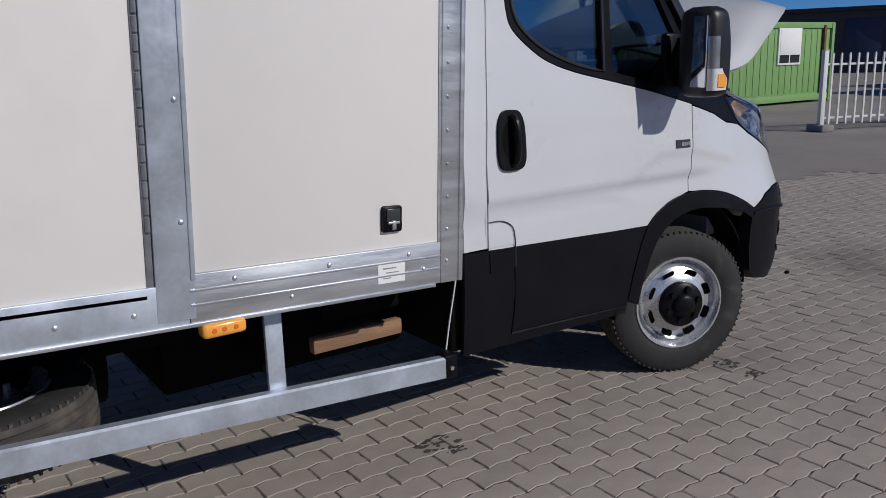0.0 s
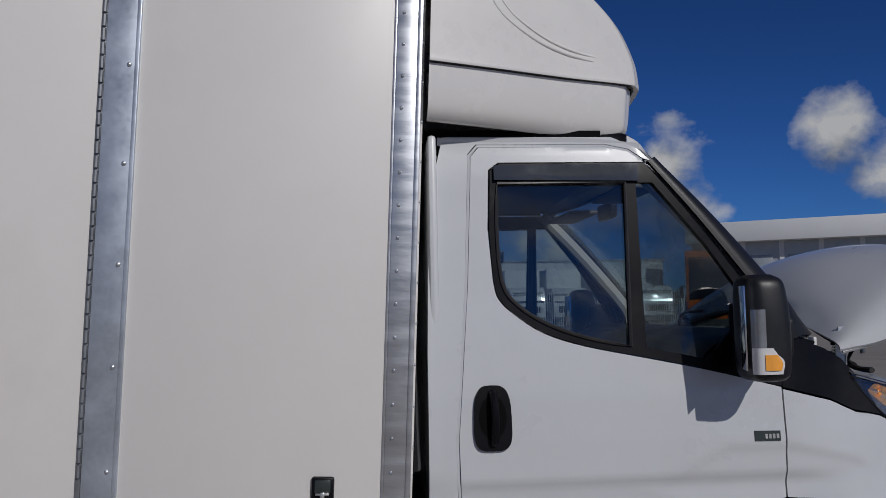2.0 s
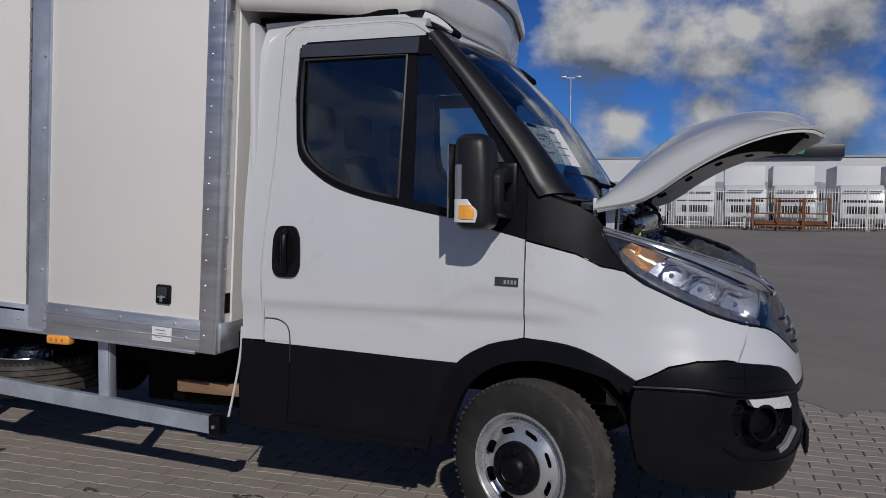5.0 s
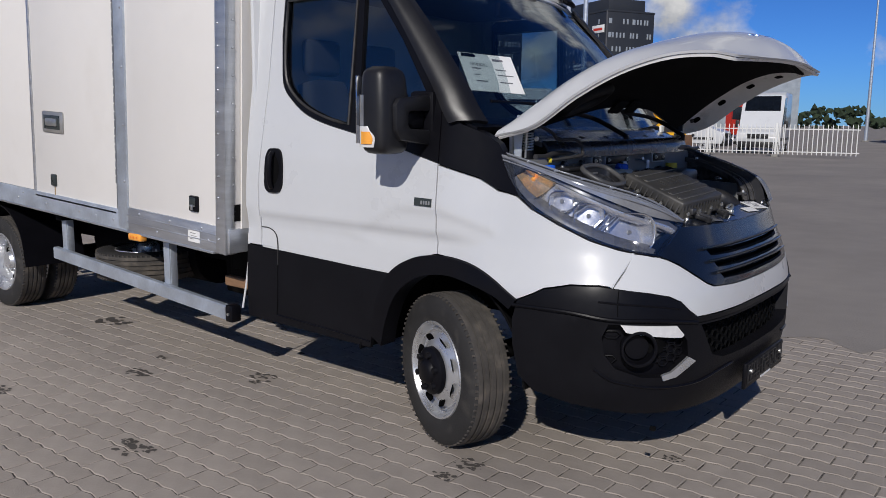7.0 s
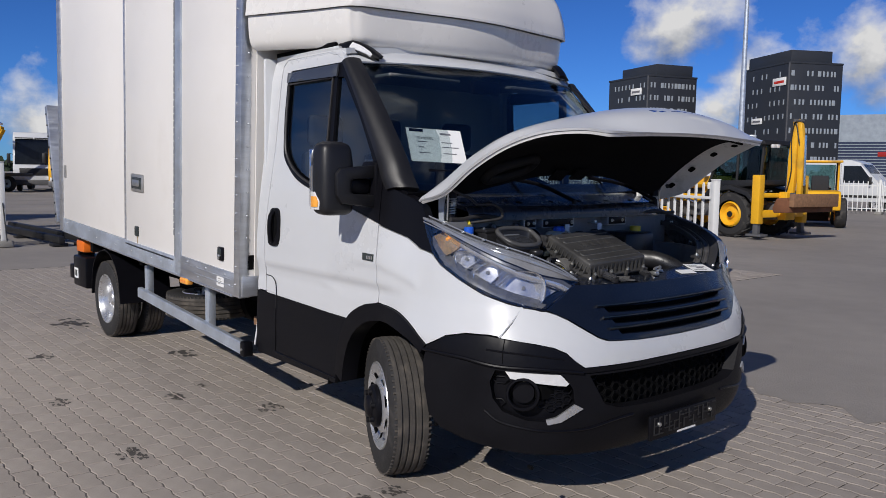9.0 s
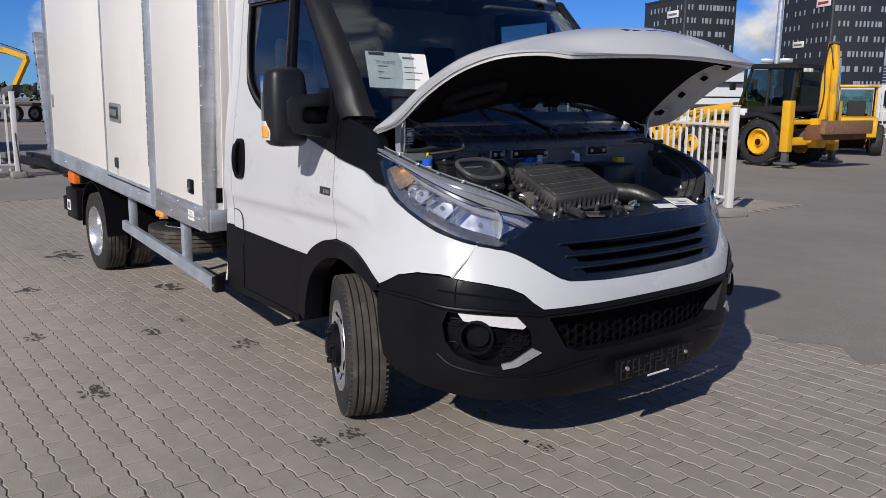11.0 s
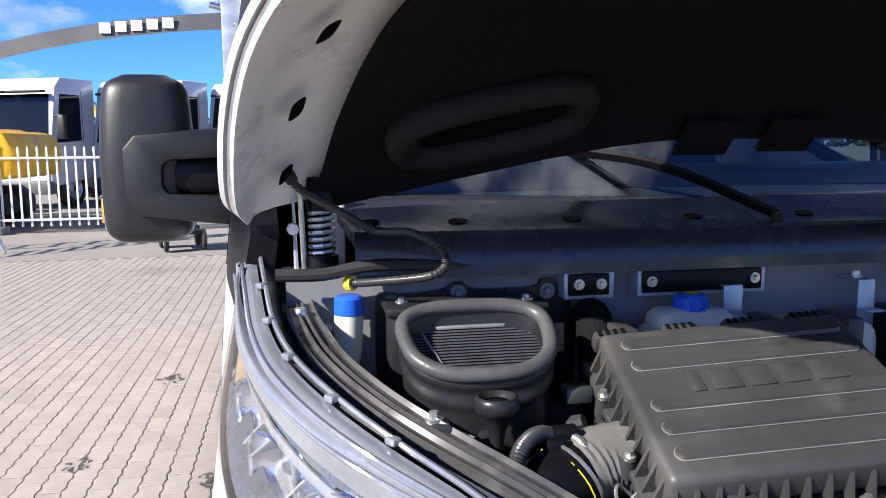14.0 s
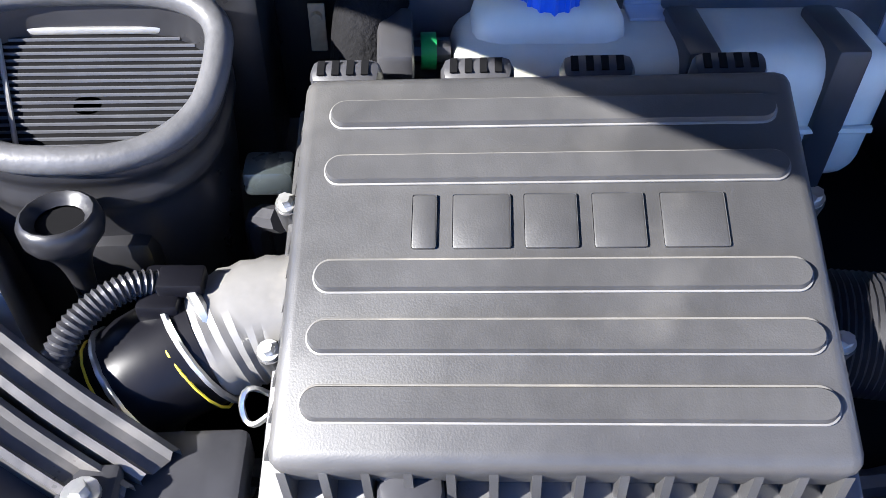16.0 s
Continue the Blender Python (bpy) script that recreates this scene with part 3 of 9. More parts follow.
SURROUND = [(-0.450, 2.096), (-0.995, 2.093), (-1.032, 2.065), (-1.042, 1.85)] + [(x + 0.003, z + 0.004) for x, z in WIN_LOW] + [(0.0, 1.50), (-0.06, 1.60), (-0.27, 1.875)]
PANE_A = curve2([(-1.008, 2.02), (-1.015, 1.85), (-1.003, 1.66), (-0.95, 1.575), (-0.84, 1.503), (-0.70, 1.453), (-0.545, 1.420)], 3) + [(-0.530, 2.02)]
PANE_B = [(-0.488, 2.02), (-0.488, 1.416), (-0.16, 1.345), (-0.062, 1.385), (-0.052, 1.505), (-0.240, 1.79), (-0.425, 2.02)]


def side_sheet(poly, holes=(), lift=0.0, depth=0.02, step=0.05):
    return lambda: sheet(bmesh.new(), poly, side_out(lift), holes, step, depth)


for sgn in (0, 1):
    mk = (lambda b: b) if sgn == 0 else mirror_y
    door = part("door", mk(side_sheet(DOOR, step=0.016)()), M["white"], truck, "white cab door with dark window surround")
    surround = part("window_surround", mk(side_sheet(SURROUND, [PANE_A, PANE_B], 0.002, 0.03)()), M["satin"], door)
    part("window_pane", mk(side_sheet([(x, z) for x, z in PANE_A], lift=-0.012, depth=0.004)()), M["glass"], door).visible_shadow = False
    part("quarter_pane", mk(side_sheet([(x, z) for x, z in PANE_B], lift=-0.012, depth=0.004)()), M["glass"], door).visible_shadow = False
    part("rain_strip", mk(side_sheet([(-1.02, 2.085), (-1.02, 2.03), (-0.48, 2.025), (-0.478, 2.092)], lift=0.016, depth=0.01)()), M["stripglass"], door, "dark tinted rain strip")
    # rubber round the panes
    part("window_gasket", mk(T([side(x, z) + Vector((0, -0.004, 0)) for x, z in PANE_A], 0.007, 6, True, 1)), M["seal"], door)
    # handle: recessed oval plate with an upright grip
    hp = [(-1.055 + 0.066 * math.copysign(abs(math.cos(t)) ** 0.55, math.cos(t)) * (1 - 0.10 * math.sin(t)), 1.185 + 0.112 * math.copysign(abs(math.sin(t)) ** 0.6, math.sin(t))) for t in [i * math.pi / 16 for i in range(32)]]
    plate = part("handle_plate", mk(side_sheet(hp, lift=0.012, depth=0.014, step=0.02)()), M["black"], door, "black plastic handle plate")
    grip = [side(-1.055, 1.275) + Vector((0, -0.014, 0)), side(-1.052, 1.25) + Vector((0, -0.034, 0)), side(-1.05, 1.185) + Vector((0, -0.040, 0)), side(-1.052, 1.12) + Vector((0, -0.030, 0)), side(-1.055, 1.10) + Vector((0, -0.014, 0))]
    part("handle", mk(T(grip, 0.014, 10)), M["satin"], plate.parent, "upright black pull handle")
    dish = [(-1.055 + 0.048 * math.cos(t), 1.188 + 0.075 * math.sin(t)) for t in [i * math.pi / 12 for i in range(24)]]
    # flat near-black oval over the plate paints the dish's shade
    part("handle_dish", mk(side_sheet(dish, lift=0.0135, depth=0.0, step=0.02)()), M["under"], door)
    # corner behind the door
    part("rear_corner", mk(side_sheet([(-1.178, 0.79), (-1.184, 1.11), (-1.137, 1.65), (-1.112, 2.13), (-1.08, 2.168), (-0.59, 2.170), (-0.505, 2.150), (-0.448, 2.112), (-0.425, 2.106), (-0.47, 2.150), (-0.56, 2.20), (-1.20, 2.20), (-1.225, 2.10), (-1.262, 1.85), (-1.275, 1.40), (-1.28, 0.79)])()), M["white"], truck, "white cab corner and roof rail")
    clad = part("sill_cladding", mk(side_sheet([(-1.282, 0.784), (-1.0, 0.776), (-0.60, 0.762), (-0.272, 0.748), (-0.34, 0.60), (-0.385, 0.44), (-0.40, 0.375), (-1.295, 0.392)], lift=0.004)()), M["black"], truck, "black plastic sill cladding")
    part("fuel_flap", mk(side_sheet(curve2([(-1.165, 0.885), (-1.10, 0.882), (-1.055, 0.855), (-1.042, 0.80)], 4) + [(-1.042, 0.79), (-1.165, 0.79)], lift=0.003, depth=0.006)()), M["white"], door)
    gapline = curve2([(-1.165, 0.888), (-1.10, 0.885), (-1.052, 0.857), (-1.039, 0.80), (-1.039, 0.70)], 4)
    part("flap_gap", mk(T([side(x, z) + Vector((0, -0.006, 0)) for x, z in gapline], 0.0028, 5, False, 1)), M["seal"], door)
    part("flap_lower", mk(side_sheet([(-1.165, 0.772), (-1.042, 0.768), (-1.042, 0.70), (-1.165, 0.695)], lift=0.008, depth=0.008)()), M["black"], clad)
    part("cladding_seam", mk(T([side(-1.042, 0.70) + Vector((0, -0.006, 0)), side(-1.045, 0.55) + Vector((0, -0.006, 0)), side(-1.06, 0.43) + Vector((0, -0.006, 0))], 0.0025, 5)), M["under"], clad)
    part("sill_lip", mk(T([side(-1.06, 0.432) + Vector((0, -0.005, 0)), side(-0.7, 0.42) + Vector((0, -0.006, 0)), side(-0.40, 0.408) + Vector((0, -0.005, 0))], 0.004, 5)), M["satin"], clad)
    edge = [(-1.1715, 0.79), (-1.174, 0.95), (-1.178, 1.11), (-1.166, 1.25), (-1.153, 1.40), (-1.131, 1.65), (-1.120, 1.85), (-1.109, 2.05), (-1.106, 2.125), (-1.075, 2.1615), (-0.595, 2.164), (-0.508, 2.145), (-0.455, 2.107)]
    part("door_shut_face", mk(T([side(x, z) + Vector((0, 0.009, 0)) for x, z in edge], 0.0075, 6, False, 0)), M["white"], truck)
    # wheel arch and fender
    ARCH_O = curve2([(-0.385, 0.44), (-0.345, 0.60), (-0.27, 0.752), (-0.14, 0.835), (0.0, 0.865), (0.18, 0.855), (0.31, 0.815), (0.445, 0.742)], 4)
    ARCH_I = curve2([(0.415, 0.70), (0.33, 0.745), (0.20, 0.775), (0.05, 0.785), (-0.10, 0.755), (-0.22, 0.665), (-0.29, 0.52), (-0.32, 0.40)], 4)
    part("wheel_arch_trim", mk(sheet(bmesh.new(), [sx(x, z) for x, z in ARCH_O + ARCH_I], nose_out(0.010), (), 0.04, 0.10, lambda c: Vector((0, 1 if c.y < 0 else -1, 0)))), M["satin"], truck, "black wheel arch trim")
    FENDER = [sx(0.006, 0.872), sx(0.006, 1.254), sx(0.20, 1.205), sx(0.385, 1.145), sx(0.46, 1.098), sx(0.575, 1.046), sx(0.70, 0.990), sx(0.80, 0.955), sy(-0.822, 0.944), sy(-0.87, 0.885), sy(-0.917, 0.824), sx(0.76, 0.829), sx(0.66, 0.826), sx(0.56, 0.803), sx(0.448, 0.746)] + [sx(x, z + 0.003) for x, z in ARCH_O[::-1] if x > 0.02]
    fender = part("fender", mk(sheet(bmesh.new(), FENDER, front, (), 0.016, 0.02, nose_in)), M["white"], truck, "white front fender")
    part("fender_top_trim", mk(sheet(bmesh.new(), [sx(0.006, 1.262), sx(0.20, 1.213), sx(0.39, 1.150), sx(0.365, 1.215), sx(0.325, 1.285), sx(0.27, 1.355), sx(0.20, 1.395), sx(0.10, 1.43), sx(0.006, 1.49)], front, (), 0.04, 0.05, nose_in)), M["satin"], truck, "black plastic trim below the windscreen pillar")
    # A-pillar
    rows = [[(-0.440, -0.897, 2.098), (-0.424, -0.894, 2.106), (-0.412, -0.868, 2.108), (-0.408, -0.822, 2.106), (-0.402, -0.792, 2.100)], [(-0.262, -0.921, 1.880), (-0.240, -0.918, 1.890), (-0.212, -0.892, 1.893), (-0.195, -0.842, 1.890), (-0.182, -0.800, 1.884)], [(-0.058, -0.948, 1.604), (-0.030, -0.944, 1.616), (0.012, -0.916, 1.620), (0.042, -0.860, 1.614), (0.056, -0.806, 1.606)], [(0.016, -0.962, 1.485), (0.045, -0.956, 1.498), (0.090, -0.926, 1.500), (0.125, -0.866, 1.494), (0.146, -0.806, 1.486)], [(0.050, -0.960, 1.432), (0.085, -0.953, 1.440), (0.135, -0.926, 1.438), (0.178, -0.868, 1.430), (0.205, -0.810, 1.420)]]
    rows = [r[:3] + [tuple(r[2][k] + (q[k] - r[2][k]) * 0.48 for k in range(3)) for q in r[3:]] for r in rows]
    part("windscreen_pillar", mk(loft(bmesh.new(), rows, 5, 4, thick=0.02)), M["pillar"], truck, "black windscreen pillar")
    # pale grey tube draws the highlight along the door frame's edge
    part("pillar_gap", mk(T([(-0.436, -0.902, 2.100), (-0.258, -0.926, 1.882), (-0.054, -0.952, 1.606), (0.010, -0.966, 1.49)], 0.0035, 6)), M["galvdark"], truck, "door frame edge with its pale highlight as colour")
    part("door_gap", mk(side_sheet([(-0.30, 1.33), (0.004, 1.27), (0.004, 1.49), (-0.05, 1.585)], lift=-0.006, depth=0.02)()), M["satin"], truck)
    # little badge by the door's front edge
    bd = part("badge", mk(side_sheet([(-0.115, 1.112), (-0.02, 1.110), (-0.02, 1.075), (-0.115, 1.077)], lift=0.004, depth=0.004)()), M["badge"], door, "small dark rectangular badge")
    for i in range(4):
        part("badge_bar", mk(side_sheet([(-0.078 + 0.014 * i, 1.100), (-0.069 + 0.014 * i, 1.100), (-0.069 + 0.014 * i, 1.084), (-0.078 + 0.014 * i, 1.084)], lift=0.0055, depth=0.001)()), M["cast"], bd)

# roof, back wall, floor
part("roof", loft(bmesh.new(), [[(x, y, 2.165 + 0.050 * (1 - abs(y / 0.875) ** 2.6) + (-0.02 if x > -0.55 else 0)) for y in (-0.875, -0.80, -0.5, 0, 0.5, 0.80, 0.875)] for x in (-1.22, -1.0, -0.7, -0.46)], 4, 4, thick=0.03), M["white"], truck, "white cab roof")
part("back_wall", B(-1.262, -1.23, -0.955, 0.955, 0.50, 2.19, 0.014), M["white"], truck)
part("cab_floor", B(-1.23, -0.46, -0.95, 0.95, 0.50, 0.58), M["under"], truck)
part("cab_headlining", B(-1.2, -0.50, -0.85, 0.85, 2.100, 2.115), M["trim"], truck)
screen = part("windscreen", loft(bmesh.new(), [[(0.165, -0.885, 1.436), (0.225, -0.6, 1.418), (0.252, -0.25, 1.408), (0.257, 0, 1.406), (0.252, 0.25, 1.408), (0.225, 0.6, 1.418), (0.165, 0.885, 1.436)], [(-0.150, -0.868, 1.83), (-0.06, -0.58, 1.825), (-0.025, -0.25, 1.82), (-0.02, 0, 1.82), (-0.025, 0.25, 1.82), (-0.06, 0.58, 1.825), (-0.150, 0.868, 1.83)], [(-0.425, -0.840, 2.100), (-0.345, -0.56, 2.108), (-0.312, -0.25, 2.114), (-0.306, 0, 2.116), (-0.312, 0.25, 2.114), (-0.345, 0.56, 2.108), (-0.425, 0.840, 2.100)]], 6, 5, thick=0.006), M["screen"], truck, "large dark-tinted windscreen")
screen.visible_shadow = False
top_line = [(-0.432, -0.872, 2.106), (-0.412, -0.80, 2.106), (-0.345, -0.56, 2.112), (-0.312, -0.25, 2.118), (-0.306, 0, 2.120), (-0.312, 0.25, 2.118), (-0.345, 0.56, 2.112), (-0.412, 0.80, 2.106), (-0.432, 0.872, 2.106)]
part("roof_lip", loft(bmesh.new(), [[(x + 0.004, y, z + 0.002) for x, y, z in top_line], [(x - 0.040, y, z + 0.034) for x, y, z in top_line], [(x - 0.13, y * 0.985, z + 0.074) for x, y, z in top_line], [(x - 0.22, y * 0.97, z + 0.092) for x, y, z in top_line]], 4, 3, thick=0.012), M["white"], truck, "white roof edge over the windscreen")
part("windscreen_header", T([(-0.42, -0.80, 2.098), (-0.345, -0.5, 2.104), (-0.312, 0, 2.110), (-0.345, 0.5, 2.104), (-0.42, 0.80, 2.098)], 0.008, 8), M["satin"], truck)
# sales sheet behind the windscreen
px_, py_ = Vector((0.092, 0.272, -0.010)).normalized(), Vector((-0.103, 0.043, 0.156))
py_ = (py_ - px_ * py_.dot(px_)).normalized()
pm = Matrix.Translation((0.040, -0.654, 1.655)) @ Matrix((px_, py_, px_.cross(py_))).transposed().to_4x4()
sheet_paper = part("sales_sheet", B(-0.15, 0.15, -0.105, 0.105, 0, 0.002, m=pm), M["paper"], truck, "white printed sales sheet behind the windscreen")
text_bars(sheet_paper, pm @ Matrix.Translation((0, 0, 0.003)), [(0.03, 0.075, 0.06, 0.012), (-0.10, 0.02, 0.05, 0.006), (-0.10, -0.015, 0.03, 0.006), (-0.10, -0.05, 0.06, 0.006), (0.03, 0.02, 0.06, 0.005), (0.03, -0.01, 0.09, 0.005), (0.03, -0.05, 0.07, 0.005)], M["ink"])

fc = bpy.data.curves.new("stock_number", "FONT")
fc.body, fc.size, fc.extrude = "70182082", 0.024, 0.0004
fc.materials.append(M["ink"])
tx = new("stock_number", fc)
tx.parent, tx.matrix_basis = sheet_paper, pm @ Matrix.Translation((-0.105, 0.035, 0.003))
part("sheet_clip", B(-0.135, -0.06, 0.082, 0.100, 0.002, 0.006, 0.002, m=pm), M["satin"], sheet_paper)

# cab inside
part("dashboard", loft(bmesh.new(), [[(0.16, y, 1.40), (0.02, y, 1.44), (-0.16, y, 1.42), (-0.26, y, 1.34), (-0.28, y, 1.10), (-0.20, y, 0.85)] for y in (-0.93, -0.4, 0, 0.4, 0.93)], 3, 4, thick=0.02), M["satin"], truck, "black moulded dashboard")
wheel_c, wheel_n = Vector((-0.33, 0.42, 1.28)), Vector((-0.72, 0, 0.70)).normalized()
wu = wheel_n.cross(Vector((0, 1, 0))).normalized()
steer = part("steering_wheel", T([wheel_c + (Vector((0, 1, 0)) * math.cos(a) + wu * math.sin(a)) * 0.205 for a in [i * math.pi / 8 for i in range(16)]], 0.017, 8, True, 3), M["satin"], truck, "black steering wheel")
part("steering_hub", cyl(C(wheel_c - wheel_n * 0.02, wheel_c + wheel_n * 0.03, 0.07, 0.055, 16), wheel_c, wheel_c - wheel_n * 0.25, 0.03, 0.03, 10), M["satin"], steer)
for a in (0, 2.1, 4.2):
    part("steering_spoke", T([wheel_c, wheel_c + (Vector((0, 1, 0)) * math.cos(a) + wu * math.sin(a)) * 0.2], 0.014, 6, sub=0), M["satin"], steer)


def seat(y, w):
    s = part("seat", loft(bmesh.new(), [[(-0.98, y - w, 0.95), (-0.94, y - w * 0.9, 1.02), (-0.93, y, 1.03), (-0.94, y + w * 0.9, 1.02), (-0.98, y + w, 0.95)], [(-0.70, y - w, 1.00), (-0.68, y - w * 0.9, 1.06), (-0.68, y, 1.05), (-0.68, y + w * 0.9, 1.06), (-0.70, y + w, 1.00)], [(-0.46, y - w, 0.98), (-0.44, y - w * 0.9, 1.05), (-0.44, y, 1.05), (-0.44, y + w * 0.9, 1.05), (-0.46, y + w, 0.98)]], 4, 4, thick=0.10), M["seat"], truck, "dark fabric cab seat")
    part("backrest", loft(bmesh.new(), [[(-0.94, y - w, 1.0), (-0.86, y - w * 0.85, 1.0), (-0.88, y, 1.0), (-0.86, y + w * 0.85, 1.0), (-0.94, y + w, 1.0)], [(-1.03, y - w, 1.35), (-0.95, y - w * 0.85, 1.35), (-0.97, y, 1.35), (-0.95, y + w * 0.85, 1.35), (-1.03, y + w, 1.35)], [(-1.10, y - w * 0.75, 1.62), (-1.04, y - w * 0.6, 1.64), (-1.05, y, 1.65), (-1.04, y + w * 0.6, 1.64), (-1.10, y + w * 0.75, 1.62)]], 4, 4, thick=0.09), M["seat"], s)
    part("headrest", B(-1.13, -1.05, y - 0.12, y + 0.12, 1.67, 1.86, 0.035, seg=3), M["seat"], s)


seat(0.45, 0.24)
seat(-0.62, 0.21)
seat(-0.17, 0.20)
part("cabin_mirror", B(-0.34, -0.30, -0.10, 0.12, 1.98, 2.06, 0.015), M["satin"], truck)
for y in (-0.45, 0.45):
    part("sun_visor", B(-0.46, -0.30, y - 0.25, y + 0.25, 2.03, 2.05, 0.01, m=None), M["trim"], truck)
for y in (-0.87, 0.87):
    part("pillar_lining", T([(-0.46, y * 0.97, 2.09), (-0.22, y * 0.98, 1.84), (0.02, y, 1.56), (0.06, y, 1.45)], 0.035, 8), M["lightgrey"], truck)

# ---- nose: bumper, grille, lamps ----
BAND_TOP = [sy(-0.822, 0.942), sy(-0.78, 0.935), sy(-0.735, 0.925), sy(-0.70, 0.912), sy(-0.66, 0.890), sy(-0.58, 0.836), sy(-0.535, 0.808), sy(-0.49, 0.792), sy(-0.30, 0.780), sy(-0.10, 0.776), sy(0.0, 0.775)]
BAND_LOW = [sy(0.0, 0.690), sy(-0.10, 0.690), sy(-0.30, 0.690), sy(-0.625, 0.692), sy(-0.665, 0.722), sy(-0.70, 0.758), sy(-0.75, 0.783), sy(-0.82, 0.800), sy(-0.914, 0.818), sy(-0.867, 0.88)]


def mirrored(half_top, half_low):
    """An outline across the whole nose from its near half, whose ends lie on the middle."""
    near = half_top[:-1]
    return near + [half_top[-1]] + [(-s, z) for s, z in near[::-1]] + [(-s, z) for s, z in half_low[1:][::-1]] + [half_low[0]] + half_low[1:]


part("bumper_band", sheet(bmesh.new(), mirrored(BAND_TOP, BAND_LOW), front, (), 0.04, 0.03, nose_in), M["white"], truck, "white painted band across the nose")
TRIM_TOP = [sx(0.452, 0.742), sx(0.56, 0.796), sx(0.66, 0.820), sx(0.76, 0.823), sy(-0.917, 0.817), sy(-0.82, 0.797), sy(-0.75, 0.779), sy(-0.70, 0.753), sy(-0.665, 0.718), sy(-0.628, 0.688), sy(-0.30, 0.686), sy(0, 0.686)]
TRIM_LOW = [sy(0, 0.668), sy(-0.30, 0.668), sy(-0.62, 0.668), sy(-0.80, 0.688), sy(-0.93, 0.700), sx(0.66, 0.712), sx(0.50, 0.716), sx(0.445, 0.725)]
part("bumper_trim", sheet(bmesh.new(), mirrored(TRIM_TOP, TRIM_LOW), nose_out(0.006), (), 0.04, 0.03, nose_in), M["satin"], truck, "black upper bumper trim")
GRILLE_HOLE = [sy(-0.60, 0.655), sy(-0.52, 0.52), sy(-0.44, 0.495), sy(-0.2, 0.485), sy(0, 0.485), sy(0.2, 0.485), sy(0.44, 0.495), sy(0.52, 0.52), sy(0.60, 0.655), sy(0.3, 0.652), sy(0, 0.652), sy(-0.3, 0.652)]
FOG_HOLE = [(-0.665, 0.683), (-0.52, 0.676), (-0.385, 0.662), (-0.35, 0.60), (-0.345, 0.535), (-0.43, 0.463), (-0.54, 0.470), (-0.64, 0.505), (-0.68, 0.56), (-0.69, 0.63)]
BUMP_TOP = [sx(0.445, 0.722), sx(0.50, 0.713), sx(0.66, 0.709), sy(-0.93, 0.697), sy(-0.80, 0.685), sy(-0.62, 0.664), sy(-0.3, 0.664), sy(0, 0.664)]
BUMP_LOW = [sy(0, 0.285), sy(-0.3, 0.287), sy(-0.6, 0.295), sy(-0.85, 0.315), sx(0.66, 0.345), sx(0.52, 0.375), sx(0.455, 0.43), sx(0.43, 0.55), sx(0.428, 0.66)]
part("bumper", sheet(bmesh.new(), mirrored(BUMP_TOP, BUMP_LOW), front, [GRILLE_HOLE, FOG_HOLE, [(-s, z) for s, z in FOG_HOLE]], 0.04, 0.06, nose_in), M["black"], truck, "black textured plastic bumper")
part("bumper_crease", T([front(*sy(y, z)) - nose_in(front(*sy(y, z))) * 0.001 for y, z in [(-0.96, 0.50), (-0.92, 0.455), (-0.80, 0.425), (-0.62, 0.42), (-0.45, 0.445), (-0.35, 0.452)]], 0.006, 6), M["satin"], truck)
part("bumper_crease", T([front(*sy(y, z)) - nose_in(front(*sy(y, z))) * 0.001 for y, z in [(0.96, 0.50), (0.92, 0.455), (0.80, 0.425), (0.62, 0.42), (0.45, 0.445), (0.35, 0.452)]], 0.006, 6), M["satin"], truck)
inner = part("lower_grille", sheet(bmesh.new(), mirrored([sy(-0.66, 0.66), sy(-0.3, 0.66), sy(0, 0.66)], [sy(0, 0.47), sy(-0.3, 0.47), sy(-0.60, 0.49)]), nose_out(-0.085), (), 0.05, 0.0, nose_in), M["under"], truck, "black lower grille")


def hexes(rows, parent, lift, r=0.027):
    """Raised honeycomb rings; the blacker middle ones carry the recess shade in their colour."""
    for y0, z0 in rows:
        shade_m = M["under"] if abs(y0) < 0.54 else M["black"]
        ring = [sy(y0 + r * math.cos(a), z0 + r * 0.8 * math.sin(a)) for a in [i * math.pi / 3 for i in range(6)]]
        pts = [front(*q) + nose_in(front(*q)) * lift for q in ring]
        part("honeycomb", T(pts, 0.0034, 5, True, 0), shade_m, parent)


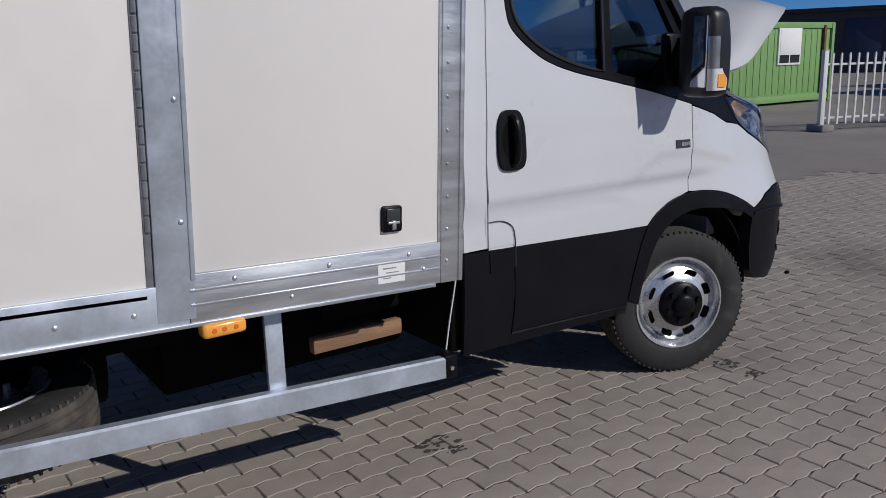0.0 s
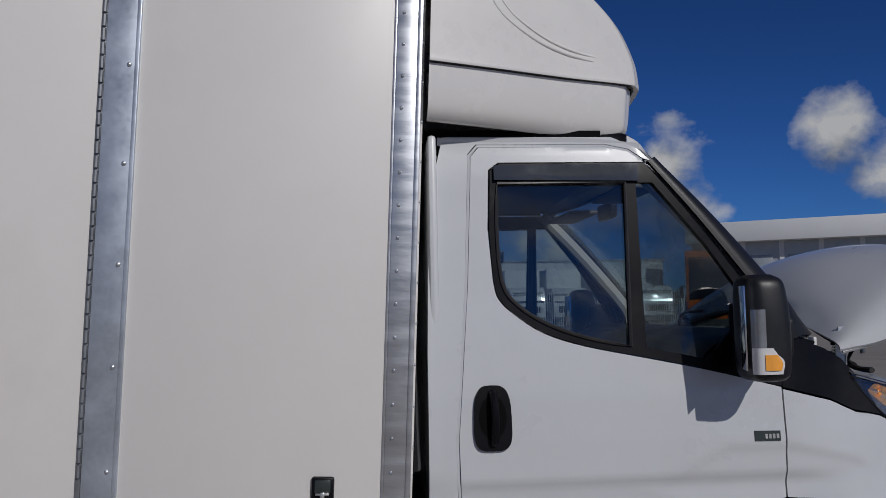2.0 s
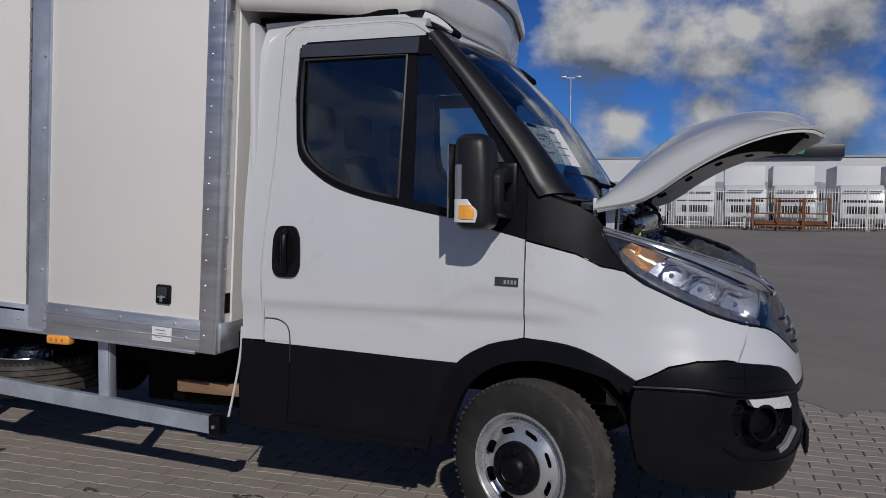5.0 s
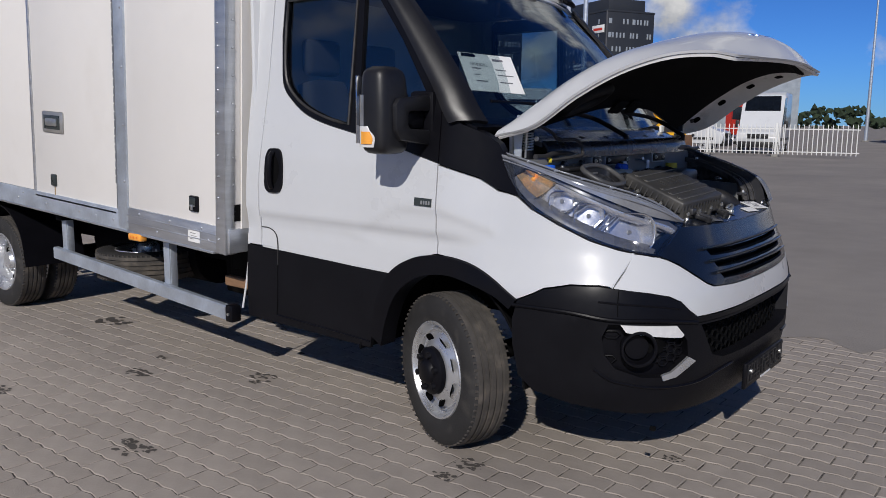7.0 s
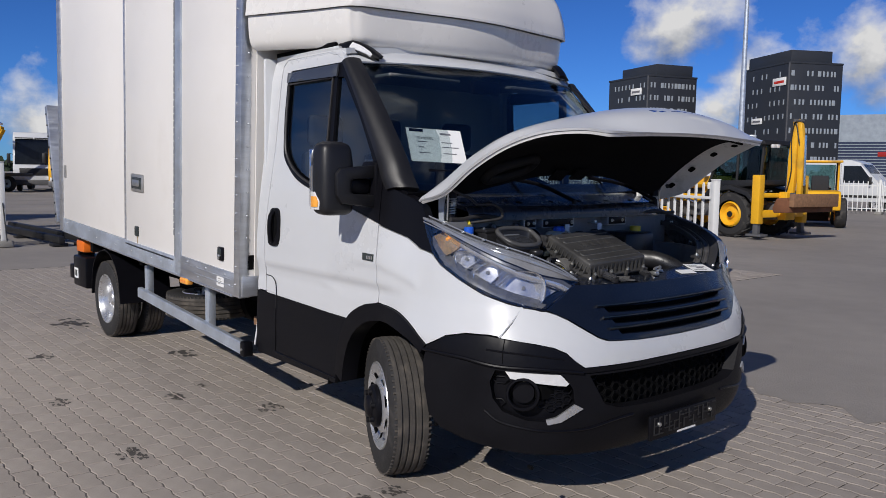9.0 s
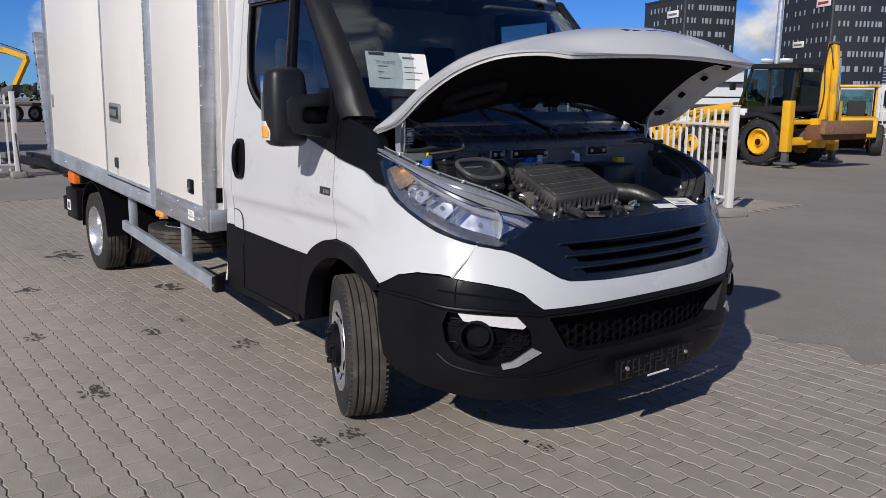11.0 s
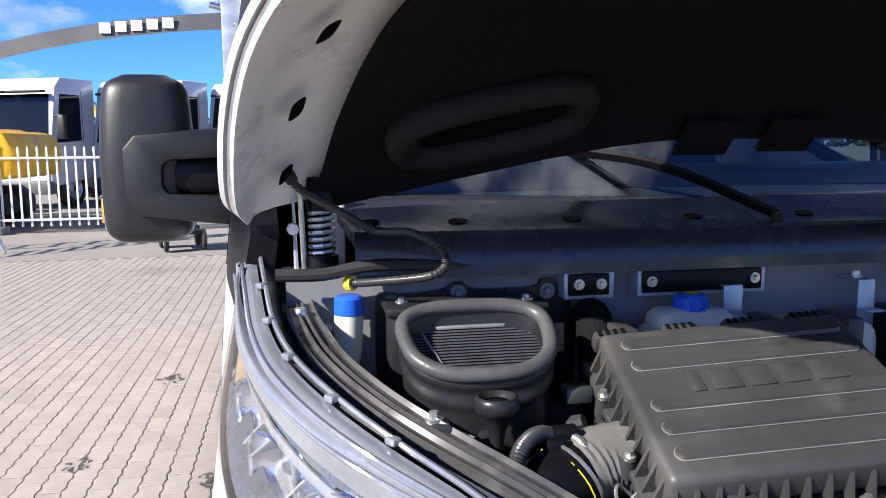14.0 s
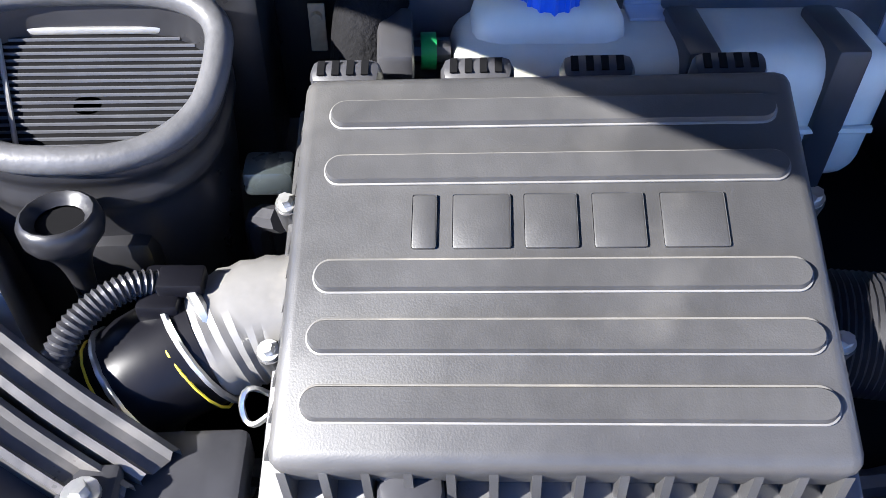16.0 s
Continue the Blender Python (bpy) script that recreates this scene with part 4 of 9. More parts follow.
cells = []
for j in range(4):
    for i in range(25):
        y0, z0 = -0.57 + i * 0.0475, 0.505 + j * 0.045 + (0.0225 if i % 2 else 0)
        if abs(y0) < 0.60 - (0.655 - z0) * 0.55 and z0 < 0.645:
            cells.append((y0, z0))
hexes(cells, inner, 0.055)
for g in (-1, 1):
    fog = part("fog_recess", sheet(bmesh.new(), [(s * -g, z) for s, z in FOG_HOLE], nose_out(-0.045), (), 0.04, 0.0, nose_in), M["satin"], truck, "fog lamp recess with honeycomb")
    hexes([(g * y0, z0) for y0, z0 in [(-0.700 - 0.033 * a, 0.515 + 0.036 * b + 0.018 * (a % 2)) for a in range(4) for b in range(3)] + [(-0.93, 0.635), (-0.935, 0.535)]], fog, 0.035, 0.02)
    c = front(*sy(g * 0.865, 0.585)); d = nose_in(c)
    bm = bmesh.new()
    cyl(bm, c + d * 0.055, c - d * 0.004, 0.062, 0.068, 28, False)
    tube(bm, [c - d * 0.006 + (Vector((0, 0, 1)) * math.sin(a) + d.cross(Vector((0, 0, 1))) * math.cos(a)) * 0.066 for a in [i * math.pi / 10 for i in range(20)]], 0.007, 6, True, 1)
    part("fog_bezel", bm, M["satin"], fog)
    part("fog_lamp", C(c + d * 0.05, c + d * 0.028, 0.05, 0.047, 28), M["satin"], fog, "dark round fog lamp")
    part("reflector_strip", sheet(bmesh.new(), [(s * -g, z) for s, z in [(-0.622, 0.682), (-0.50, 0.676), (-0.398, 0.668), (-0.366, 0.628), (-0.378, 0.618), (-0.48, 0.632), (-0.602, 0.652)]], nose_out(0.006), (), 0.03, 0.03, nose_in), M["reflector"], fog, "white reflector strip")
    part("silver_strip", sheet(bmesh.new(), [(s * -g, z) for s, z in [(-0.345, 0.536), (-0.312, 0.514), (-0.40, 0.462), (-0.455, 0.452), (-0.462, 0.474), (-0.42, 0.484)]], nose_out(0.008), (), 0.03, 0.015, nose_in), M["rim"], fog, "silver painted accent")

# lip under the trim, its pressed crease, and the joint between fender and nose
for g in (-1, 1):
    lip = [nose_out(0.007)(s * -g, z) for s, z in [(-0.96, 0.722), (-0.81, 0.722), (-0.66, 0.702), (-0.47, 0.694), (-0.31, 0.672)]]
    part("trim_lip", T(lip, 0.008, 8), M["satin"], truck, "proud lower lip of the bumper trim")
    crease = [nose_out(0.006)(s * -g, z) for s, z in [(-0.70, 0.768), (-0.62, 0.762), (-0.54, 0.756), (-0.45, 0.745), (-0.38, 0.733)]]
    part("trim_crease", T(crease, 0.0045, 6), M["satin"], truck)
    seam = [nose_out(-0.009)(s * -g, z) for s, z in [sy(-0.815, 0.953), sy(-0.847, 0.915), sy(-0.872, 0.884), sy(-0.897, 0.852), sy(-0.920, 0.818)]]
    part("seam_fill", T(seam, 0.0085, 6), M["white"], truck)
    part("trim_seam", T([nose_out(0.0065)(s * -g, z) for s, z in [(-0.622, 0.814), (-0.628, 0.77), (-0.632, 0.715)]], 0.002, 5), M["under"], truck)

# number plate holder, empty, with its bolts
ph = part("plate_holder", B(1.112, 1.128, -0.27, 0.27, 0.315, 0.43, 0.006), M["satin"], truck, "empty black number plate holder")
rng = random.Random(4)
for i in range(13):
    y0 = -0.245 + i * 0.039
    lo, hi = rng.choice(((0.338, 0.420), (0.338, 0.382), (0.372, 0.420)))
    part("holder_rib", B(1.128, 1.133, y0, y0 + 0.005, lo, hi), M["trimrib"], ph)
    for z0 in rng.sample((0.338, 0.358, 0.378, 0.398, 0.415), 3):
        part("holder_rib", B(1.128, 1.133, y0 + 0.005, y0 + rng.choice((0.020, 0.034)), z0, z0 + 0.005), M["trimrib"], ph)
for y0 in (-0.205, 0.205):
    part("plate_bolt", C((1.128, y0, 0.385), (1.137, y0, 0.385), 0.011, 0.009, 12), M["zinc"], ph)
part("holder_print", B(1.1285, 1.1295, -0.06, 0.09, 0.320, 0.329), M["paper"], ph)

# grille
GR_TOP = [sy(-0.735, 0.935), sy(-0.66, 0.985), sy(-0.585, 1.035), sy(-0.40, 1.028), sy(-0.2, 1.022), sy(0, 1.020)]
GR_LOW = [sy(0, 0.780), sy(-0.10, 0.781), sy(-0.30, 0.785), sy(-0.48, 0.797), sy(-0.53, 0.813), sy(-0.575, 0.842), sy(-0.655, 0.896), sy(-0.70, 0.918)]
louvres = [[sy(-0.44 - k * 0.02, z + 0.010), sy(-0.2, z + 0.002), sy(0, z), sy(0.2, z + 0.002), sy(0.44 + k * 0.02, z + 0.010), sy(0.42 + k * 0.02, z - 0.016), sy(0.2, z - 0.024), sy(0, z - 0.026), sy(-0.2, z - 0.024), sy(-0.42 - k * 0.02, z - 0.016)] for k, z in ((1, 0.925), (0, 0.878), (-1, 0.832))]
grille = part("grille", sheet(bmesh.new(), mirrored(GR_TOP, GR_LOW), nose_out(0.004), louvres, 0.03, 0.05, nose_in), M["navy"], truck, "glossy black grille with three slots")
part("grille_back", sheet(bmesh.new(), mirrored([sy(-0.55, 0.96), sy(0, 0.96)], [sy(0, 0.79), sy(-0.5, 0.80)]), nose_out(-0.05), (), 0.05, 0.0, nose_in), M["under"], grille)
for k, z in ((1.0, 0.938), (0.97, 0.888), (0.93, 0.842)):
    line = [front(*sy(y * k, z + 0.012 * abs(y) ** 2)) - nose_in(front(*sy(y * k, z))) * 0.012 for y in (-0.50, -0.40, -0.25, -0.10, 0.0001, 0.10, 0.25, 0.40, 0.50)]
    part("grille_slat", T(line, 0.010, 8, False, 4, flat=0.6), M["navy"], grille)

# slam panel over the radiator
part("slam_panel", sheet(bmesh.new(), [(0.935, -0.560), (0.90, -0.575), (0.860, -0.52), (0.895, -0.43), (0.898, -0.20), (0.905, 0), (0.880, 0.10), (0.856, 0.30), (0.845, 0.55), (0.90, 0.575), (0.935, 0.560), (0.965, 0.3), (0.974, 0), (0.965, -0.3)], lambda x, y: Vector((x, y, 1.022 + (0.97 - x) * 0.32)), [[(0.935 + 0.013 * math.cos(t), 0.0 + 0.018 * math.sin(t)) for t in [i * math.pi / 6 for i in range(12)]]], 0.04, 0.03, Vector((0, 0, -1))), M["navy"], truck, "black panel above the grille")


def on_panel(x, y, lift=0.0):
    return Vector((x, y, 1.022 + (0.97 - x) * 0.32 + lift))


def label_patch(x, y, w, d, turn, material, name, label=""):
    m = Matrix.Translation(on_panel(x, y, 0.003)) @ Matrix.Rotation(radians(17.7), 4, "Y") @ Matrix.Rotation(radians(turn), 4, "Z")
    return part(name, B(-d / 2, d / 2, -w / 2, w / 2, 0, 0.0012, m=m), material, truck, label), m


lab, lm = label_patch(0.930, 0.26, 0.12, 0.045, -6, M["paper"], "service_label", "small white service label")
lab, lm = label_patch(0.905, 0.41, 0.15, 0.085, -10, M["paper"], "service_label", "white printed service label")
text_bars(lab, lm @ Matrix.Rotation(radians(90), 4, "Z") @ Matrix.Translation((0, 0, 0.0014)), [(-0.06, 0.026, 0.07, 0.004), (-0.06, 0.012, 0.11, 0.003), (-0.02, -0.005, 0.05, 0.012), (-0.06, -0.028, 0.09, 0.003)], M["ink"])
lab, lm = label_patch(0.930, -0.235, 0.12, 0.062, -8, M["satin"], "warning_label", "black label with pale print")
text_bars(lab, lm @ Matrix.Rotation(radians(90), 4, "Z") @ Matrix.Translation((0, 0, 0.0014)), [(-0.05, 0.02 - 0.012 * i, 0.10 - 0.012 * (i % 3), 0.005) for i in range(5)], M["cast"])
bm = bmesh.new()
tube(bm, [on_panel(0.91, 0.03, 0.005), on_panel(0.92, 0.05, 0.025), on_panel(0.905, 0.07, 0.03), on_panel(0.895, 0.04, 0.015), on_panel(0.90, 0.09, 0.005)], 0.006, 8)
cube(bm, 0.892, 0.935, 0.0, 0.03, 1.035, 1.055, 0.006)
part("hood_catch", bm, M["zinc"], truck, "bare metal hood catch")
for y0 in (-0.44, 0.10, 0.56):
    part("panel_bolt", C(on_panel(0.895, y0, 0), on_panel(0.895, y0, 0.01), 0.011, 0.008, 10), M["zinc"], truck)
part("connector_block", tube(B(0.835, 0.885, -0.345, -0.30, 1.055, 1.085, 0.008), [(0.86, -0.33, 1.08), (0.85, -0.38, 1.10), (0.83, -0.40, 1.07), (0.80, -0.41, 1.02)], 0.009, 8, ripple=0.12), M["eplastic"], truck)
part("connector_block", tube(B(0.82, 0.87, -0.10, -0.06, 1.06, 1.095, 0.008), [(0.85, -0.08, 1.085), (0.845, -0.05, 1.095), (0.835, -0.03, 1.06)], 0.010, 8, ripple=0.12), M["eplastic"], truck)

# headlamps
LAMP_OUT = [sx(0.296, 1.300), sx(0.34, 1.225), sx(0.40, 1.150), sx(0.47, 1.103), sx(0.58, 1.052), sx(0.70, 0.997), sx(0.80, 0.962), sy(-0.80, 0.945), sy(-0.735, 0.931)]
LAMP_IN = [sy(-0.665, 0.978), sy(-0.60, 1.022), sy(-0.560, 1.048), sx(0.86, 1.082), sx(0.78, 1.126), sx(0.70, 1.164), sx(0.60, 1.206), sx(0.50, 1.242), sx(0.40, 1.272)]


def bulb(c, r):
    bm = bmesh.new()
    bmesh.ops.create_uvsphere(bm, u_segments=14, v_segments=10, radius=r, matrix=Matrix.Translation(c))
    return bm


def lamp_point(k, v, depth=0.0):
    """k runs along the lamp from its rear tip to the inner end, v from its lower to its upper edge."""
    lo = LAMP_OUT
    hi = [LAMP_OUT[0]] + LAMP_IN[::-1][:8]
    i = k * (len(lo) - 1); j = min(int(i), len(lo) - 2); f = i - j
    a = (lo[j][0] + (lo[j + 1][0] - lo[j][0]) * f, lo[j][1] + (lo[j + 1][1] - lo[j][1]) * f)
    b = (hi[j][0] + (hi[j + 1][0] - hi[j][0]) * f, hi[j][1] + (hi[j + 1][1] - hi[j][1]) * f)
    p = front(a[0] + (b[0] - a[0]) * v, a[1] + (b[1] - a[1]) * v)
    return p + nose_in(p) * depth


for g in (0, 1):
    mk = (lambda b: b) if g == 0 else mirror_y
    lamp = part("headlamp", mk(sheet(bmesh.new(), LAMP_OUT + LAMP_IN, nose_out(-0.07), (), 0.03, 0.0, nose_in)), M["lampdark"], truck, "large swept-back clear headlamp")
    ring = [front(*q) + nose_in(front(*q)) * 0.004 for q in LAMP_OUT + LAMP_IN]
    part("lamp_rim", mk(T(ring, 0.006, 8, True, 3)), M["satin"], lamp, "black lamp surround")
    part("lamp_lens", mk(sheet(bmesh.new(), LAMP_OUT + LAMP_IN, nose_out(0.006), (), 0.03, 0.0, nose_in)), M["clearlens"], lamp, "clear plastic lens").visible_shadow = False
    # lower skirt, silvered reflector groups, eyebrow band, indicator bowl tinted with bulb reflection, dark ends
    skirt = [[lamp_point(k, v, d) for v, d in ((0.03, 0.010), (0.14, 0.018), (0.24, 0.040))] for k in (0.30, 0.42, 0.55, 0.7, 0.85, 0.96)]
    part("lamp_skirt", mk(loft(bmesh.new(), skirt, 4, 3, thick=0.003)), M["lampdark"], lamp, "dark grey lower skirt of the lamp")
    for k, v, r in ((0.42, 0.46, 0.040), (0.555, 0.45, 0.048), (0.74, 0.45, 0.078)):
        c = lamp_point(k, v, 0.026); d = -nose_in(c)
        u = d.cross(Vector((0, 0, 1))).normalized(); w = u.cross(d)
        rows = [[c - d * dd + (u * math.copysign(abs(math.cos(a)) ** 0.7, math.cos(a)) * 1.25 + w * math.copysign(abs(math.sin(a)) ** 0.7, math.sin(a))) * rr for a in [i * math.pi / 8 for i in range(16)]] for rr, dd in ((r, 0.0), (r * 0.92, 0.012), (r * 0.74, 0.030), (r * 0.48, 0.045), (r * 0.22, 0.053), (r * 0.02, 0.055))]
        part("reflector_bowl", mk(loft(bmesh.new(), rows, 2, 2, True)), M["bowl"], lamp, "silvered reflector")
        part("bowl_ring", mk(T(rows[0], 0.0035, 6, True, 1)), M["chrome"], lamp)
        part("bulb_cap", mk(C(c - d * 0.054, c - d * 0.020, 0.010, 0.008, 12)), M["galvdark"], lamp)
    for i, k in enumerate((0.475, 0.505, 0.61, 0.635, 0.655)):
        fin = [[lamp_point(k + (0.012 if i % 2 else 0.0) * v, v, d) for d in (0.020, 0.055)] for v in (0.26, 0.48, 0.70)]
        part("reflector_fin", mk(loft(bmesh.new(), fin, 3, 2, thick=0.003)), M["bowl"], lamp)
    wall_ = [[lamp_point(k, v, 0.058) for v in (0.20, 0.5, 0.78)] for k in (0.32, 0.45, 0.6, 0.75, 0.88)]
    part("reflector_panel", mk(loft(bmesh.new(), wall_, 3, 3, thick=0.003)), M["bowl"], lamp, "silver back of the reflectors")
    tip = [[lamp_point(k, v, 0.018) for v in (0.04, 0.5, 0.96)] for k in (0.02, 0.06, 0.10, 0.135)]
    part("lamp_tip", mk(loft(bmesh.new(), tip, 3, 3, thick=0.004)), M["navy"], lamp, "dark rear end of the lamp")
    brow = [[lamp_point(k, v, d) for v, d in ((0.70, 0.040), (0.76, 0.016), (0.86, 0.010))] for k in (0.33, 0.42, 0.54, 0.68, 0.82, 0.95)]
    part("lamp_brow", mk(loft(bmesh.new(), brow, 4, 3, thick=0.004)), M["bowl"], lamp, "silver eyebrow band over the reflectors")
    band = [[lamp_point(k, v, 0.014) for v in (0.87, 0.93, 0.985)] for k in (0.14, 0.24, 0.40, 0.5, 0.65, 0.8, 0.97)]
    part("lamp_band", mk(loft(bmesh.new(), band, 3, 3, thick=0.004)), M["lampdark"], lamp, "dark upper band of the lamp")
    end = [[lamp_point(k, v, d) for v, d in ((0.05, 0.02), (0.4, 0.034), (0.82, 0.02))] for k in (0.885, 0.93, 0.985)]
    part("lamp_end", mk(loft(bmesh.new(), end, 3, 3, thick=0.004)), M["navy"], lamp)
    fan = [[lamp_point(k, v, dv) for v, dv in ((0.22, 0.016), (0.42, 0.044), (0.66, 0.048), (0.86, 0.016))] for k in (0.145, 0.20, 0.26, 0.325)]
    part("indicator_bowl", mk(loft(bmesh.new(), fan, 3, 3, thick=0.004)), M["warmchrome"], lamp, "silver indicator bowl coloured with the amber bulb's reflection")
    c = lamp_point(0.215, 0.55, 0.046)
    part("indicator_bulb", mk(bulb(c, 0.009)), M["amber"], lamp, "amber indicator bulb")
    part("indicator_skirt", mk(loft(bmesh.new(), [[lamp_point(k, v, 0.016) for v in (0.03, 0.12, 0.22)] for k in (0.145, 0.22, 0.32)], 3, 3, thick=0.003)), M["lampdark"], lamp)
    # lamp housing top: clear-edged shelf with clips, then the three rubber rails
    edge_o = [(0.30, 1.305, -0.932), (0.422, 1.272, -0.920), (0.54, 1.240, -0.906), (0.646, 1.211, -0.878), (0.745, 1.180, -0.825), (0.828, 1.150, -0.758), (0.890, 1.108, -0.668), (0.930, 1.062, -0.585)]
    rail_o = [(0.475, 1.252, -0.914)] + edge_o[2:]
    shelf_w = (1, 1, 1, 1, 1, 0.9, 0.65, 0.2)
    rows = [[Vector((x + dx * q, y + dy * q, z + dz * q)) for (x, z, y), q in zip(edge_o, shelf_w)] for dx, dy, dz in ((0.006, -0.006, -0.006), (0.0, 0.0, 0.002), (-0.006, 0.008, 0.006), (-0.016, 0.021, 0.006))]
    brow_o = [front(*q) - nose_in(front(*q)) * 0.006 for q in [LAMP_OUT[0]] + LAMP_IN[::-1][:6] + [LAMP_IN[2]]]
    over = [brow_o, [a * 0.5 + Vector((x, y, z)) * 0.5 - nose_in(a) * 0.007 + Vector((0, 0, 0.006)) for a, (x, z, y) in zip(brow_o, edge_o)], [Vector((x + 0.006, y - 0.006, z - 0.005)) for x, z, y in edge_o]]
    part("lens_top", mk(loft(bmesh.new(), over, 6, 5, thick=0.004)), M["shelfclear"], lamp, "clear lens top reflecting the sky")
    part("lamp_shelf", mk(loft(bmesh.new(), rows, 3, 5, thick=0.008)), M["shelfclear"], lamp, "clear ridged top edge of the lamp")
    for dx, dy, dz, r in ((0.010, -0.014, -0.015, 0.003), (0.002, -0.003, 0.001, 0.0035), (-0.020, 0.028, 0.014, 0.004)):
        part("shelf_ridge", mk(T([Vector((x + dx * q, y + dy * q, z + dz * q)) for (x, z, y), q in zip(edge_o, shelf_w)], r, 6)), M["shelfclear"], lamp)
    rows = [[Vector((x - 0.022, y + 0.030, z + 0.010)) for x, z, y in edge_o], [Vector((x - 0.05, y + 0.06, z - 0.025)) for x, z, y in edge_o], [Vector((x - 0.075, y + 0.075, z - 0.02)) for x, z, y in edge_o]]
    part("lamp_channel", mk(loft(bmesh.new(), rows, 3, 5, thick=0.006)), M["eplastic"], lamp)
    # two broad rubber rails, each a low channel with raised edges
    for a0, a1 in ((0.056, 0.078), (0.082, 0.106)):
        prof = [(0.0, -0.012), (0.0, 0.011), (0.16, 0.014), (0.28, 0.008), (0.72, 0.008), (0.84, 0.015), (1.0, 0.012), (1.0, -0.012)]
        rows = [[Vector((x - (a0 + (a1 - a0) * f), y + (a0 + (a1 - a0) * f) * 0.93, z - 0.012 + h)) for x, z, y in rail_o] for f, h in prof]
        part("seal_rail", mk(loft(bmesh.new(), rows, 1, 5)), M["rail"], lamp, "worn black rubber seal rail")
    for x, z, y in (edge_o[1], edge_o[2], edge_o[3], edge_o[4], edge_o[5]):
        part("lamp_clip", mk(B(-0.009, 0.009, -0.007, 0.007, 0, 0.010, 0.003, m=Matrix.Translation((x - 0.018, y + 0.022, z + 0.008)) @ Matrix.Rotation(0.6, 4, "Z"))), M["shelfclear"], lamp)
    part("lamp_bolt", mk(C((0.436, -0.838, 1.236), (0.436, -0.838, 1.252), 0.012, 0.009, 8)), M["zinc"], lamp)


# ---- hood, propped open ----
HOOD_NEAR = [
    [(0.262, -0.932, 1.380), (0.272, -0.880, 1.410), (0.312, -0.60, 1.465), (0.350, -0.30, 1.516)],
    [(0.450, -0.944, 1.425), (0.395, -0.855, 1.498), (0.405, -0.58, 1.575), (0.415, -0.29, 1.622)],
    [(0.620, -0.928, 1.540), (0.550, -0.825, 1.605), (0.552, -0.56, 1.675), (0.560, -0.28, 1.728)],
    [(0.780, -0.890, 1.630), (0.715, -0.775, 1.690), (0.720, -0.52, 1.748), (0.730, -0.26, 1.790)],
    [(0.930, -0.825, 1.684), (0.885, -0.700, 1.730), (0.895, -0.46, 1.782), (0.905, -0.23, 1.816)],
    [(1.045, -0.715, 1.700), (1.030, -0.600, 1.728), (1.045, -0.40, 1.768), (1.055, -0.20, 1.790)],
    [(1.112, -0.600, 1.690), (1.120, -0.500, 1.693), (1.138, -0.33, 1.697), (1.155, -0.16, 1.701)]]
HOOD_MID = [(0.358, 0, 1.526), (0.42, 0, 1.636), (0.565, 0, 1.745), (0.735, 0, 1.803), (0.91, 0, 1.828), (1.06, 0, 1.798), (1.16, 0, 1.702)]
HOOD = [r + [c] + [(x, -y, z) for x, y, z in r[::-1]] for r, c in zip(HOOD_NEAR, HOOD_MID)]


def hood_at(u, v):
    """A point of the hood's skin and its outward normal: u over the rows from the hinge, v across from the near edge."""
    def p(a, b):
        a, b = min(max(a, 0), 5.999), min(max(b, 0), 7.999)
        i, j = int(a), int(b)
        f, g = a - i, b - j
        q = [Vector(HOOD[i + di][j + dj]) for di in (0, 1) for dj in (0, 1)]
        return (q[0] * (1 - g) + q[1] * g) * (1 - f) + (q[2] * (1 - g) + q[3] * g) * f
    n = (p(u + 0.1, v) - p(u - 0.1, v)).cross(p(u, v + 0.1) - p(u, v - 0.1)).normalized()
    if n.z < 0:
        n = -n
    return p(u, v), n


hood = part("hood", loft(bmesh.new(), HOOD, 6, 5, thick=0.010), M["white"], truck, "white hood propped wide open")
under_rows = []
for i, r in enumerate(HOOD):
    row = []
    for j in range(9):
        p, n = hood_at(min(max(i, 0.05), 5.96), min(max(j, 0.04), 7.96))
        row.append(p - n * 0.015)
    under_rows.append(row)
part("hood_inner_panel", loft(bmesh.new(), under_rows, 5, 4, thick=0.012), M["hoodin"], hood, "pale painted inner panel of the hood")
lin = []
for u in (0.08, 0.8, 1.7, 2.8, 3.8, 4.7, 5.55):
    w = 1.22 if u < 4 else 1.15
    lin.append([hood_at(u, v)[0] - hood_at(u, v)[1] * (0.044 if 0 < k < 6 else 0.034) for k, v in enumerate((w, w + 0.15, 3, 4, 5, 7.85 - w, 8 - w))])
part("hood_liner", loft(bmesh.new(), lin, 5, 4, thick=0.014), M["liner"], hood, "black insulation mat under the hood")
# the moulded duct shape in the mat
c0, n0 = hood_at(1.10, 2.15)
ax = (hood_at(1.10, 2.8)[0] - hood_at(1.10, 1.5)[0]).normalized(); bx = n0.cross(ax)
ring = [c0 - n0 * 0.062 + ax * 0.15 * math.copysign(abs(math.cos(t)) ** 0.6, math.cos(t)) + bx * 0.062 * math.copysign(abs(math.sin(t)) ** 0.7, math.sin(t)) for t in [i * math.pi / 10 for i in range(20)]]
part("liner_duct", tube(bmesh.new(), ring, 0.026, 14, True, 2), M["felt"], hood, "raised oval duct rim in the mat")
bm = bmesh.new()
bm.faces.new([bm.verts.new(q) for q in ring])
bmesh.ops.solidify(bm, geom=list(bm.faces), thickness=0.006)
part("duct_mouth", bm, M["under"], hood)
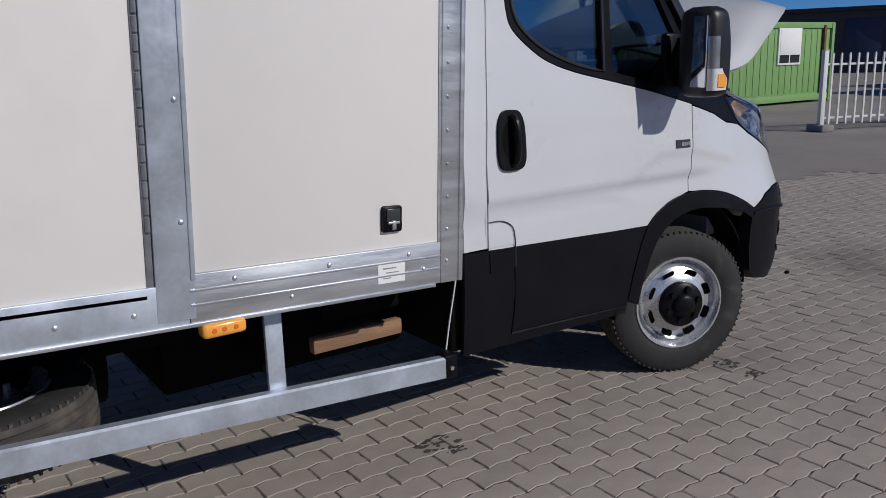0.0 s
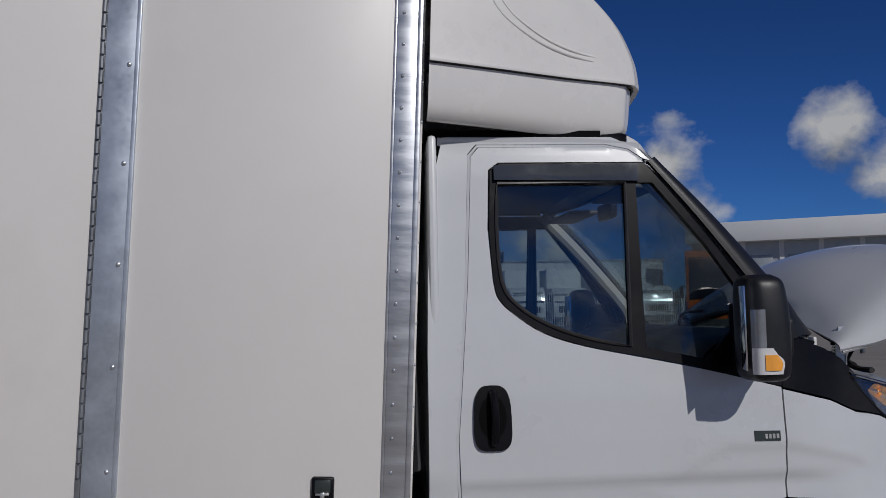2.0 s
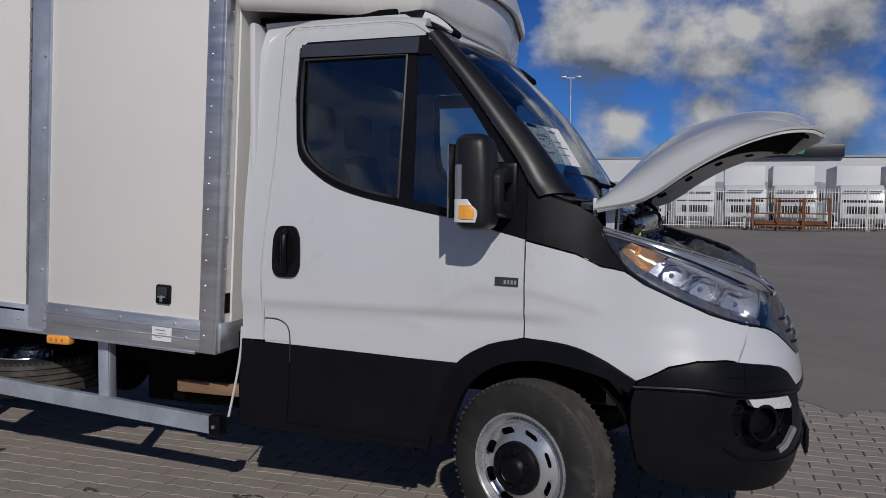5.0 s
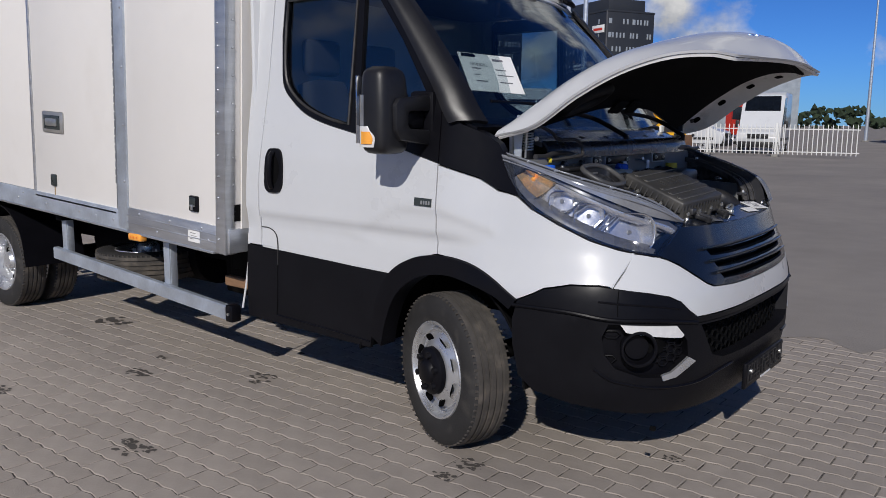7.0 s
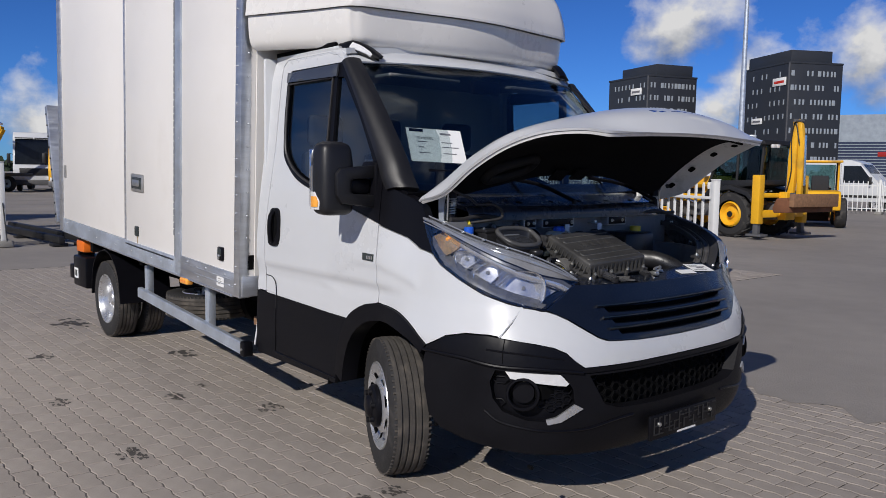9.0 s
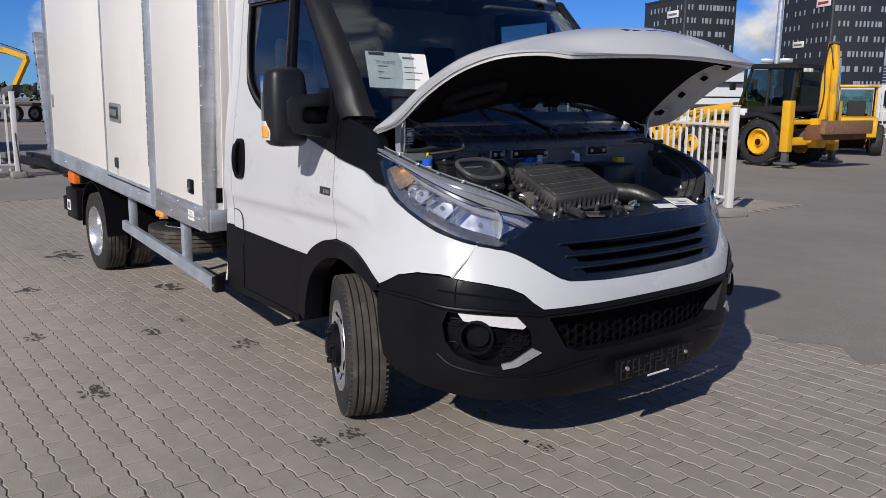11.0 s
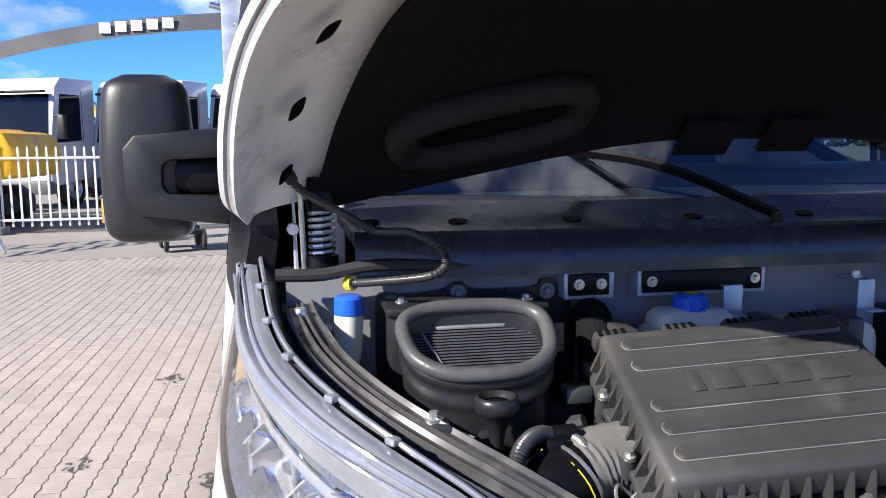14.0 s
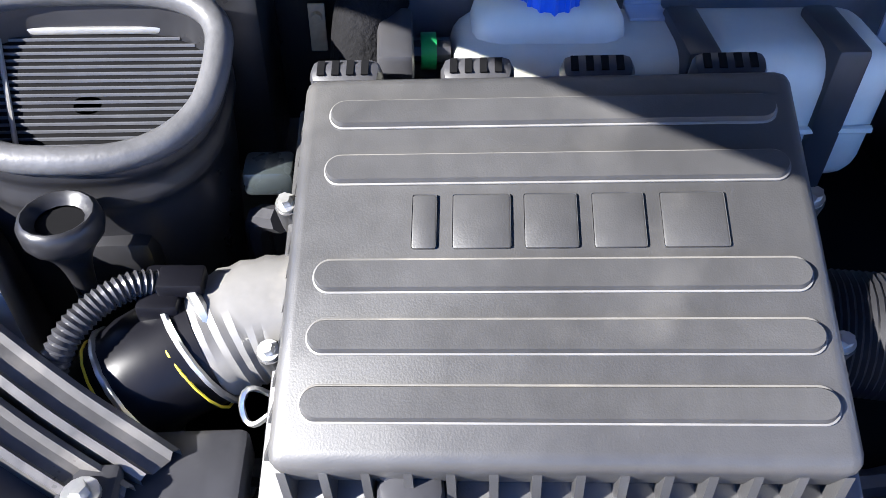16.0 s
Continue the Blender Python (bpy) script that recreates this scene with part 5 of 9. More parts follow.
for u, v in ((1.0, 0.78), (1.9, 0.75), (2.9, 0.72), (3.9, 0.70), (4.9, 0.7), (4.9, 7.3), (3.9, 7.3), (2.9, 7.28), (1.9, 7.25), (1.0, 7.22)):
    p, n = hood_at(u, v)
    t = (hood_at(u + 0.3, v)[0] - hood_at(u - 0.3, v)[0]).normalized(); s = n.cross(t)
    o = [p - n * 0.0300 + t * 0.024 * math.copysign(abs(math.cos(a)) ** 0.6, math.cos(a)) + s * 0.015 * math.copysign(abs(math.sin(a)) ** 0.6, math.sin(a)) for a in [i * math.pi / 8 for i in range(16)]]
    bm = bmesh.new()
    bm.faces.new([bm.verts.new(q) for q in o])
    bmesh.ops.solidify(bm, geom=bm.faces, thickness=0.004)
    part("access_hole", bm, M["under"], hood, "dark oval access hole")
for u, v in ((0.85, 0.95), (0.85, 7.05)):
    p, n = hood_at(u, v)
    part("hood_plug", C(p - n * 0.040, p - n * 0.026, 0.010, 0.012, 12), M["seal"], hood)
for y0 in (-0.14, 0.02):
    p, n = hood_at(0.25, 4 + y0 * 3.3)
    part("liner_tab", B(-0.045, 0.035, -0.05, 0.05, -0.012, 0.0, 0.004, m=Matrix.Translation(p - n * 0.05) @ Matrix.Rotation(radians(-42), 4, "Y")), M["liner"], hood)
# name on the hood's front edge, as plain blue blocks
for i, (a, w) in enumerate(((2.78, 0.040), (3.13, 0.095), (3.53, 0.085), (3.98, 0.085), (4.43, 0.090))):
    p, n = hood_at(4.62, a + 0.22)
    t = (hood_at(5.0, a)[0] - hood_at(4.5, a)[0]).normalized(); s = n.cross(t).normalized()
    m = Matrix.Translation(p) @ Matrix((t, s, n)).transposed().to_4x4()
    part("hood_letter_block", B(-0.046, 0.046, -w / 2, w / 2, 0.002, 0.016, 0.003, m=m), M["logo"], hood, "blue chrome block of the maker's name")
# hinges, springs, cable
for g in (-1, 1):
    sp = part("hood_spring", T([(0.335 + 0.020 * math.cos(a), g * 0.797 + 0.020 * math.sin(a), 1.318 + a * 0.0018) for a in [i * math.pi / 4 for i in range(60)]], 0.0042, 6, False, 1), M["zinc"], truck, "bare steel hood spring")
    part("spring_core", C((0.335, g * 0.797, 1.25), (0.334, g * 0.797, 1.43), 0.013, 0.013, 12), M["satin"], sp)
    part("spring_cup", C((0.337, g * 0.797, 1.26), (0.334, g * 0.797, 1.322), 0.027, 0.027, 16), M["satin"], sp)
    part("spring_cap", C((0.334, g * 0.797, 1.398), (0.332, g * 0.797, 1.455), 0.025, 0.025, 16), M["satin"], sp)
    part("hinge_arm", loft(bmesh.new(), [[(0.30, g * 0.842, 1.290), (0.296, g * 0.842, 1.38), (0.31, g * 0.845, 1.47)], [(0.33, g * 0.838, 1.290), (0.335, g * 0.840, 1.38), (0.36, g * 0.845, 1.47)]], 4, 3, thick=0.004), M["galv"], truck, "bright pressed hood hinge")
    part("hinge_rod", C((0.342, g * 0.828, 1.295), (0.350, g * 0.832, 1.43), 0.005, 0.005, 8), M["zinc"], truck)
    part("hinge_plate", B(0.238, 0.252, g * 0.775 - 0.022, g * 0.775 + 0.022, 1.288, 1.43, 0.004), M["hoodin"], truck, "white painted hinge plate")
    part("hinge_shelf", B(0.235, 0.335, g * 0.815 - 0.055, g * 0.815 + 0.055, 1.282, 1.290, 0.003), M["hoodin"], truck)
    part("hinge_bolt", C((0.40, g * 0.845, 1.375), (0.41, g * 0.845, 1.375), 0.011, 0.009, 8), M["zinc"], truck)
p, n = hood_at(0.85, 0.95)
part("hood_cable", T([p - n * 0.015, p - n * 0.045 + Vector((-0.01, 0.01, -0.01)), (0.430, -0.765, 1.400), (0.430, -0.715, 1.372), (0.480, -0.665, 1.372), (0.492, -0.625, 1.350), (0.490, -0.612, 1.322), (0.500, -0.640, 1.306), (0.450, -0.715, 1.292), (0.410, -0.762, 1.284)], 0.0068, 12, sub=14, ripple=0.10), M["seal"], truck, "black sheathed cable hanging from the hood")
part("cable_tie", C((0.420, -0.752, 1.286), (0.412, -0.761, 1.284), 0.012, 0.012, 10), M["yellowcap"], truck)

# ---- cowl under the windscreen ----
def cowl_front(y):
    return 0.402 - 0.03 * y * y if abs(y) < 0.6 else 0.391 - 0.16 * (abs(y) - 0.6)


def cowl_z(x, y):
    return 1.358 + (cowl_front(y) - x) * 0.30


edge_f = [(y, cowl_front(y)) for y in (0.745, 0.65, 0.55, 0.40, 0.2, 0, -0.2, -0.40, -0.55, -0.65, -0.745)]
edge_b = [(y, cowl_front(y) - 0.205 + 0.05 * y * y) for y in (-0.78, -0.60, -0.25, 0, 0.25, 0.60, 0.78)]
cowl = part("cowl", sheet(bmesh.new(), edge_b + edge_f, lambda y, x: Vector((x, y, cowl_z(x, y))), [], 0.04, 0.02, Vector((0, 0, -1))), M["cowl"], truck, "dark dusty plastic cowl with oval plugs")
for y0 in (-0.715, -0.562, -0.355, -0.125, 0.10, 0.33, 0.56):
    x0 = cowl_front(y0) - 0.052
    bm = bmesh.new()
    rim_, low_ = [], []
    for k in range(16):
        a = 2 * math.pi * k / 16
        yy, xx = y0 + 0.018 * math.cos(a), x0 + 0.012 * math.sin(a)
        zz = cowl_z(xx, yy)
        rim_.append(bm.verts.new((xx, yy, zz + 0.0025)))
    bm.faces.new(rim_)
    bmesh.ops.solidify(bm, geom=list(bm.faces), thickness=0.003)
    part("cowl_plug", bm, M["under"], cowl)
rows = [[(cowl_front(y) + d, y, z) for y in (-0.745, -0.65, -0.55, -0.3, 0, 0.3, 0.55, 0.65, 0.745)] for d, z in ((0.001, 1.356), (0.016, 1.345), (0.026, 1.325), (0.030, 1.290))]
part("cowl_face", loft(bmesh.new(), rows, 4, 5, thick=0.01), M["cowl"], cowl)
part("cowl_under", B(0.2, 0.375, -0.745, 0.745, 1.25, 1.275), M["under"], cowl)
part("cowl_seal", T([(0.420, g * y, z) for g, y, z in ((-1, 0.875, 1.303), (-1, 0.80, 1.302), (-1, 0.715, 1.314), (-1, 0.57, 1.309), (-1, 0.34, 1.307), (1, 0, 1.303), (1, 0.34, 1.307), (1, 0.57, 1.309), (1, 0.715, 1.314), (1, 0.80, 1.302), (1, 0.875, 1.303))], 0.011, 10), M["seal"], truck, "black rubber bulkhead seal")
for y0, turn, ln in ((-0.10, 0, 0.62), (0.62, 0, 0.60)):
    a = Vector((0.385, y0 + 0.12, 1.378)); b = Vector((0.175, y0 - 0.24, 1.500))
    wp = part("wiper", T([a, a + (b - a) * 0.5 + Vector((0.01, 0, 0.025)), b], 0.012, 8, flat=0.6), M["satin"], truck, "black windscreen wiper")
    part("wiper_cap", C(a - Vector((0, 0, 0.03)), a + Vector((0.003, 0, 0.004)), 0.013, 0.011, 14), M["satin"], wp)
    part("wiper_blade", T([b + Vector((0.03, 0.12, -0.07)), b + Vector((0.012, 0, 0.012)), b + Vector((-0.06, -0.42, 0.03))], 0.008, 6), M["satin"], wp)

# ---- engine bay ----
part("bulkhead", B(0.315, 0.376, -0.86, 0.86, 0.60, 1.288), M["bay"], truck, "grey painted bulkhead")
for g in (-1, 1):
    part("inner_wing", loft(bmesh.new(), [[(x, g * (0.765 - 0.16 * max(0, (x - 0.50) / 0.3)), z) for x in (0.36, 0.44, 0.54, 0.64, 0.74)] for z in (0.55, 0.90, 1.13)], 3, 4, thick=0.02), M["bay"], truck, "grey painted inner wing")
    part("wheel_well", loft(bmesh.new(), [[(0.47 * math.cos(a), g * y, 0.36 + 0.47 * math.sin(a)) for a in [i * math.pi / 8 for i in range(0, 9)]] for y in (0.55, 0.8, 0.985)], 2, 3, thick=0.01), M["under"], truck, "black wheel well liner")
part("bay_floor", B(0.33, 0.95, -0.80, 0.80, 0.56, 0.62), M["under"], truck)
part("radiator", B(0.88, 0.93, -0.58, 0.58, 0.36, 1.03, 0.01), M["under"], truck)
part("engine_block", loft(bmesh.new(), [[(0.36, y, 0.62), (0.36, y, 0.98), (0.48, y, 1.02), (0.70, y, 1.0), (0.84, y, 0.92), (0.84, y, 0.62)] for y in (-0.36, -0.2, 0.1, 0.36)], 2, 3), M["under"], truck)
# air cleaner: lid, ribs, ledge, bolts
LID = Matrix.Translation((0.748, -0.221, 1.180)) @ Matrix((Vector((0.9287, 0.0, -0.3709)), Vector((0.0321, 0.9962, 0.0805)), Vector((0.3695, -0.0866, 0.9252)))).transposed().to_4x4() @ Matrix.Rotation(radians(-3.2), 4, "Z")
HX, HY = 0.152, 0.188


def lid_point(u, w, h=0.0):
    """u across from the near side 0..1, w from the back 0..1, h over the lid."""
    taper = 0.99 + 0.01 * w
    return LID @ Vector((-HX + 2 * HX * w, (-HY + 2 * HY * u) * taper, h))


air = part("air_cleaner", cube(bmesh.new(), -HX, HX, -HY, HY, -0.055, 0.0, 0.012, m=LID, seg=3), M["airbox"], truck, "dusty black ribbed air cleaner box")
part("air_cleaner_base", B(-HX - 0.008, HX + 0.006, -HY - 0.012, HY + 0.012, -0.17, -0.070, 0.02, m=LID), M["eplastic"], air)
part("air_cleaner_ledge", B(-HX - 0.010, HX + 0.022, -HY - 0.018, HY + 0.018, -0.074, -0.060, 0.004, m=LID), M["airbox"], air)
for w, a, b in ((0.130, 0.060, 0.955), (0.290, 0.060, 0.960), (0.570, 0.058, 0.962), (0.715, 0.056, 0.964), (0.865, 0.054, 0.965)):
    pts = []
    for i in range(17):
        t = math.pi / 2 + math.pi * i / 16
        pts.append((a + 0.030 + 0.030 * math.cos(t), w + 0.040 * math.sin(t)))
    for i in range(17):
        t = -math.pi / 2 + math.pi * i / 16
        pts.append((b - 0.030 + 0.030 * math.cos(t), w + 0.040 * math.sin(t)))
    bm = bmesh.new()
    top = [bm.verts.new(lid_point(x + (0.004 if x < 0.5 else -0.004), w + (y - w) * 0.82, 0.0058)) for x, y in pts]
    low = [bm.verts.new(lid_point(x, y, 0.0006)) for x, y in pts]
    bm.faces.new(top)
    for i in range(len(pts)):
        k = (i + 1) % len(pts)
        bm.faces.new((low[i], low[k], top[k], top[i]))
    part("lid_ridge", bm, M["airbox"], air)
    # pale tube round each ridge carries edge wear and its highlight as colour
    part("ridge_edge", T([lid_point(x, y, 0.0012) for x, y in pts], 0.0011, 5, True, 0), M["elbow"], air, "pale ridge edge, wear and highlight in its colour")
# maker's name on the lid, as plain raised blocks
for a, b in ((0.238, 0.285), (0.315, 0.425), (0.450, 0.550), (0.578, 0.675), (0.705, 0.825)):
    m = LID @ Matrix.Translation((-HX + 2 * HX * 0.432, -HY + 2 * HY * (a + b) / 2, 0))
    hw = HY * (b - a)
    part("lid_letter_block", cube(bmesh.new(), -0.0215, 0.0215, -hw, hw, 0.0004, 0.0022, 0.0018, m=m, seg=2), M["airbox"], air)
for i in range(14):
    u = 0.02 + i * 0.96 / 13
    for side_w in (1,):
        p = lid_point(u, 1.0, -0.005)
        bm = bmesh.new()
        vs = [bm.verts.new(LID @ (LID.inverted() @ p + Vector(q))) for q in ((0, -0.003, -0.012), (0, 0.003, -0.012), (0.018, 0.003, -0.056), (0.018, -0.003, -0.056), (-0.004, -0.003, -0.056), (-0.004, 0.003, -0.056))]
        for f in ((0, 1, 2, 3), (0, 4, 5, 1), (0, 3, 4), (1, 5, 2)):
            bm.faces.new([vs[k] for k in f])
        part("lid_tooth", bm, M["airbox"], air)
for i in range(11):
    w = 0.06 + i * 0.088
    p = LID.inverted() @ lid_point(0.0, w, -0.012)
    bm = bmesh.new()
    vs = [bm.verts.new(LID @ (p + Vector(q))) for q in ((-0.003, 0, 0), (0.003, 0, 0), (0.003, -0.016, -0.048), (-0.003, -0.016, -0.048), (-0.003, 0.004, -0.048), (0.003, 0.004, -0.048))]
    for f in ((0, 1, 2, 3), (0, 4, 5, 1), (0, 3, 4), (1, 5, 2)):
        bm.faces.new([vs[k] for k in f])
    part("lid_tooth", bm, M["airbox"], air)
for u, w in ((-0.045, 0.30), (-0.045, 0.70), (1.045, 0.30), (1.045, 0.68), (0.07, 1.075), (0.35, 1.075), (0.64, 1.075), (0.93, 1.075)):
    p = lid_point(u, w, -0.058); up_ = (LID.to_3x3() @ Vector((0, 0, 1)))
    part("lid_lug", C(p - up_ * 0.02, p + up_ * 0.012, 0.011, 0.010, 12), M["airbox"], air)
    part("lid_bolt", cyl(C(p + up_ * 0.012, p + up_ * 0.016, 0.0085, 0.0085, 14), p + up_ * 0.016, p + up_ * 0.024, 0.0055, 0.005, 6), M["zinc"], air)
for u in (0.07, 0.36, 0.62, 0.90):
    p = lid_point(u, -0.045, -0.028)
    bm = bmesh.new()
    q = LID.inverted() @ p
    cube(bm, q.x - 0.016, q.x + 0.010, q.y - 0.030, q.y + 0.030, q.z - 0.020, q.z + 0.014, 0.010, m=LID)
    part("lid_hook", bm, M["eplastic"], air)
    for k in range(4):
        part("hook_slot", B(q.x - 0.010, q.x + 0.004, q.y - 0.022 + k * 0.012, q.y - 0.016 + k * 0.012, q.z + 0.0135, q.z + 0.0150, m=LID), M["under"], air)
# intake elbow, sensor and hoses beside the air cleaner
el = part("intake_elbow", T([(0.715, -0.365, 1.045), (0.720, -0.43, 1.045), (0.735, -0.475, 1.035)], 0.050, 18, sub=8, ripple=0.02), M["elbow"], truck, "grey ribbed intake elbow")
part("hose_clip", T([(0.735 + 0.054 * math.cos(a) * 0.5, -0.478 + 0.018 * math.cos(a), 1.035 + 0.054 * math.sin(a)) for a in [i * math.pi / 8 for i in range(16)]], 0.005, 6, True, 2), M["zinc"], el)
sensor = part("flow_sensor", T([(0.735, -0.475, 1.035), (0.752, -0.52, 1.022), (0.765, -0.545, 1.00)], 0.050, 16, sub=3), M["satin"], truck, "black air flow sensor")
hose = part("intake_hose", T([(0.765, -0.545, 1.00), (0.775, -0.575, 0.96), (0.77, -0.59, 0.88), (0.74, -0.59, 0.78)], 0.055, 16, sub=6, ripple=0.03), M["satin"], truck, "black intake hose")
plug = part("sensor_plug", cube(B(0.700, 0.748, -0.520, -0.488, 1.070, 1.090, 0.004), 0.712, 0.736, -0.505, -0.470, 1.086, 1.100, 0.003), M["satin"], truck)
ax_ = Vector((0.030, -0.070, -0.035)).normalized(); u_ = ax_.cross(Vector((0, 0, 1))).normalized(); w_ = u_.cross(ax_)
for c_, r_, m_, nm_ in ((Vector((0.735, -0.480, 1.033)), 0.0535, "zinc", "hose_clamp"), (Vector((0.757, -0.532, 1.010)), 0.0535, "zinc", "hose_clamp"), (Vector((0.739, -0.489, 1.028)), 0.0525, "yellowcap", "clamp_mark"), (Vector((0.761, -0.541, 1.005)), 0.0525, "yellowcap", "clamp_mark")):
    ring_ = part(nm_, T([c_ + (u_ * math.cos(a) + w_ * math.sin(a)) * r_ for a in [k * math.pi / 10 for k in range(20)]], 0.003 if m_ == "zinc" else 0.0012, 6, True, 1), M[m_], truck)
    ring_.location = (-0.008, -0.005, 0.030)
sheath = part("wire_sheath", T([(0.718, -0.495, 1.082), (0.728, -0.522, 1.094), (0.748, -0.548, 1.092), (0.772, -0.568, 1.078), (0.790, -0.580, 1.045), (0.795, -0.585, 0.98)], 0.0105, 12, sub=14, ripple=0.10), M["eplastic"], truck, "black ribbed wire sheath")
band = part("yellow_band", T([(0.772 + 0.03 * math.sin(a), -0.555 - 0.03 * math.sin(a) * 0.5, 0.99 + 0.054 * math.cos(a)) for a in [i * 0.3 for i in range(8)]], 0.004, 6), M["yellowcap"], truck)
clip = part("spring_clip", T([(0.795 + 0.012 * math.sin(a), -0.425 + 0.018 * math.cos(a), 1.03 + 0.01 * math.sin(2 * a)) for a in [i * math.pi / 6 for i in range(12)]], 0.0025, 5, True, 2), M["zinc"], truck)
part("dip_hose", T([(0.775, -0.480, 0.90), (0.790, -0.475, 0.95), (0.798, -0.472, 0.995)], 0.020, 12, ripple=0.06, sub=8), M["eplastic"], truck)
for k in range(3):
    part("hose_band", T([(0.790 + 0.003 * k + 0.022 * math.cos(a), -0.474 + 0.022 * math.sin(a), 0.958 + 0.014 * k) for a in [i * math.pi / 6 for i in range(12)]], 0.003, 5, True, 1), M["cast"], truck)
part("feed_pipe", T([(0.62, -0.43, 1.10), (0.60, -0.455, 1.08), (0.57, -0.46, 0.98), (0.56, -0.45, 0.85)], 0.012, 8), M["eplastic"], truck)
part("engine_plug", B(0.585, 0.620, -0.458, -0.415, 1.125, 1.150, 0.006), M["badge"], truck)
for o in (el, sensor, hose, plug, sheath, band, clip):
    o.location = (-0.008, -0.005, 0.030)
# big oval cabin air duct with its pleated filter
OC, OX, OY = Vector((0.580, -0.580, 1.221)), 0.070, 0.113


def oval(k, dz, ex=1.0):
    out = []
    for i in range(28):
        a = 2 * math.pi * i / 28
        c, s = math.cos(a), math.sin(a)
        q = Vector((math.copysign(abs(c) ** 0.72, c) * OX * k, math.copysign(abs(s) ** 0.72, s) * OY * k * (1 - 0.16 * c), dz))
        q.z += -0.54 * q.x
        out.append(OC + q)
    return out


duct = part("air_duct", loft(bmesh.new(), [oval(1.0, 0.0), oval(1.03, -0.012), oval(0.98, -0.025), oval(1.02, -0.040), oval(0.97, -0.055), oval(0.96, -0.09), oval(0.90, -0.17), oval(0.85, -0.27)], 3, 1, True), M["ductdark"], truck, "large oval black air duct")
part("duct_lip", T(oval(0.96, 0.002), 0.0115, 14, True, 2), M["lip"], duct, "thick rounded duct lip with grey sheen in its colour")
part("duct_inside", loft(bmesh.new(), [oval(0.90, 0.0), oval(0.87, -0.03), oval(0.84, -0.07)], 2, 1, True), M["ductdark"], duct)
# pale bars over a black sheet: bright pleat tops and shaded gaps as colour
for i in range(21):
    x = -0.060 + i * 0.0058
    hy = OY * 0.90 * max(0.3, 1 - (abs(x) / 0.072) ** 3.4) * (1 - 0.16 * x / OX)
    z = OC.z - 0.026 - 0.54 * x
    part("filter_pleat", B(OC.x + x, OC.x + x + 0.0014, OC.y - hy, OC.y + hy, z - 0.0022, z), M["pleat"], duct)
part("filter_rim", B(OC.x - 0.062, OC.x - 0.058, OC.y - 0.062, OC.y + 0.066, OC.z + 0.004, OC.z + 0.010, 0.001), M["cast"], duct, "pale edge of the pleated filter")
part("filter_frame", loft(bmesh.new(), [oval(0.89, -0.0285), oval(0.1, -0.0285)], 2, 1, True), M["under"], duct)
part("duct_rib", T([OC + Vector((-0.052, -0.078, 0.004)), OC + Vector((0.052, -0.045, -0.052))], 0.0022, 6, sub=0), M["cast"], duct)
part("duct_ear", loft(bmesh.new(), [[(0.688 + r * math.cos(a), -0.580 + r * math.sin(a), z) for a in [i * math.pi / 8 for i in range(16)]] for r, z in ((0.018, 1.162), (0.026, 1.170), (0.031, 1.163), (0.030, 1.150), (0.022, 1.140), (0.013, 1.122), (0.009, 1.095), (0.009, 1.06))], 3, 1, True), M["ductdark"], duct, "round duct spigot")
part("ear_hole", C((0.688, -0.580, 1.148), (0.688, -0.580, 1.160), 0.0185, 0.0185, 16), M["under"], duct)
part("duct_bracket", B(0.60, 0.66, -0.60, -0.53, 1.06, 1.11, 0.015), M["ductdark"], duct)
part("duct_box", B(0.385, 0.478, -0.700, -0.448, 1.04, 1.250, 0.012), M["ductdark"], duct)
flange = curve2([(-0.712, 1.05), (-0.714, 1.235), (-0.700, 1.262), (-0.672, 1.258), (-0.60, 1.263), (-0.582, 1.274), (-0.562, 1.274), (-0.545, 1.263), (-0.44, 1.262), (-0.425, 1.274), (-0.400, 1.272), (-0.372, 1.235), (-0.362, 1.15), (-0.366, 1.05)], 3)
part("duct_flange", sheet(bmesh.new(), flange, lambda y, z: Vector((0.388, y, z)), (), 0.04, 0.012, Vector((-1, 0, 0))), M["ductdark"], duct, "black flange bolted to the bulkhead")
part("box_lid", B(0.383, 0.482, -0.705, -0.440, 1.238, 1.2535, 0.005), M["ductdark"], duct)
for x0, y0, z0 in ((0.388, -0.688, 1.245), (0.388, -0.572, 1.258), (0.388, -0.415, 1.255)):
    part("flange_bolt", cyl(C((x0, y0, z0), (x0 + 0.004, y0, z0), 0.014, 0.014, 14), (x0 + 0.004, y0, z0), (x0 + 0.012, y0, z0), 0.008, 0.007, 6), M["galvdark"], duct)
for x0, y0 in ((0.432, -0.675), (0.450, -0.470)):
    part("box_bolt", cyl(C((x0, y0, 1.2535), (x0, y0, 1.256), 0.011, 0.011, 14), (x0, y0, 1.256), (x0, y0, 1.262), 0.006, 0.006, 6), M["zinc"], duct)
# washer filler and coolant tank
wf = part("washer_filler", T([(0.420, -0.760, 1.235), (0.422, -0.764, 1.18), (0.437, -0.780, 1.10), (0.44, -0.785, 1.00), (0.44, -0.78, 0.88)], 0.024, 16), M["tank"], truck, "milky washer filler neck")
part("washer_cap", cyl(C((0.420, -0.760, 1.236), (0.420, -0.760, 1.262), 0.0245, 0.0235, 22), (0.420, -0.760, 1.262), (0.420, -0.760, 1.266), 0.0235, 0.019, 22), M["blue"], wf, "bright blue filler cap")
part("filler_strap", B(0.385, 0.415, -0.80, -0.785, 1.20, 1.215, 0.004), M["cast"], wf)
tank = part("coolant_tank", B(0.365, 0.485, -0.235, 0.175, 1.03, 1.175, 0.032, seg=4), M["tank"], truck, "milky coolant expansion tank")
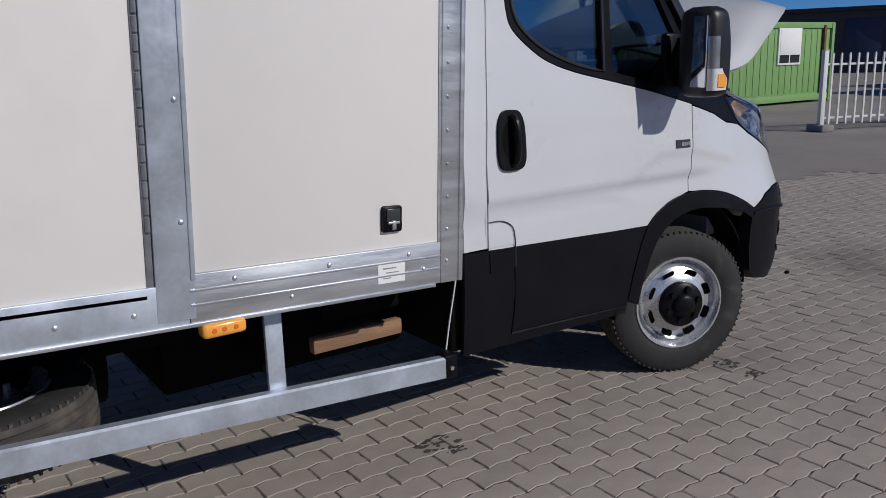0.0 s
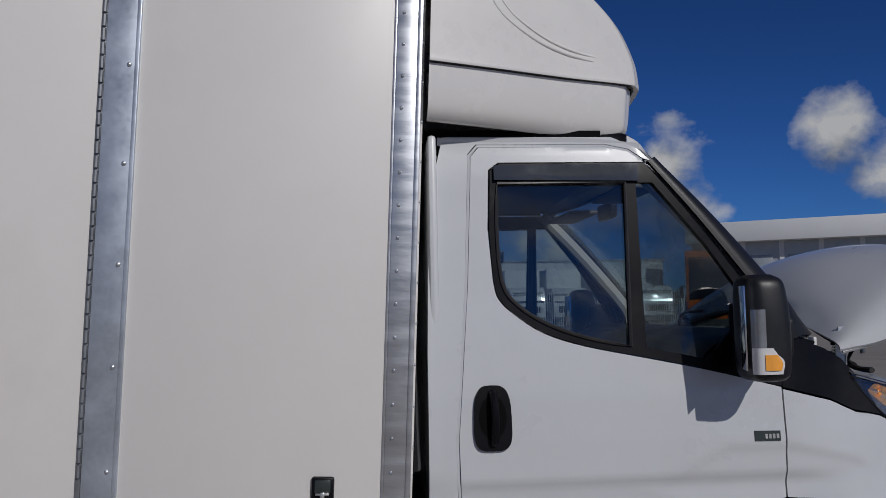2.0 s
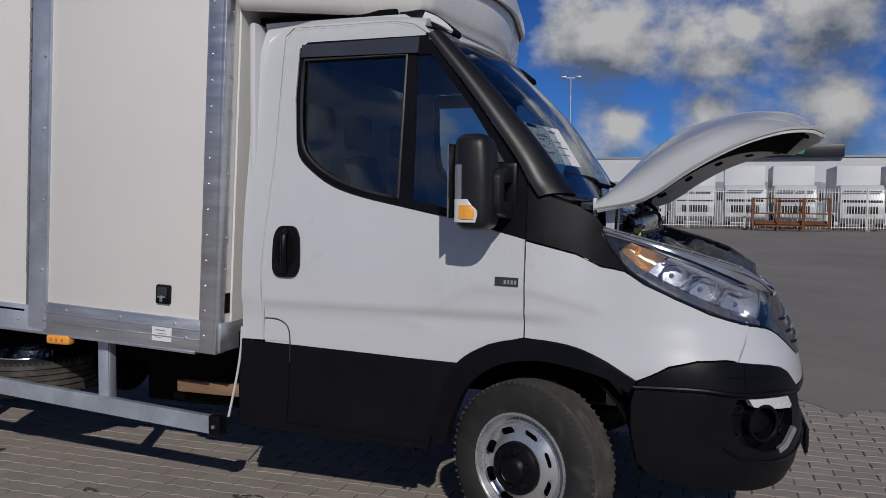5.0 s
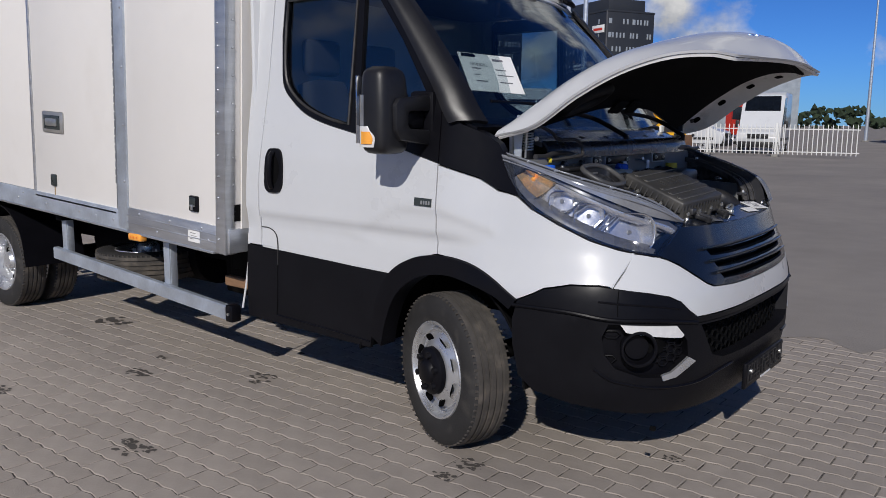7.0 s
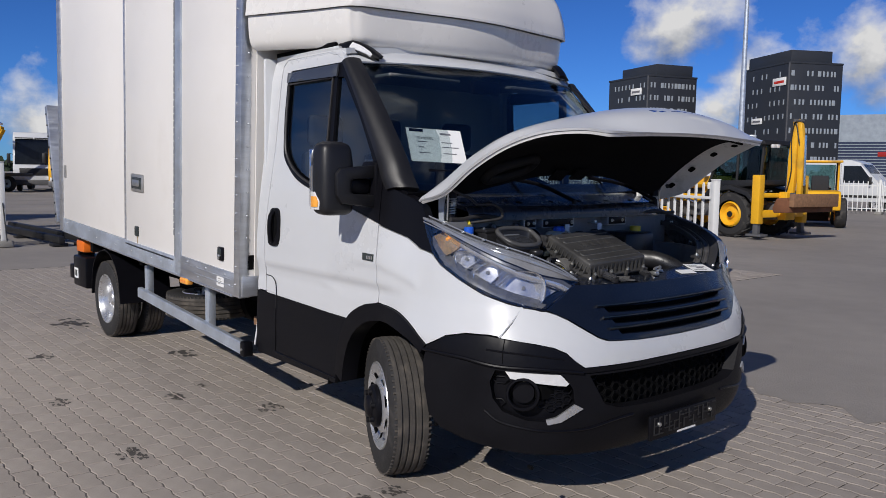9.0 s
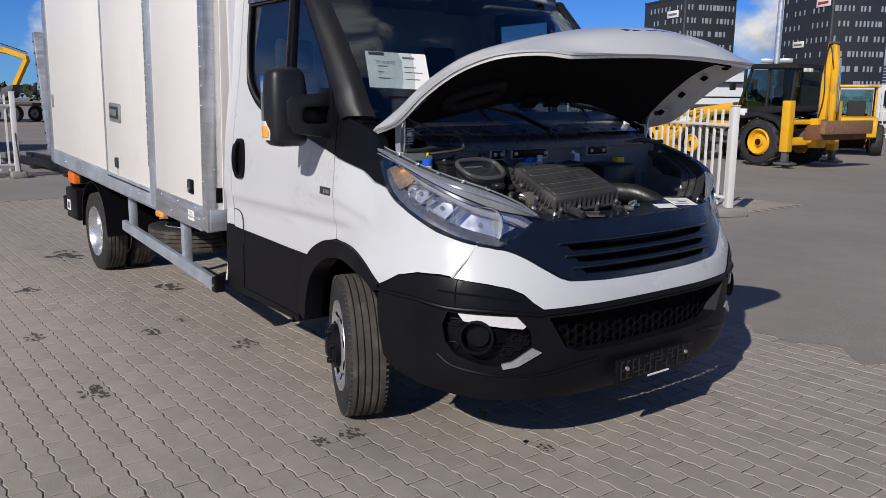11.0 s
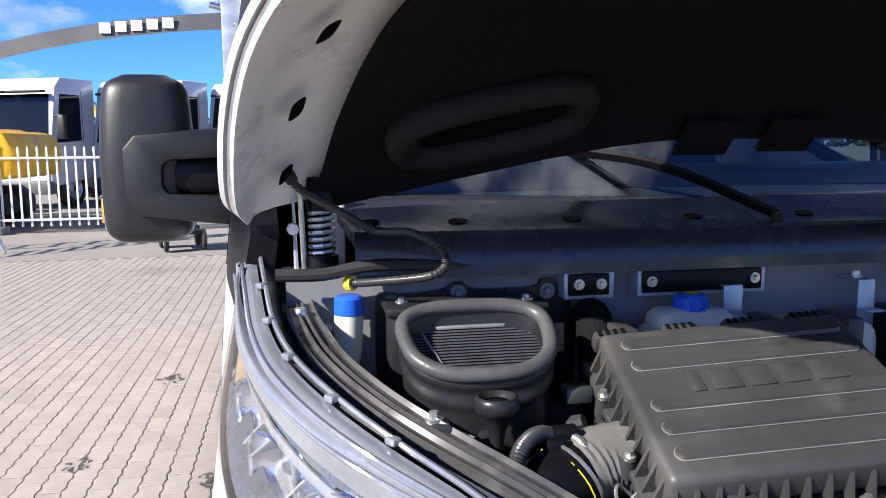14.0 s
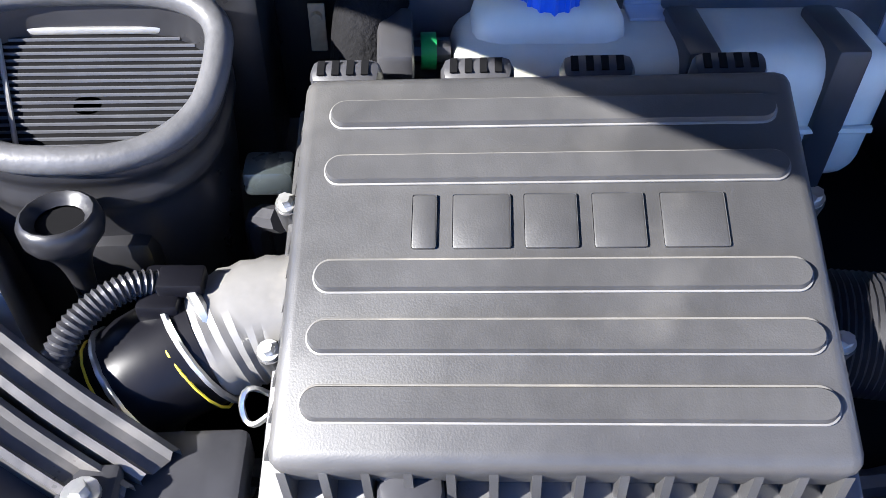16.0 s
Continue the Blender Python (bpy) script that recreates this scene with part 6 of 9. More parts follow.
part("tank_shoulder", B(0.37, 0.455, -0.215, -0.075, 1.12, 1.20, 0.025, seg=3), M["tank"], tank)
part("tank_seam", T([(0.487, -0.22, 1.10), (0.488, 0, 1.10), (0.487, 0.16, 1.10)], 0.004, 6), M["tank"], tank)
part("coolant_cap", cyl(C((0.414, -0.144, 1.190), (0.414, -0.144, 1.218), 0.0275, 0.0265, 24), (0.414, -0.144, 1.218), (0.414, -0.144, 1.224), 0.0265, 0.021, 24), M["blue"], tank, "bright blue coolant cap")
for i in range(14):
    a = i * math.pi / 7
    part("cap_rib", C((0.414 + 0.0272 * math.cos(a), -0.144 + 0.0272 * math.sin(a), 1.192), (0.414 + 0.0265 * math.cos(a), -0.144 + 0.0265 * math.sin(a), 1.216), 0.003, 0.003, 5), M["blue"], tank)
part("cap_print", B(0.404, 0.424, -0.155, -0.133, 1.2242, 1.2250, 0.0), M["yellowcap"], tank, "yellow warning mark on the cap")
part("tank_pipe", T([(0.43, -0.235, 1.155), (0.43, -0.29, 1.155), (0.42, -0.34, 1.15)], 0.012, 10), M["eplastic"], tank)
part("pipe_clip", C((0.43, -0.262, 1.155), (0.43, -0.248, 1.155), 0.017, 0.017, 14), M["green"], tank, "green hose clip")
for y0 in (-0.285, -0.018, 0.115):
    part("tank_strap", B(0.40, 0.492, y0 - 0.016, y0 + 0.016, 0.98, 1.185, 0.006), M["eplastic"], tank)
for y0, w in ((-0.092, 0.030), (0.17, 0.028)):
    bm = cube(bmesh.new(), 0.372, 0.440, y0 - w * 0.6, y0 + w * 0.6, 1.256, 1.260, 0.001)
    cube(bm, 0.437, 0.441, y0 - w * 0.6, y0 + w * 0.6, 1.165, 1.260, 0.001)
    cube(bm, 0.437, 0.470, y0 - w * 0.6, y0 + w * 0.6, 1.205, 1.209, 0.001)
    br = part("steel_bracket", bm, M["galv"], truck, "bright steel tank bracket")
    part("bracket_bolt", cyl(C((0.410, y0, 1.260), (0.410, y0, 1.264), 0.012, 0.012, 12), (0.410, y0, 1.264), (0.410, y0, 1.272), 0.008, 0.007, 6), M["zinc"], br)
for y0, y1, bolts in ((-0.395, -0.305, (-0.371, -0.331)), (-0.262, -0.020, (-0.239, -0.045)), (0.26, 0.42, (0.29, 0.38))):
    bp = part("bulkhead_bracket", B(0.376, 0.422, y0, y1, 1.243, 1.294, 0.003), M["galv"], truck, "small bolted bracket on the bulkhead")
    part("bracket_plate", B(0.422, 0.428, y0 + 0.006, y1 - 0.010, 1.250, 1.288, 0.003), M["satin"], bp)
    for yb in bolts:
        part("bracket_bolt", cyl(C((0.428, yb, 1.270), (0.431, yb, 1.270), 0.0095, 0.0095, 12), (0.431, yb, 1.270), (0.438, yb, 1.270), 0.006, 0.005, 6), M["zinc"], bp)
for o in [q for q in truck.children if q.name.split(".")[0] == "coolant_tank"]:
    o.location = (0.055, -0.043, 0.031)
part("heater_hose", T([(0.385, -0.345, 1.19), (0.435, -0.350, 1.215), (0.480, -0.358, 1.17), (0.50, -0.36, 1.05), (0.50, -0.36, 0.85)], 0.032, 12), M["liner"], truck, "fabric-covered heater hose")
part("yellow_tag", cyl(B(0.425, 0.428, -0.412, -0.396, 1.155, 1.205, 0.001), (0.428, -0.404, 1.192), (0.433, -0.404, 1.192), 0.006, 0.005, 10), M["tan"], truck)
# far half of the bay
bat = part("battery_cover", B(0.39, 0.60, 0.20, 0.45, 0.98, 1.21, 0.02), M["ductdark"], truck, "black battery cover")
part("cover_label", B(0.601, 0.603, 0.33, 0.40, 1.05, 1.08), M["paper"], bat)
res = part("brake_reservoir", B(0.385, 0.48, 0.465, 0.555, 1.09, 1.20, 0.02), M["tank"], truck, "milky brake fluid reservoir")
part("reservoir_cap", C((0.425, 0.505, 1.20), (0.425, 0.505, 1.232), 0.032, 0.030, 20), M["yellowcap"], res, "yellow reservoir cap")
part("ribbed_duct", T([(0.75, -0.02, 1.09), (0.775, 0.09, 1.095), (0.80, 0.20, 1.08), (0.82, 0.33, 1.03), (0.80, 0.43, 0.94)], 0.048, 20, sub=44, ripple=0.03), M["ductdark"], truck, "black ribbed intake duct")
part("far_shield", loft(bmesh.new(), [[(0.50, 0.60, 0.80), (0.62, 0.58, 0.98), (0.74, 0.50, 1.05)], [(0.50, 0.75, 0.80), (0.62, 0.72, 0.98), (0.76, 0.62, 1.05)]], 4, 4, thick=0.01), M["eplastic"], truck)
for x, y, z in ((0.714, -0.671, 1.156), (0.866, -0.540, 1.080), (0.80, 0.55, 1.10)):
    tw = part("support_bracket", B(x - 0.026, x + 0.026, y - 0.02, y + 0.02, z - 0.022, z - 0.006, 0.005), M["eplastic"], truck)
    part("support_bolt", cyl(C((x, y, z - 0.006), (x, y, z - 0.002), 0.013, 0.013, 14), (x, y, z - 0.002), (x, y, z + 0.007), 0.007, 0.006, 6), M["zinc"], tw)
for x0, y0, turn in ((0.925, -0.335, 25), (0.905, -0.055, -8)):
    m = Matrix.Translation((x0, y0, 1.052)) @ Matrix.Rotation(radians(20), 4, "Y") @ Matrix.Rotation(radians(turn), 4, "Z")
    lug = part("lid_clip", cyl(B(-0.035, 0.022, -0.020, 0.020, -0.012, 0.008, 0.006, m=m), m @ Vector((0.022, 0, -0.012)), m @ Vector((0.022, 0, 0.008)), 0.020, 0.018, 16), M["ductdark"], truck, "black ribbed rubber clip of the air cleaner")
    for k in range(4):
        part("clip_rib", B(-0.033, 0.026, -0.016 + k * 0.0095, -0.0125 + k * 0.0095, 0.008, 0.0125, 0.001, m=m), M["eplastic"], lug)
part("loom", T([(0.84, -0.60, 1.02), (0.80, -0.45, 0.99), (0.86, -0.30, 1.02), (0.86, -0.10, 1.03), (0.84, 0.10, 1.02)], 0.012, 8, ripple=0.08, sub=10), M["eplastic"], truck, "black wiring loom")
part("cross_bar", B(0.80, 0.88, -0.60, -0.44, 1.02, 1.055, 0.008), M["eplastic"], truck)


# ---- wheels ----
def lathe(bm, prof, n=56):
    """Round the y axis; profile of (radius, y)."""
    rings = [[bm.verts.new((r * math.cos(2 * math.pi * i / n), y, r * math.sin(2 * math.pi * i / n))) for i in range(n)] for r, y in prof]
    for a, b in zip(rings, rings[1:]):
        for i in range(n):
            k = (i + 1) % n
            bm.faces.new((a[i], a[k], b[k], b[i]))
    return bm


R, HW = 0.345, 0.098
TYRE = [(0.205, -0.075), (0.222, -0.090), (0.255, -0.098), (0.290, -0.098), (0.318, -0.092), (0.334, -0.084), (0.342, -0.076), (0.3445, -0.062)]
for y in (-0.050, -0.018, 0.014, 0.046):
    TYRE += [(0.345, y - 0.006), (0.336, y - 0.004), (0.336, y + 0.004), (0.345, y + 0.006)]
TYRE += [(0.3445, 0.062), (0.342, 0.076), (0.334, 0.084), (0.318, 0.092), (0.290, 0.098), (0.255, 0.098), (0.222, 0.090), (0.205, 0.075)]


def wheel(name, m, dish, cap, label):
    """Outer face towards -y. dish: how deep the disc sits."""
    w = new(name)
    w.matrix_basis = m
    w.parent = truck
    tagged(w, label)
    ty = part("tyre", lathe(lathe(bmesh.new(), TYRE[:7]), TYRE[-7:]), M["rubber"], w, "worn black road tyre", 28)
    part("tread", lathe(bmesh.new(), TYRE[6:-6]), M["tread"], ty, "dusty grooved tread", 28)
    sip = bmesh.new()
    for i in range(72):
        a = 2 * math.pi * i / 72
        for yy in (-0.075, 0.075):
            c = Vector((math.cos(a) * 0.340, yy, math.sin(a) * 0.340))
            mm = Matrix.Translation(c) @ Matrix.Rotation(-a, 4, "Y")
            cube(sip, -0.006, 0.0012, -0.014, 0.014, -0.0045, 0.0045, m=mm)
    tagged(part("tread_shoulder", sip, M["tread"], w), "worn tread shoulder", "", "", "stuff")
    d = dish
    rim = part("rim", lathe(bmesh.new(), [(0.222, -0.088), (0.219, -0.095), (0.212, -0.094), (0.205, -0.084), (0.198, -0.062), (0.190, -0.052), (0.182, d - 0.012), (0.170, d), (0.150, d - 0.012), (0.120, d - 0.030), (0.095, d - 0.034), (0.0, d - 0.034)]), M["rim"], w, "silver steel rim with oval slots")
    for i in range(8):
        a = 2 * math.pi * (i + 0.5) / 8
        m2 = Matrix.Rotation(-a, 4, "Y") @ Matrix.Translation((0.148, d - 0.020, 0)) @ Matrix.Rotation(radians(-24), 4, "Z")
        bm = bmesh.new()
        o = [m2 @ Vector((0.017 * math.copysign(abs(math.cos(t)) ** 0.6, math.cos(t)), 0.003, 0.030 * math.copysign(abs(math.sin(t)) ** 0.6, math.sin(t)))) for t in [k * math.pi / 8 for k in range(16)]]
        bm.faces.new([bm.verts.new(q + Vector((0, -0.008, 0))) for q in o])
        bmesh.ops.solidify(bm, geom=bm.faces, thickness=0.003)
        part("vent_slot", bm, M["under"], rim)
    part("brake_drum", lathe(bmesh.new(), [(0.19, -0.03), (0.19, 0.07)], 32), M["under"], w)
    if cap:
        hc = part("hub_cap", lathe(bmesh.new(), [(0.108, d - 0.036), (0.106, d - 0.056), (0.094, d - 0.066), (0.060, d - 0.070), (0.050, d - 0.085), (0.038, d - 0.092), (0.0, d - 0.093)], 40), M["satin"], w, "black plastic hub cap")
        for i in range(6):
            a = 2 * math.pi * i / 6 + 0.3
            part("nut_cover", C((0.078 * math.cos(a), d - 0.064, 0.078 * math.sin(a)), (0.078 * math.cos(a), d - 0.084, 0.078 * math.sin(a)), 0.0165, 0.013, 12), M["black"], hc)
    else:
        hc = part("axle_hub", lathe(bmesh.new(), [(0.075, d - 0.034), (0.072, d - 0.08), (0.055, d - 0.10), (0.0, d - 0.10)], 32), M["rim"], w)
        for i in range(6):
            a = 2 * math.pi * i / 6
            part("wheel_nut", C((0.095 * math.cos(a), d - 0.034, 0.095 * math.sin(a)), (0.095 * math.cos(a), d - 0.06, 0.095 * math.sin(a)), 0.013, 0.011, 6), M["zinc"], hc)
    return w


STEER = radians(-22)
wheel("front_wheel", Matrix.Translation((0.02, -0.885, 0.342)) @ Matrix.Rotation(STEER, 4, "Z"), -0.062, True, "steered front wheel with silver rim")
wheel("front_wheel", Matrix.Translation((0.02, 0.885, 0.342)) @ Matrix.Rotation(STEER + math.pi, 4, "Z"), -0.062, True, "steered front wheel with silver rim")
RX = -4.24
for g in (-1, 1):
    base = Matrix.Rotation(0 if g < 0 else math.pi, 4, "Z")
    wheel("rear_wheel", Matrix.Translation((RX, g * 0.90, 0.342)) @ base, 0.045, False, "outer rear wheel with deep dished rim")
    wheel("rear_wheel", Matrix.Translation((RX, g * 0.655, 0.342)) @ base, 0.045, False, "inner rear wheel of the twin pair")
wheel("spare_wheel", Matrix.Translation((-2.86, -0.60, 0.46)) @ Matrix.Rotation(radians(-90), 4, "X"), -0.03, False, "spare wheel carried flat under the box")

# ---- mirrors ----
MY = 0.022


def bracket_mesh():
    """A flat U of two arms joined at the outer end, its opening towards the door."""
    o = [(-0.945, 1.552), (-1.165, 1.534), (-1.190, 1.505), (-1.186, 1.400), (-1.160, 1.362), (-0.945, 1.338), (-0.945, 1.402), (-1.100, 1.410), (-1.112, 1.425), (-1.112, 1.466), (-1.100, 1.480), (-0.945, 1.486)]
    bm = bmesh.new()
    f = bm.faces.new([bm.verts.new((-0.100, y, z)) for y, z in o])
    g = bmesh.ops.extrude_face_region(bm, geom=[f])
    bmesh.ops.translate(bm, vec=(0.048, 0, 0), verts=[v for v in g["geom"] if isinstance(v, bmesh.types.BMVert)])
    bmesh.ops.bevel(bm, geom=list(bm.edges), offset=0.007, segments=2, affect="EDGES", profile=0.5)
    return bm


for g in (0, 1):
    mk = (lambda b: b) if g == 0 else mirror_y
    rows = []
    for z, k, dx in ((1.303, 0.50, 0.0), (1.312, 0.80, 0.0), (1.345, 0.98, 0.0), (1.48, 1.02, 0.0), (1.585, 0.97, -0.004), (1.640, 0.86, -0.008), (1.662, 0.5, -0.01)):
        rows.append([Vector((-0.148 + dx + 0.074 * k * math.copysign(abs(math.cos(a)) ** 0.6, math.cos(a)), -1.175 + MY + 0.094 * k * math.copysign(abs(math.sin(a)) ** 0.6, math.sin(a)), z)) for a in [i * math.pi / 14 for i in range(28)]])
    bm = loft(bmesh.new(), rows, 5, 1, True)
    mir = part("door_mirror", mk(bm), M["pillar"], truck, "large black plastic door mirror")
    part("mirror_arm", mk(bracket_mesh()), M["pillar"], mir, "U-shaped black mirror arm")
    part("mirror_foot", mk(B(-0.17, -0.035, -0.975, -0.935, 1.325, 1.570, 0.018)), M["satin"], mir)
    part("mirror_knuckle", mk(B(-0.150, -0.075, -1.10, -0.975, 1.405, 1.485, 0.02)), M["satin"], mir)
    part("mirror_glass", mk(B(-0.003, 0.003, -0.078, 0.078, 1.345, 1.625, 0.002, m=Matrix.Translation((-0.2215, -1.155, 0)) @ Matrix.Rotation(radians(-15), 4, "Z"))), M["chrome"], mir, "mirror glass")
    yo = -1.2705 + MY
    part("marker_lens", mk(loft(bmesh.new(), [[(-0.219, yo + 0.028, z), (-0.205, yo + 0.002, z), (-0.182, yo - 0.003, z)] for z in (1.415, 1.48, 1.545)], 3, 4, thick=0.006)), M["shelfclear"], mir, "clear side marker lamp")
    part("indicator_housing", mk(loft(bmesh.new(), [[(-0.219, yo + 0.028, z), (-0.205, yo + 0.001, z), (-0.165, yo - 0.004, z), (-0.128 + e, yo + 0.002, z)] for z, e in ((1.332, 0.0), (1.375, 0.006), (1.418, -0.03))], 3, 4, thick=0.006)), M["reflector"], mir, "clear indicator housing")
    part("indicator_lens", mk(loft(bmesh.new(), [[(-0.190, yo - 0.006, z), (-0.160, yo - 0.010, z), (-0.134 + e, yo - 0.003, z)] for z, e in ((1.345, 0.0), (1.370, 0.004), (1.396, -0.012))], 3, 4, thick=0.005)), M["amber"], mir, "amber indicator lens")

# pressed fold on each flank of the hood
for flip in (0, 1):
    row = []
    for u, v in ((0.8, 1.7), (1.3, 1.75), (1.8, 1.8), (2.3, 1.85), (2.9, 1.9)):
        p, n = hood_at(u, 8 - v if flip else v)
        row.append(p + n * 0.001)
    part("hood_crease", tube(bmesh.new(), row, 0.008, 14, flat=0.5), M["white"], hood)

# ---- cargo box ----
BX0, BX1, BY, BTOP = -5.36, -1.338, 1.062, 3.182
BOX_LEAN = 0.0450
# the box leans forward with the chassis: it is built level and turned about its lower front edge
BOX_TURN = Matrix.Translation((BX1 - 0.022, 0, 0.722)) @ Matrix.Rotation(BOX_LEAN, 4, "Y") @ Matrix.Translation((-BX1, 0, -0.722))


def sill(x):
    """The lower edge of the box rises a little towards the back."""
    return 0.722 + (BX1 - x) * BOX_LEAN


def box_front(z):
    """The x of the box's leaning front wall at a height."""
    return BX1 + (z - 0.722) * BOX_LEAN


def keep_place(ob, x, z):
    """Leaves a fitting at the world place x, z that it was built at, though its box leans."""
    p = Vector((x, 0, z))
    ob.matrix_basis = Matrix.Translation(BOX_TURN.inverted() @ p - p)
    return ob


def slab(x0, x1, zlo, zhi, y0, y1, bevel=0.003):
    """An upright piece of the box side; zlo and zhi lie over the lower edge, or under the roof when above 2."""
    bm = bmesh.new()
    cube(bm, x0, x1, y0, y1, 0, 1, bevel)
    for v in bm.verts:
        a = zlo + BTOP - 3.205 if zlo > 2 else 0.722 + zlo
        b = zhi + BTOP - 3.205 if zhi > 2 else 0.722 + zhi
        t = v.co.z
        v.co.z = a + (b - a) * t if 0.02 < t < 0.98 else (a + t if t < 0.5 else b - (1 - t))
    return bm


cargo = part("cargo_body", B(BX0 + 0.03, BX1 - 0.03, -BY + 0.03, BY - 0.03, 0.98, BTOP - 0.03), M["panel"], truck, "cream insulated cargo box")


def rivets(parent, pts, d=Vector((0, -1, 0)), r=0.0085):
    for p in pts:
        p = Vector(p)
        part("rivet", cyl(C(p, p + d * 0.0035, r, r * 0.8, 10), p + d * 0.0035, p + d * 0.006, r * 0.8, r * 0.3, 10), M["alu"], parent)


for g in (-1, 1):
    mk = (lambda b: b) if g < 0 else mirror_y
    yo = -BY
    part("front_panel", mk(slab(-2.292, -1.424, 0.145, 3.095, yo + 0.001, yo + 0.05)), M["panel"], cargo, "cream side panel behind the cab")
    door_b = part("side_door", mk(slab(-3.445, -2.418, 0.105, 3.082, yo + 0.004, yo + 0.05)), M["panel"], cargo, "cream side door")
    part("rear_panel", mk(slab(-5.25, -3.47, 0.125, 3.095, yo + 0.001, yo + 0.05)), M["panel"], cargo, "cream rear side panel")
    part("door_seam", mk(slab(-3.468, -3.447, 0.09, 3.09, yo - 0.004, yo + 0.04)), M["alu"], cargo)
    part("door_gasket", mk(slab(-2.419, -2.400, 0.10, 3.09, yo - 0.002, yo + 0.04)), M["galvdark"], cargo)
    for i in range(44):
        z = 1.0 + i * 0.048
        part("hinge_knuckle", mk(C((-2.408, yo - 0.004, z), (-2.408, yo - 0.004, z + 0.04), 0.0075, 0.0075, 8)), M["galvdark"], door_b)
    part("door_sill_edge", mk(slab(-3.445, -2.42, 0.088, 0.102, yo - 0.006, yo + 0.03, 0.002)), M["seal"], cargo)
    post = part("door_post", mk(slab(-2.398, -2.288, 0.015, 3.100, yo - 0.008, yo + 0.04)), M["galv"], cargo, "galvanised door post")
    part("post_fold", mk(slab(-2.300, -2.286, 0.13, 3.100, yo - 0.012, yo + 0.04, 0.002)), M["galv"], cargo)
    if g < 0:
        rivets(post, [(-2.318, yo - 0.008, 1.02 + i * 0.335) for i in range(7)])
    fp = part("corner_post", mk(slab(-1.428, -1.340, 0.0, 3.130, yo - 0.010, yo + 0.06)), M["alu"], cargo, "aluminium corner post with rivets")
    part("post_edge", mk(slab(-1.356, -1.338, 0.0, 3.130, yo - 0.016, yo + 0.05, 0.004)), M["alu"], cargo)
    part("post_step", mk(slab(-1.436, -1.426, 0.13, 3.10, yo - 0.006, yo + 0.03, 0.002)), M["alu"], cargo)
    if g < 0:
        rivets(fp, [(-1.405, yo - 0.010, 0.80 + i * 0.112) for i in range(20)], r=0.0065)
        rivets(fp, [(-1.3335, -1.03, 1.1 + i * 0.14) for i in range(14)], Vector((1, 0, 0)), 0.0055)
    rail = part("bottom_rail", mk(slab(-2.305, -1.428, 0.0, 0.145, yo - 0.007, yo + 0.06)), M["alu"], cargo, "ribbed aluminium bottom rail")
    for dz in (0.052, 0.095):
        part("rail_rib", mk(slab(-2.303, -1.430, dz, dz + 0.006, yo - 0.0105, yo + 0.02, 0.001)), M["alu"], rail)
    rail2 = part("bottom_rail", mk(slab(-5.27, -2.307, 0.0, 0.122, yo - 0.006, yo + 0.06)), M["galv"], cargo, "galvanised bottom rail")
    part("rail_lip", mk(slab(-5.27, -1.45, -0.010, 0.002, yo - 0.012, yo + 0.06, 0.002)), M["alu"], cargo)
    if g < 0:
        rivets(rail, [(x, yo - 0.007, 0.722 + 0.118) for x in (-2.17, -1.86, -1.56)] + [(x, yo - 0.007, 0.722 + 0.035) for x in (-1.99,)] + [(-1.50, yo - 0.007, 0.722 + 0.06)])
        rivets(rail2, [(x, yo - 0.006, 0.722 + 0.05) for x in (-2.46, -2.66, -2.86, -3.3, -3.7, -4.2, -4.8)])
        rivets(rail2, [(x, yo - 0.006, 0.722 + 0.09) for x in (-3.62, -4.4, -5.1)], r=0.006)
    top = part("top_rail", mk(slab(-5.36, -1.40, 3.090, 3.205, yo - 0.008, yo + 0.06)), M["galv"], cargo, "galvanised top rail")
    part("top_rib", mk(slab(-5.36, -1.40, 3.150, 3.158, yo - 0.012, yo + 0.02, 0.001)), M["alu"], top)
    part("top_lip", mk(slab(-5.36, -1.40, 3.196, 3.212, yo - 0.012, yo + 0.06, 0.003)), M["alu"], top)
    if g < 0:
        rivets(top, [(-1.5 - i * 0.19, yo - 0.008, 3.099) for i in range(20)], r=0.006)
        part("door_top_seal", slab(-3.6, -2.30, 3.074, 3.090, yo - 0.012, yo + 0.02, 0.003), M["seal"], cargo)
    part("corner_cap", mk(B(-1.425, -1.325, yo - 0.014, yo + 0.07, 3.105, 3.192, 0.012)), M["tan"], cargo, "tan sealed corner casting")
    part("rear_post", mk(slab(-5.36, -5.25, 0.0, 3.20, yo - 0.010, yo + 0.08)), M["alu"], cargo, "aluminium rear post")
part("front_wall", B(BX1 - 0.03, BX1 - 0.002, -BY + 0.05, BY - 0.05, 0.80, 3.13), M["panel"], cargo)
part("box_roof", B(BX0, BX1, -BY + 0.04, BY - 0.04, 3.168, 3.192, 0.008), M["farwhite"], cargo)
part("box_floor", B(BX0, BX1, -BY + 0.04, BY - 0.04, 0.90, 0.99), M["under"], cargo)
part("front_sill", B(-1.36, -1.325, -BY, BY, 0.73, 0.86, 0.005), M["alu"], cargo)
part("top_front_rail", B(-1.42, -1.325, -BY + 0.07, BY - 0.07, 3.10, 3.188, 0.008), M["alu"], cargo)
part("rear_doors", B(BX0 - 0.03, BX0 + 0.01, -BY + 0.06, BY - 0.06, 0.98, 3.10, 0.004), M["panel"], cargo)
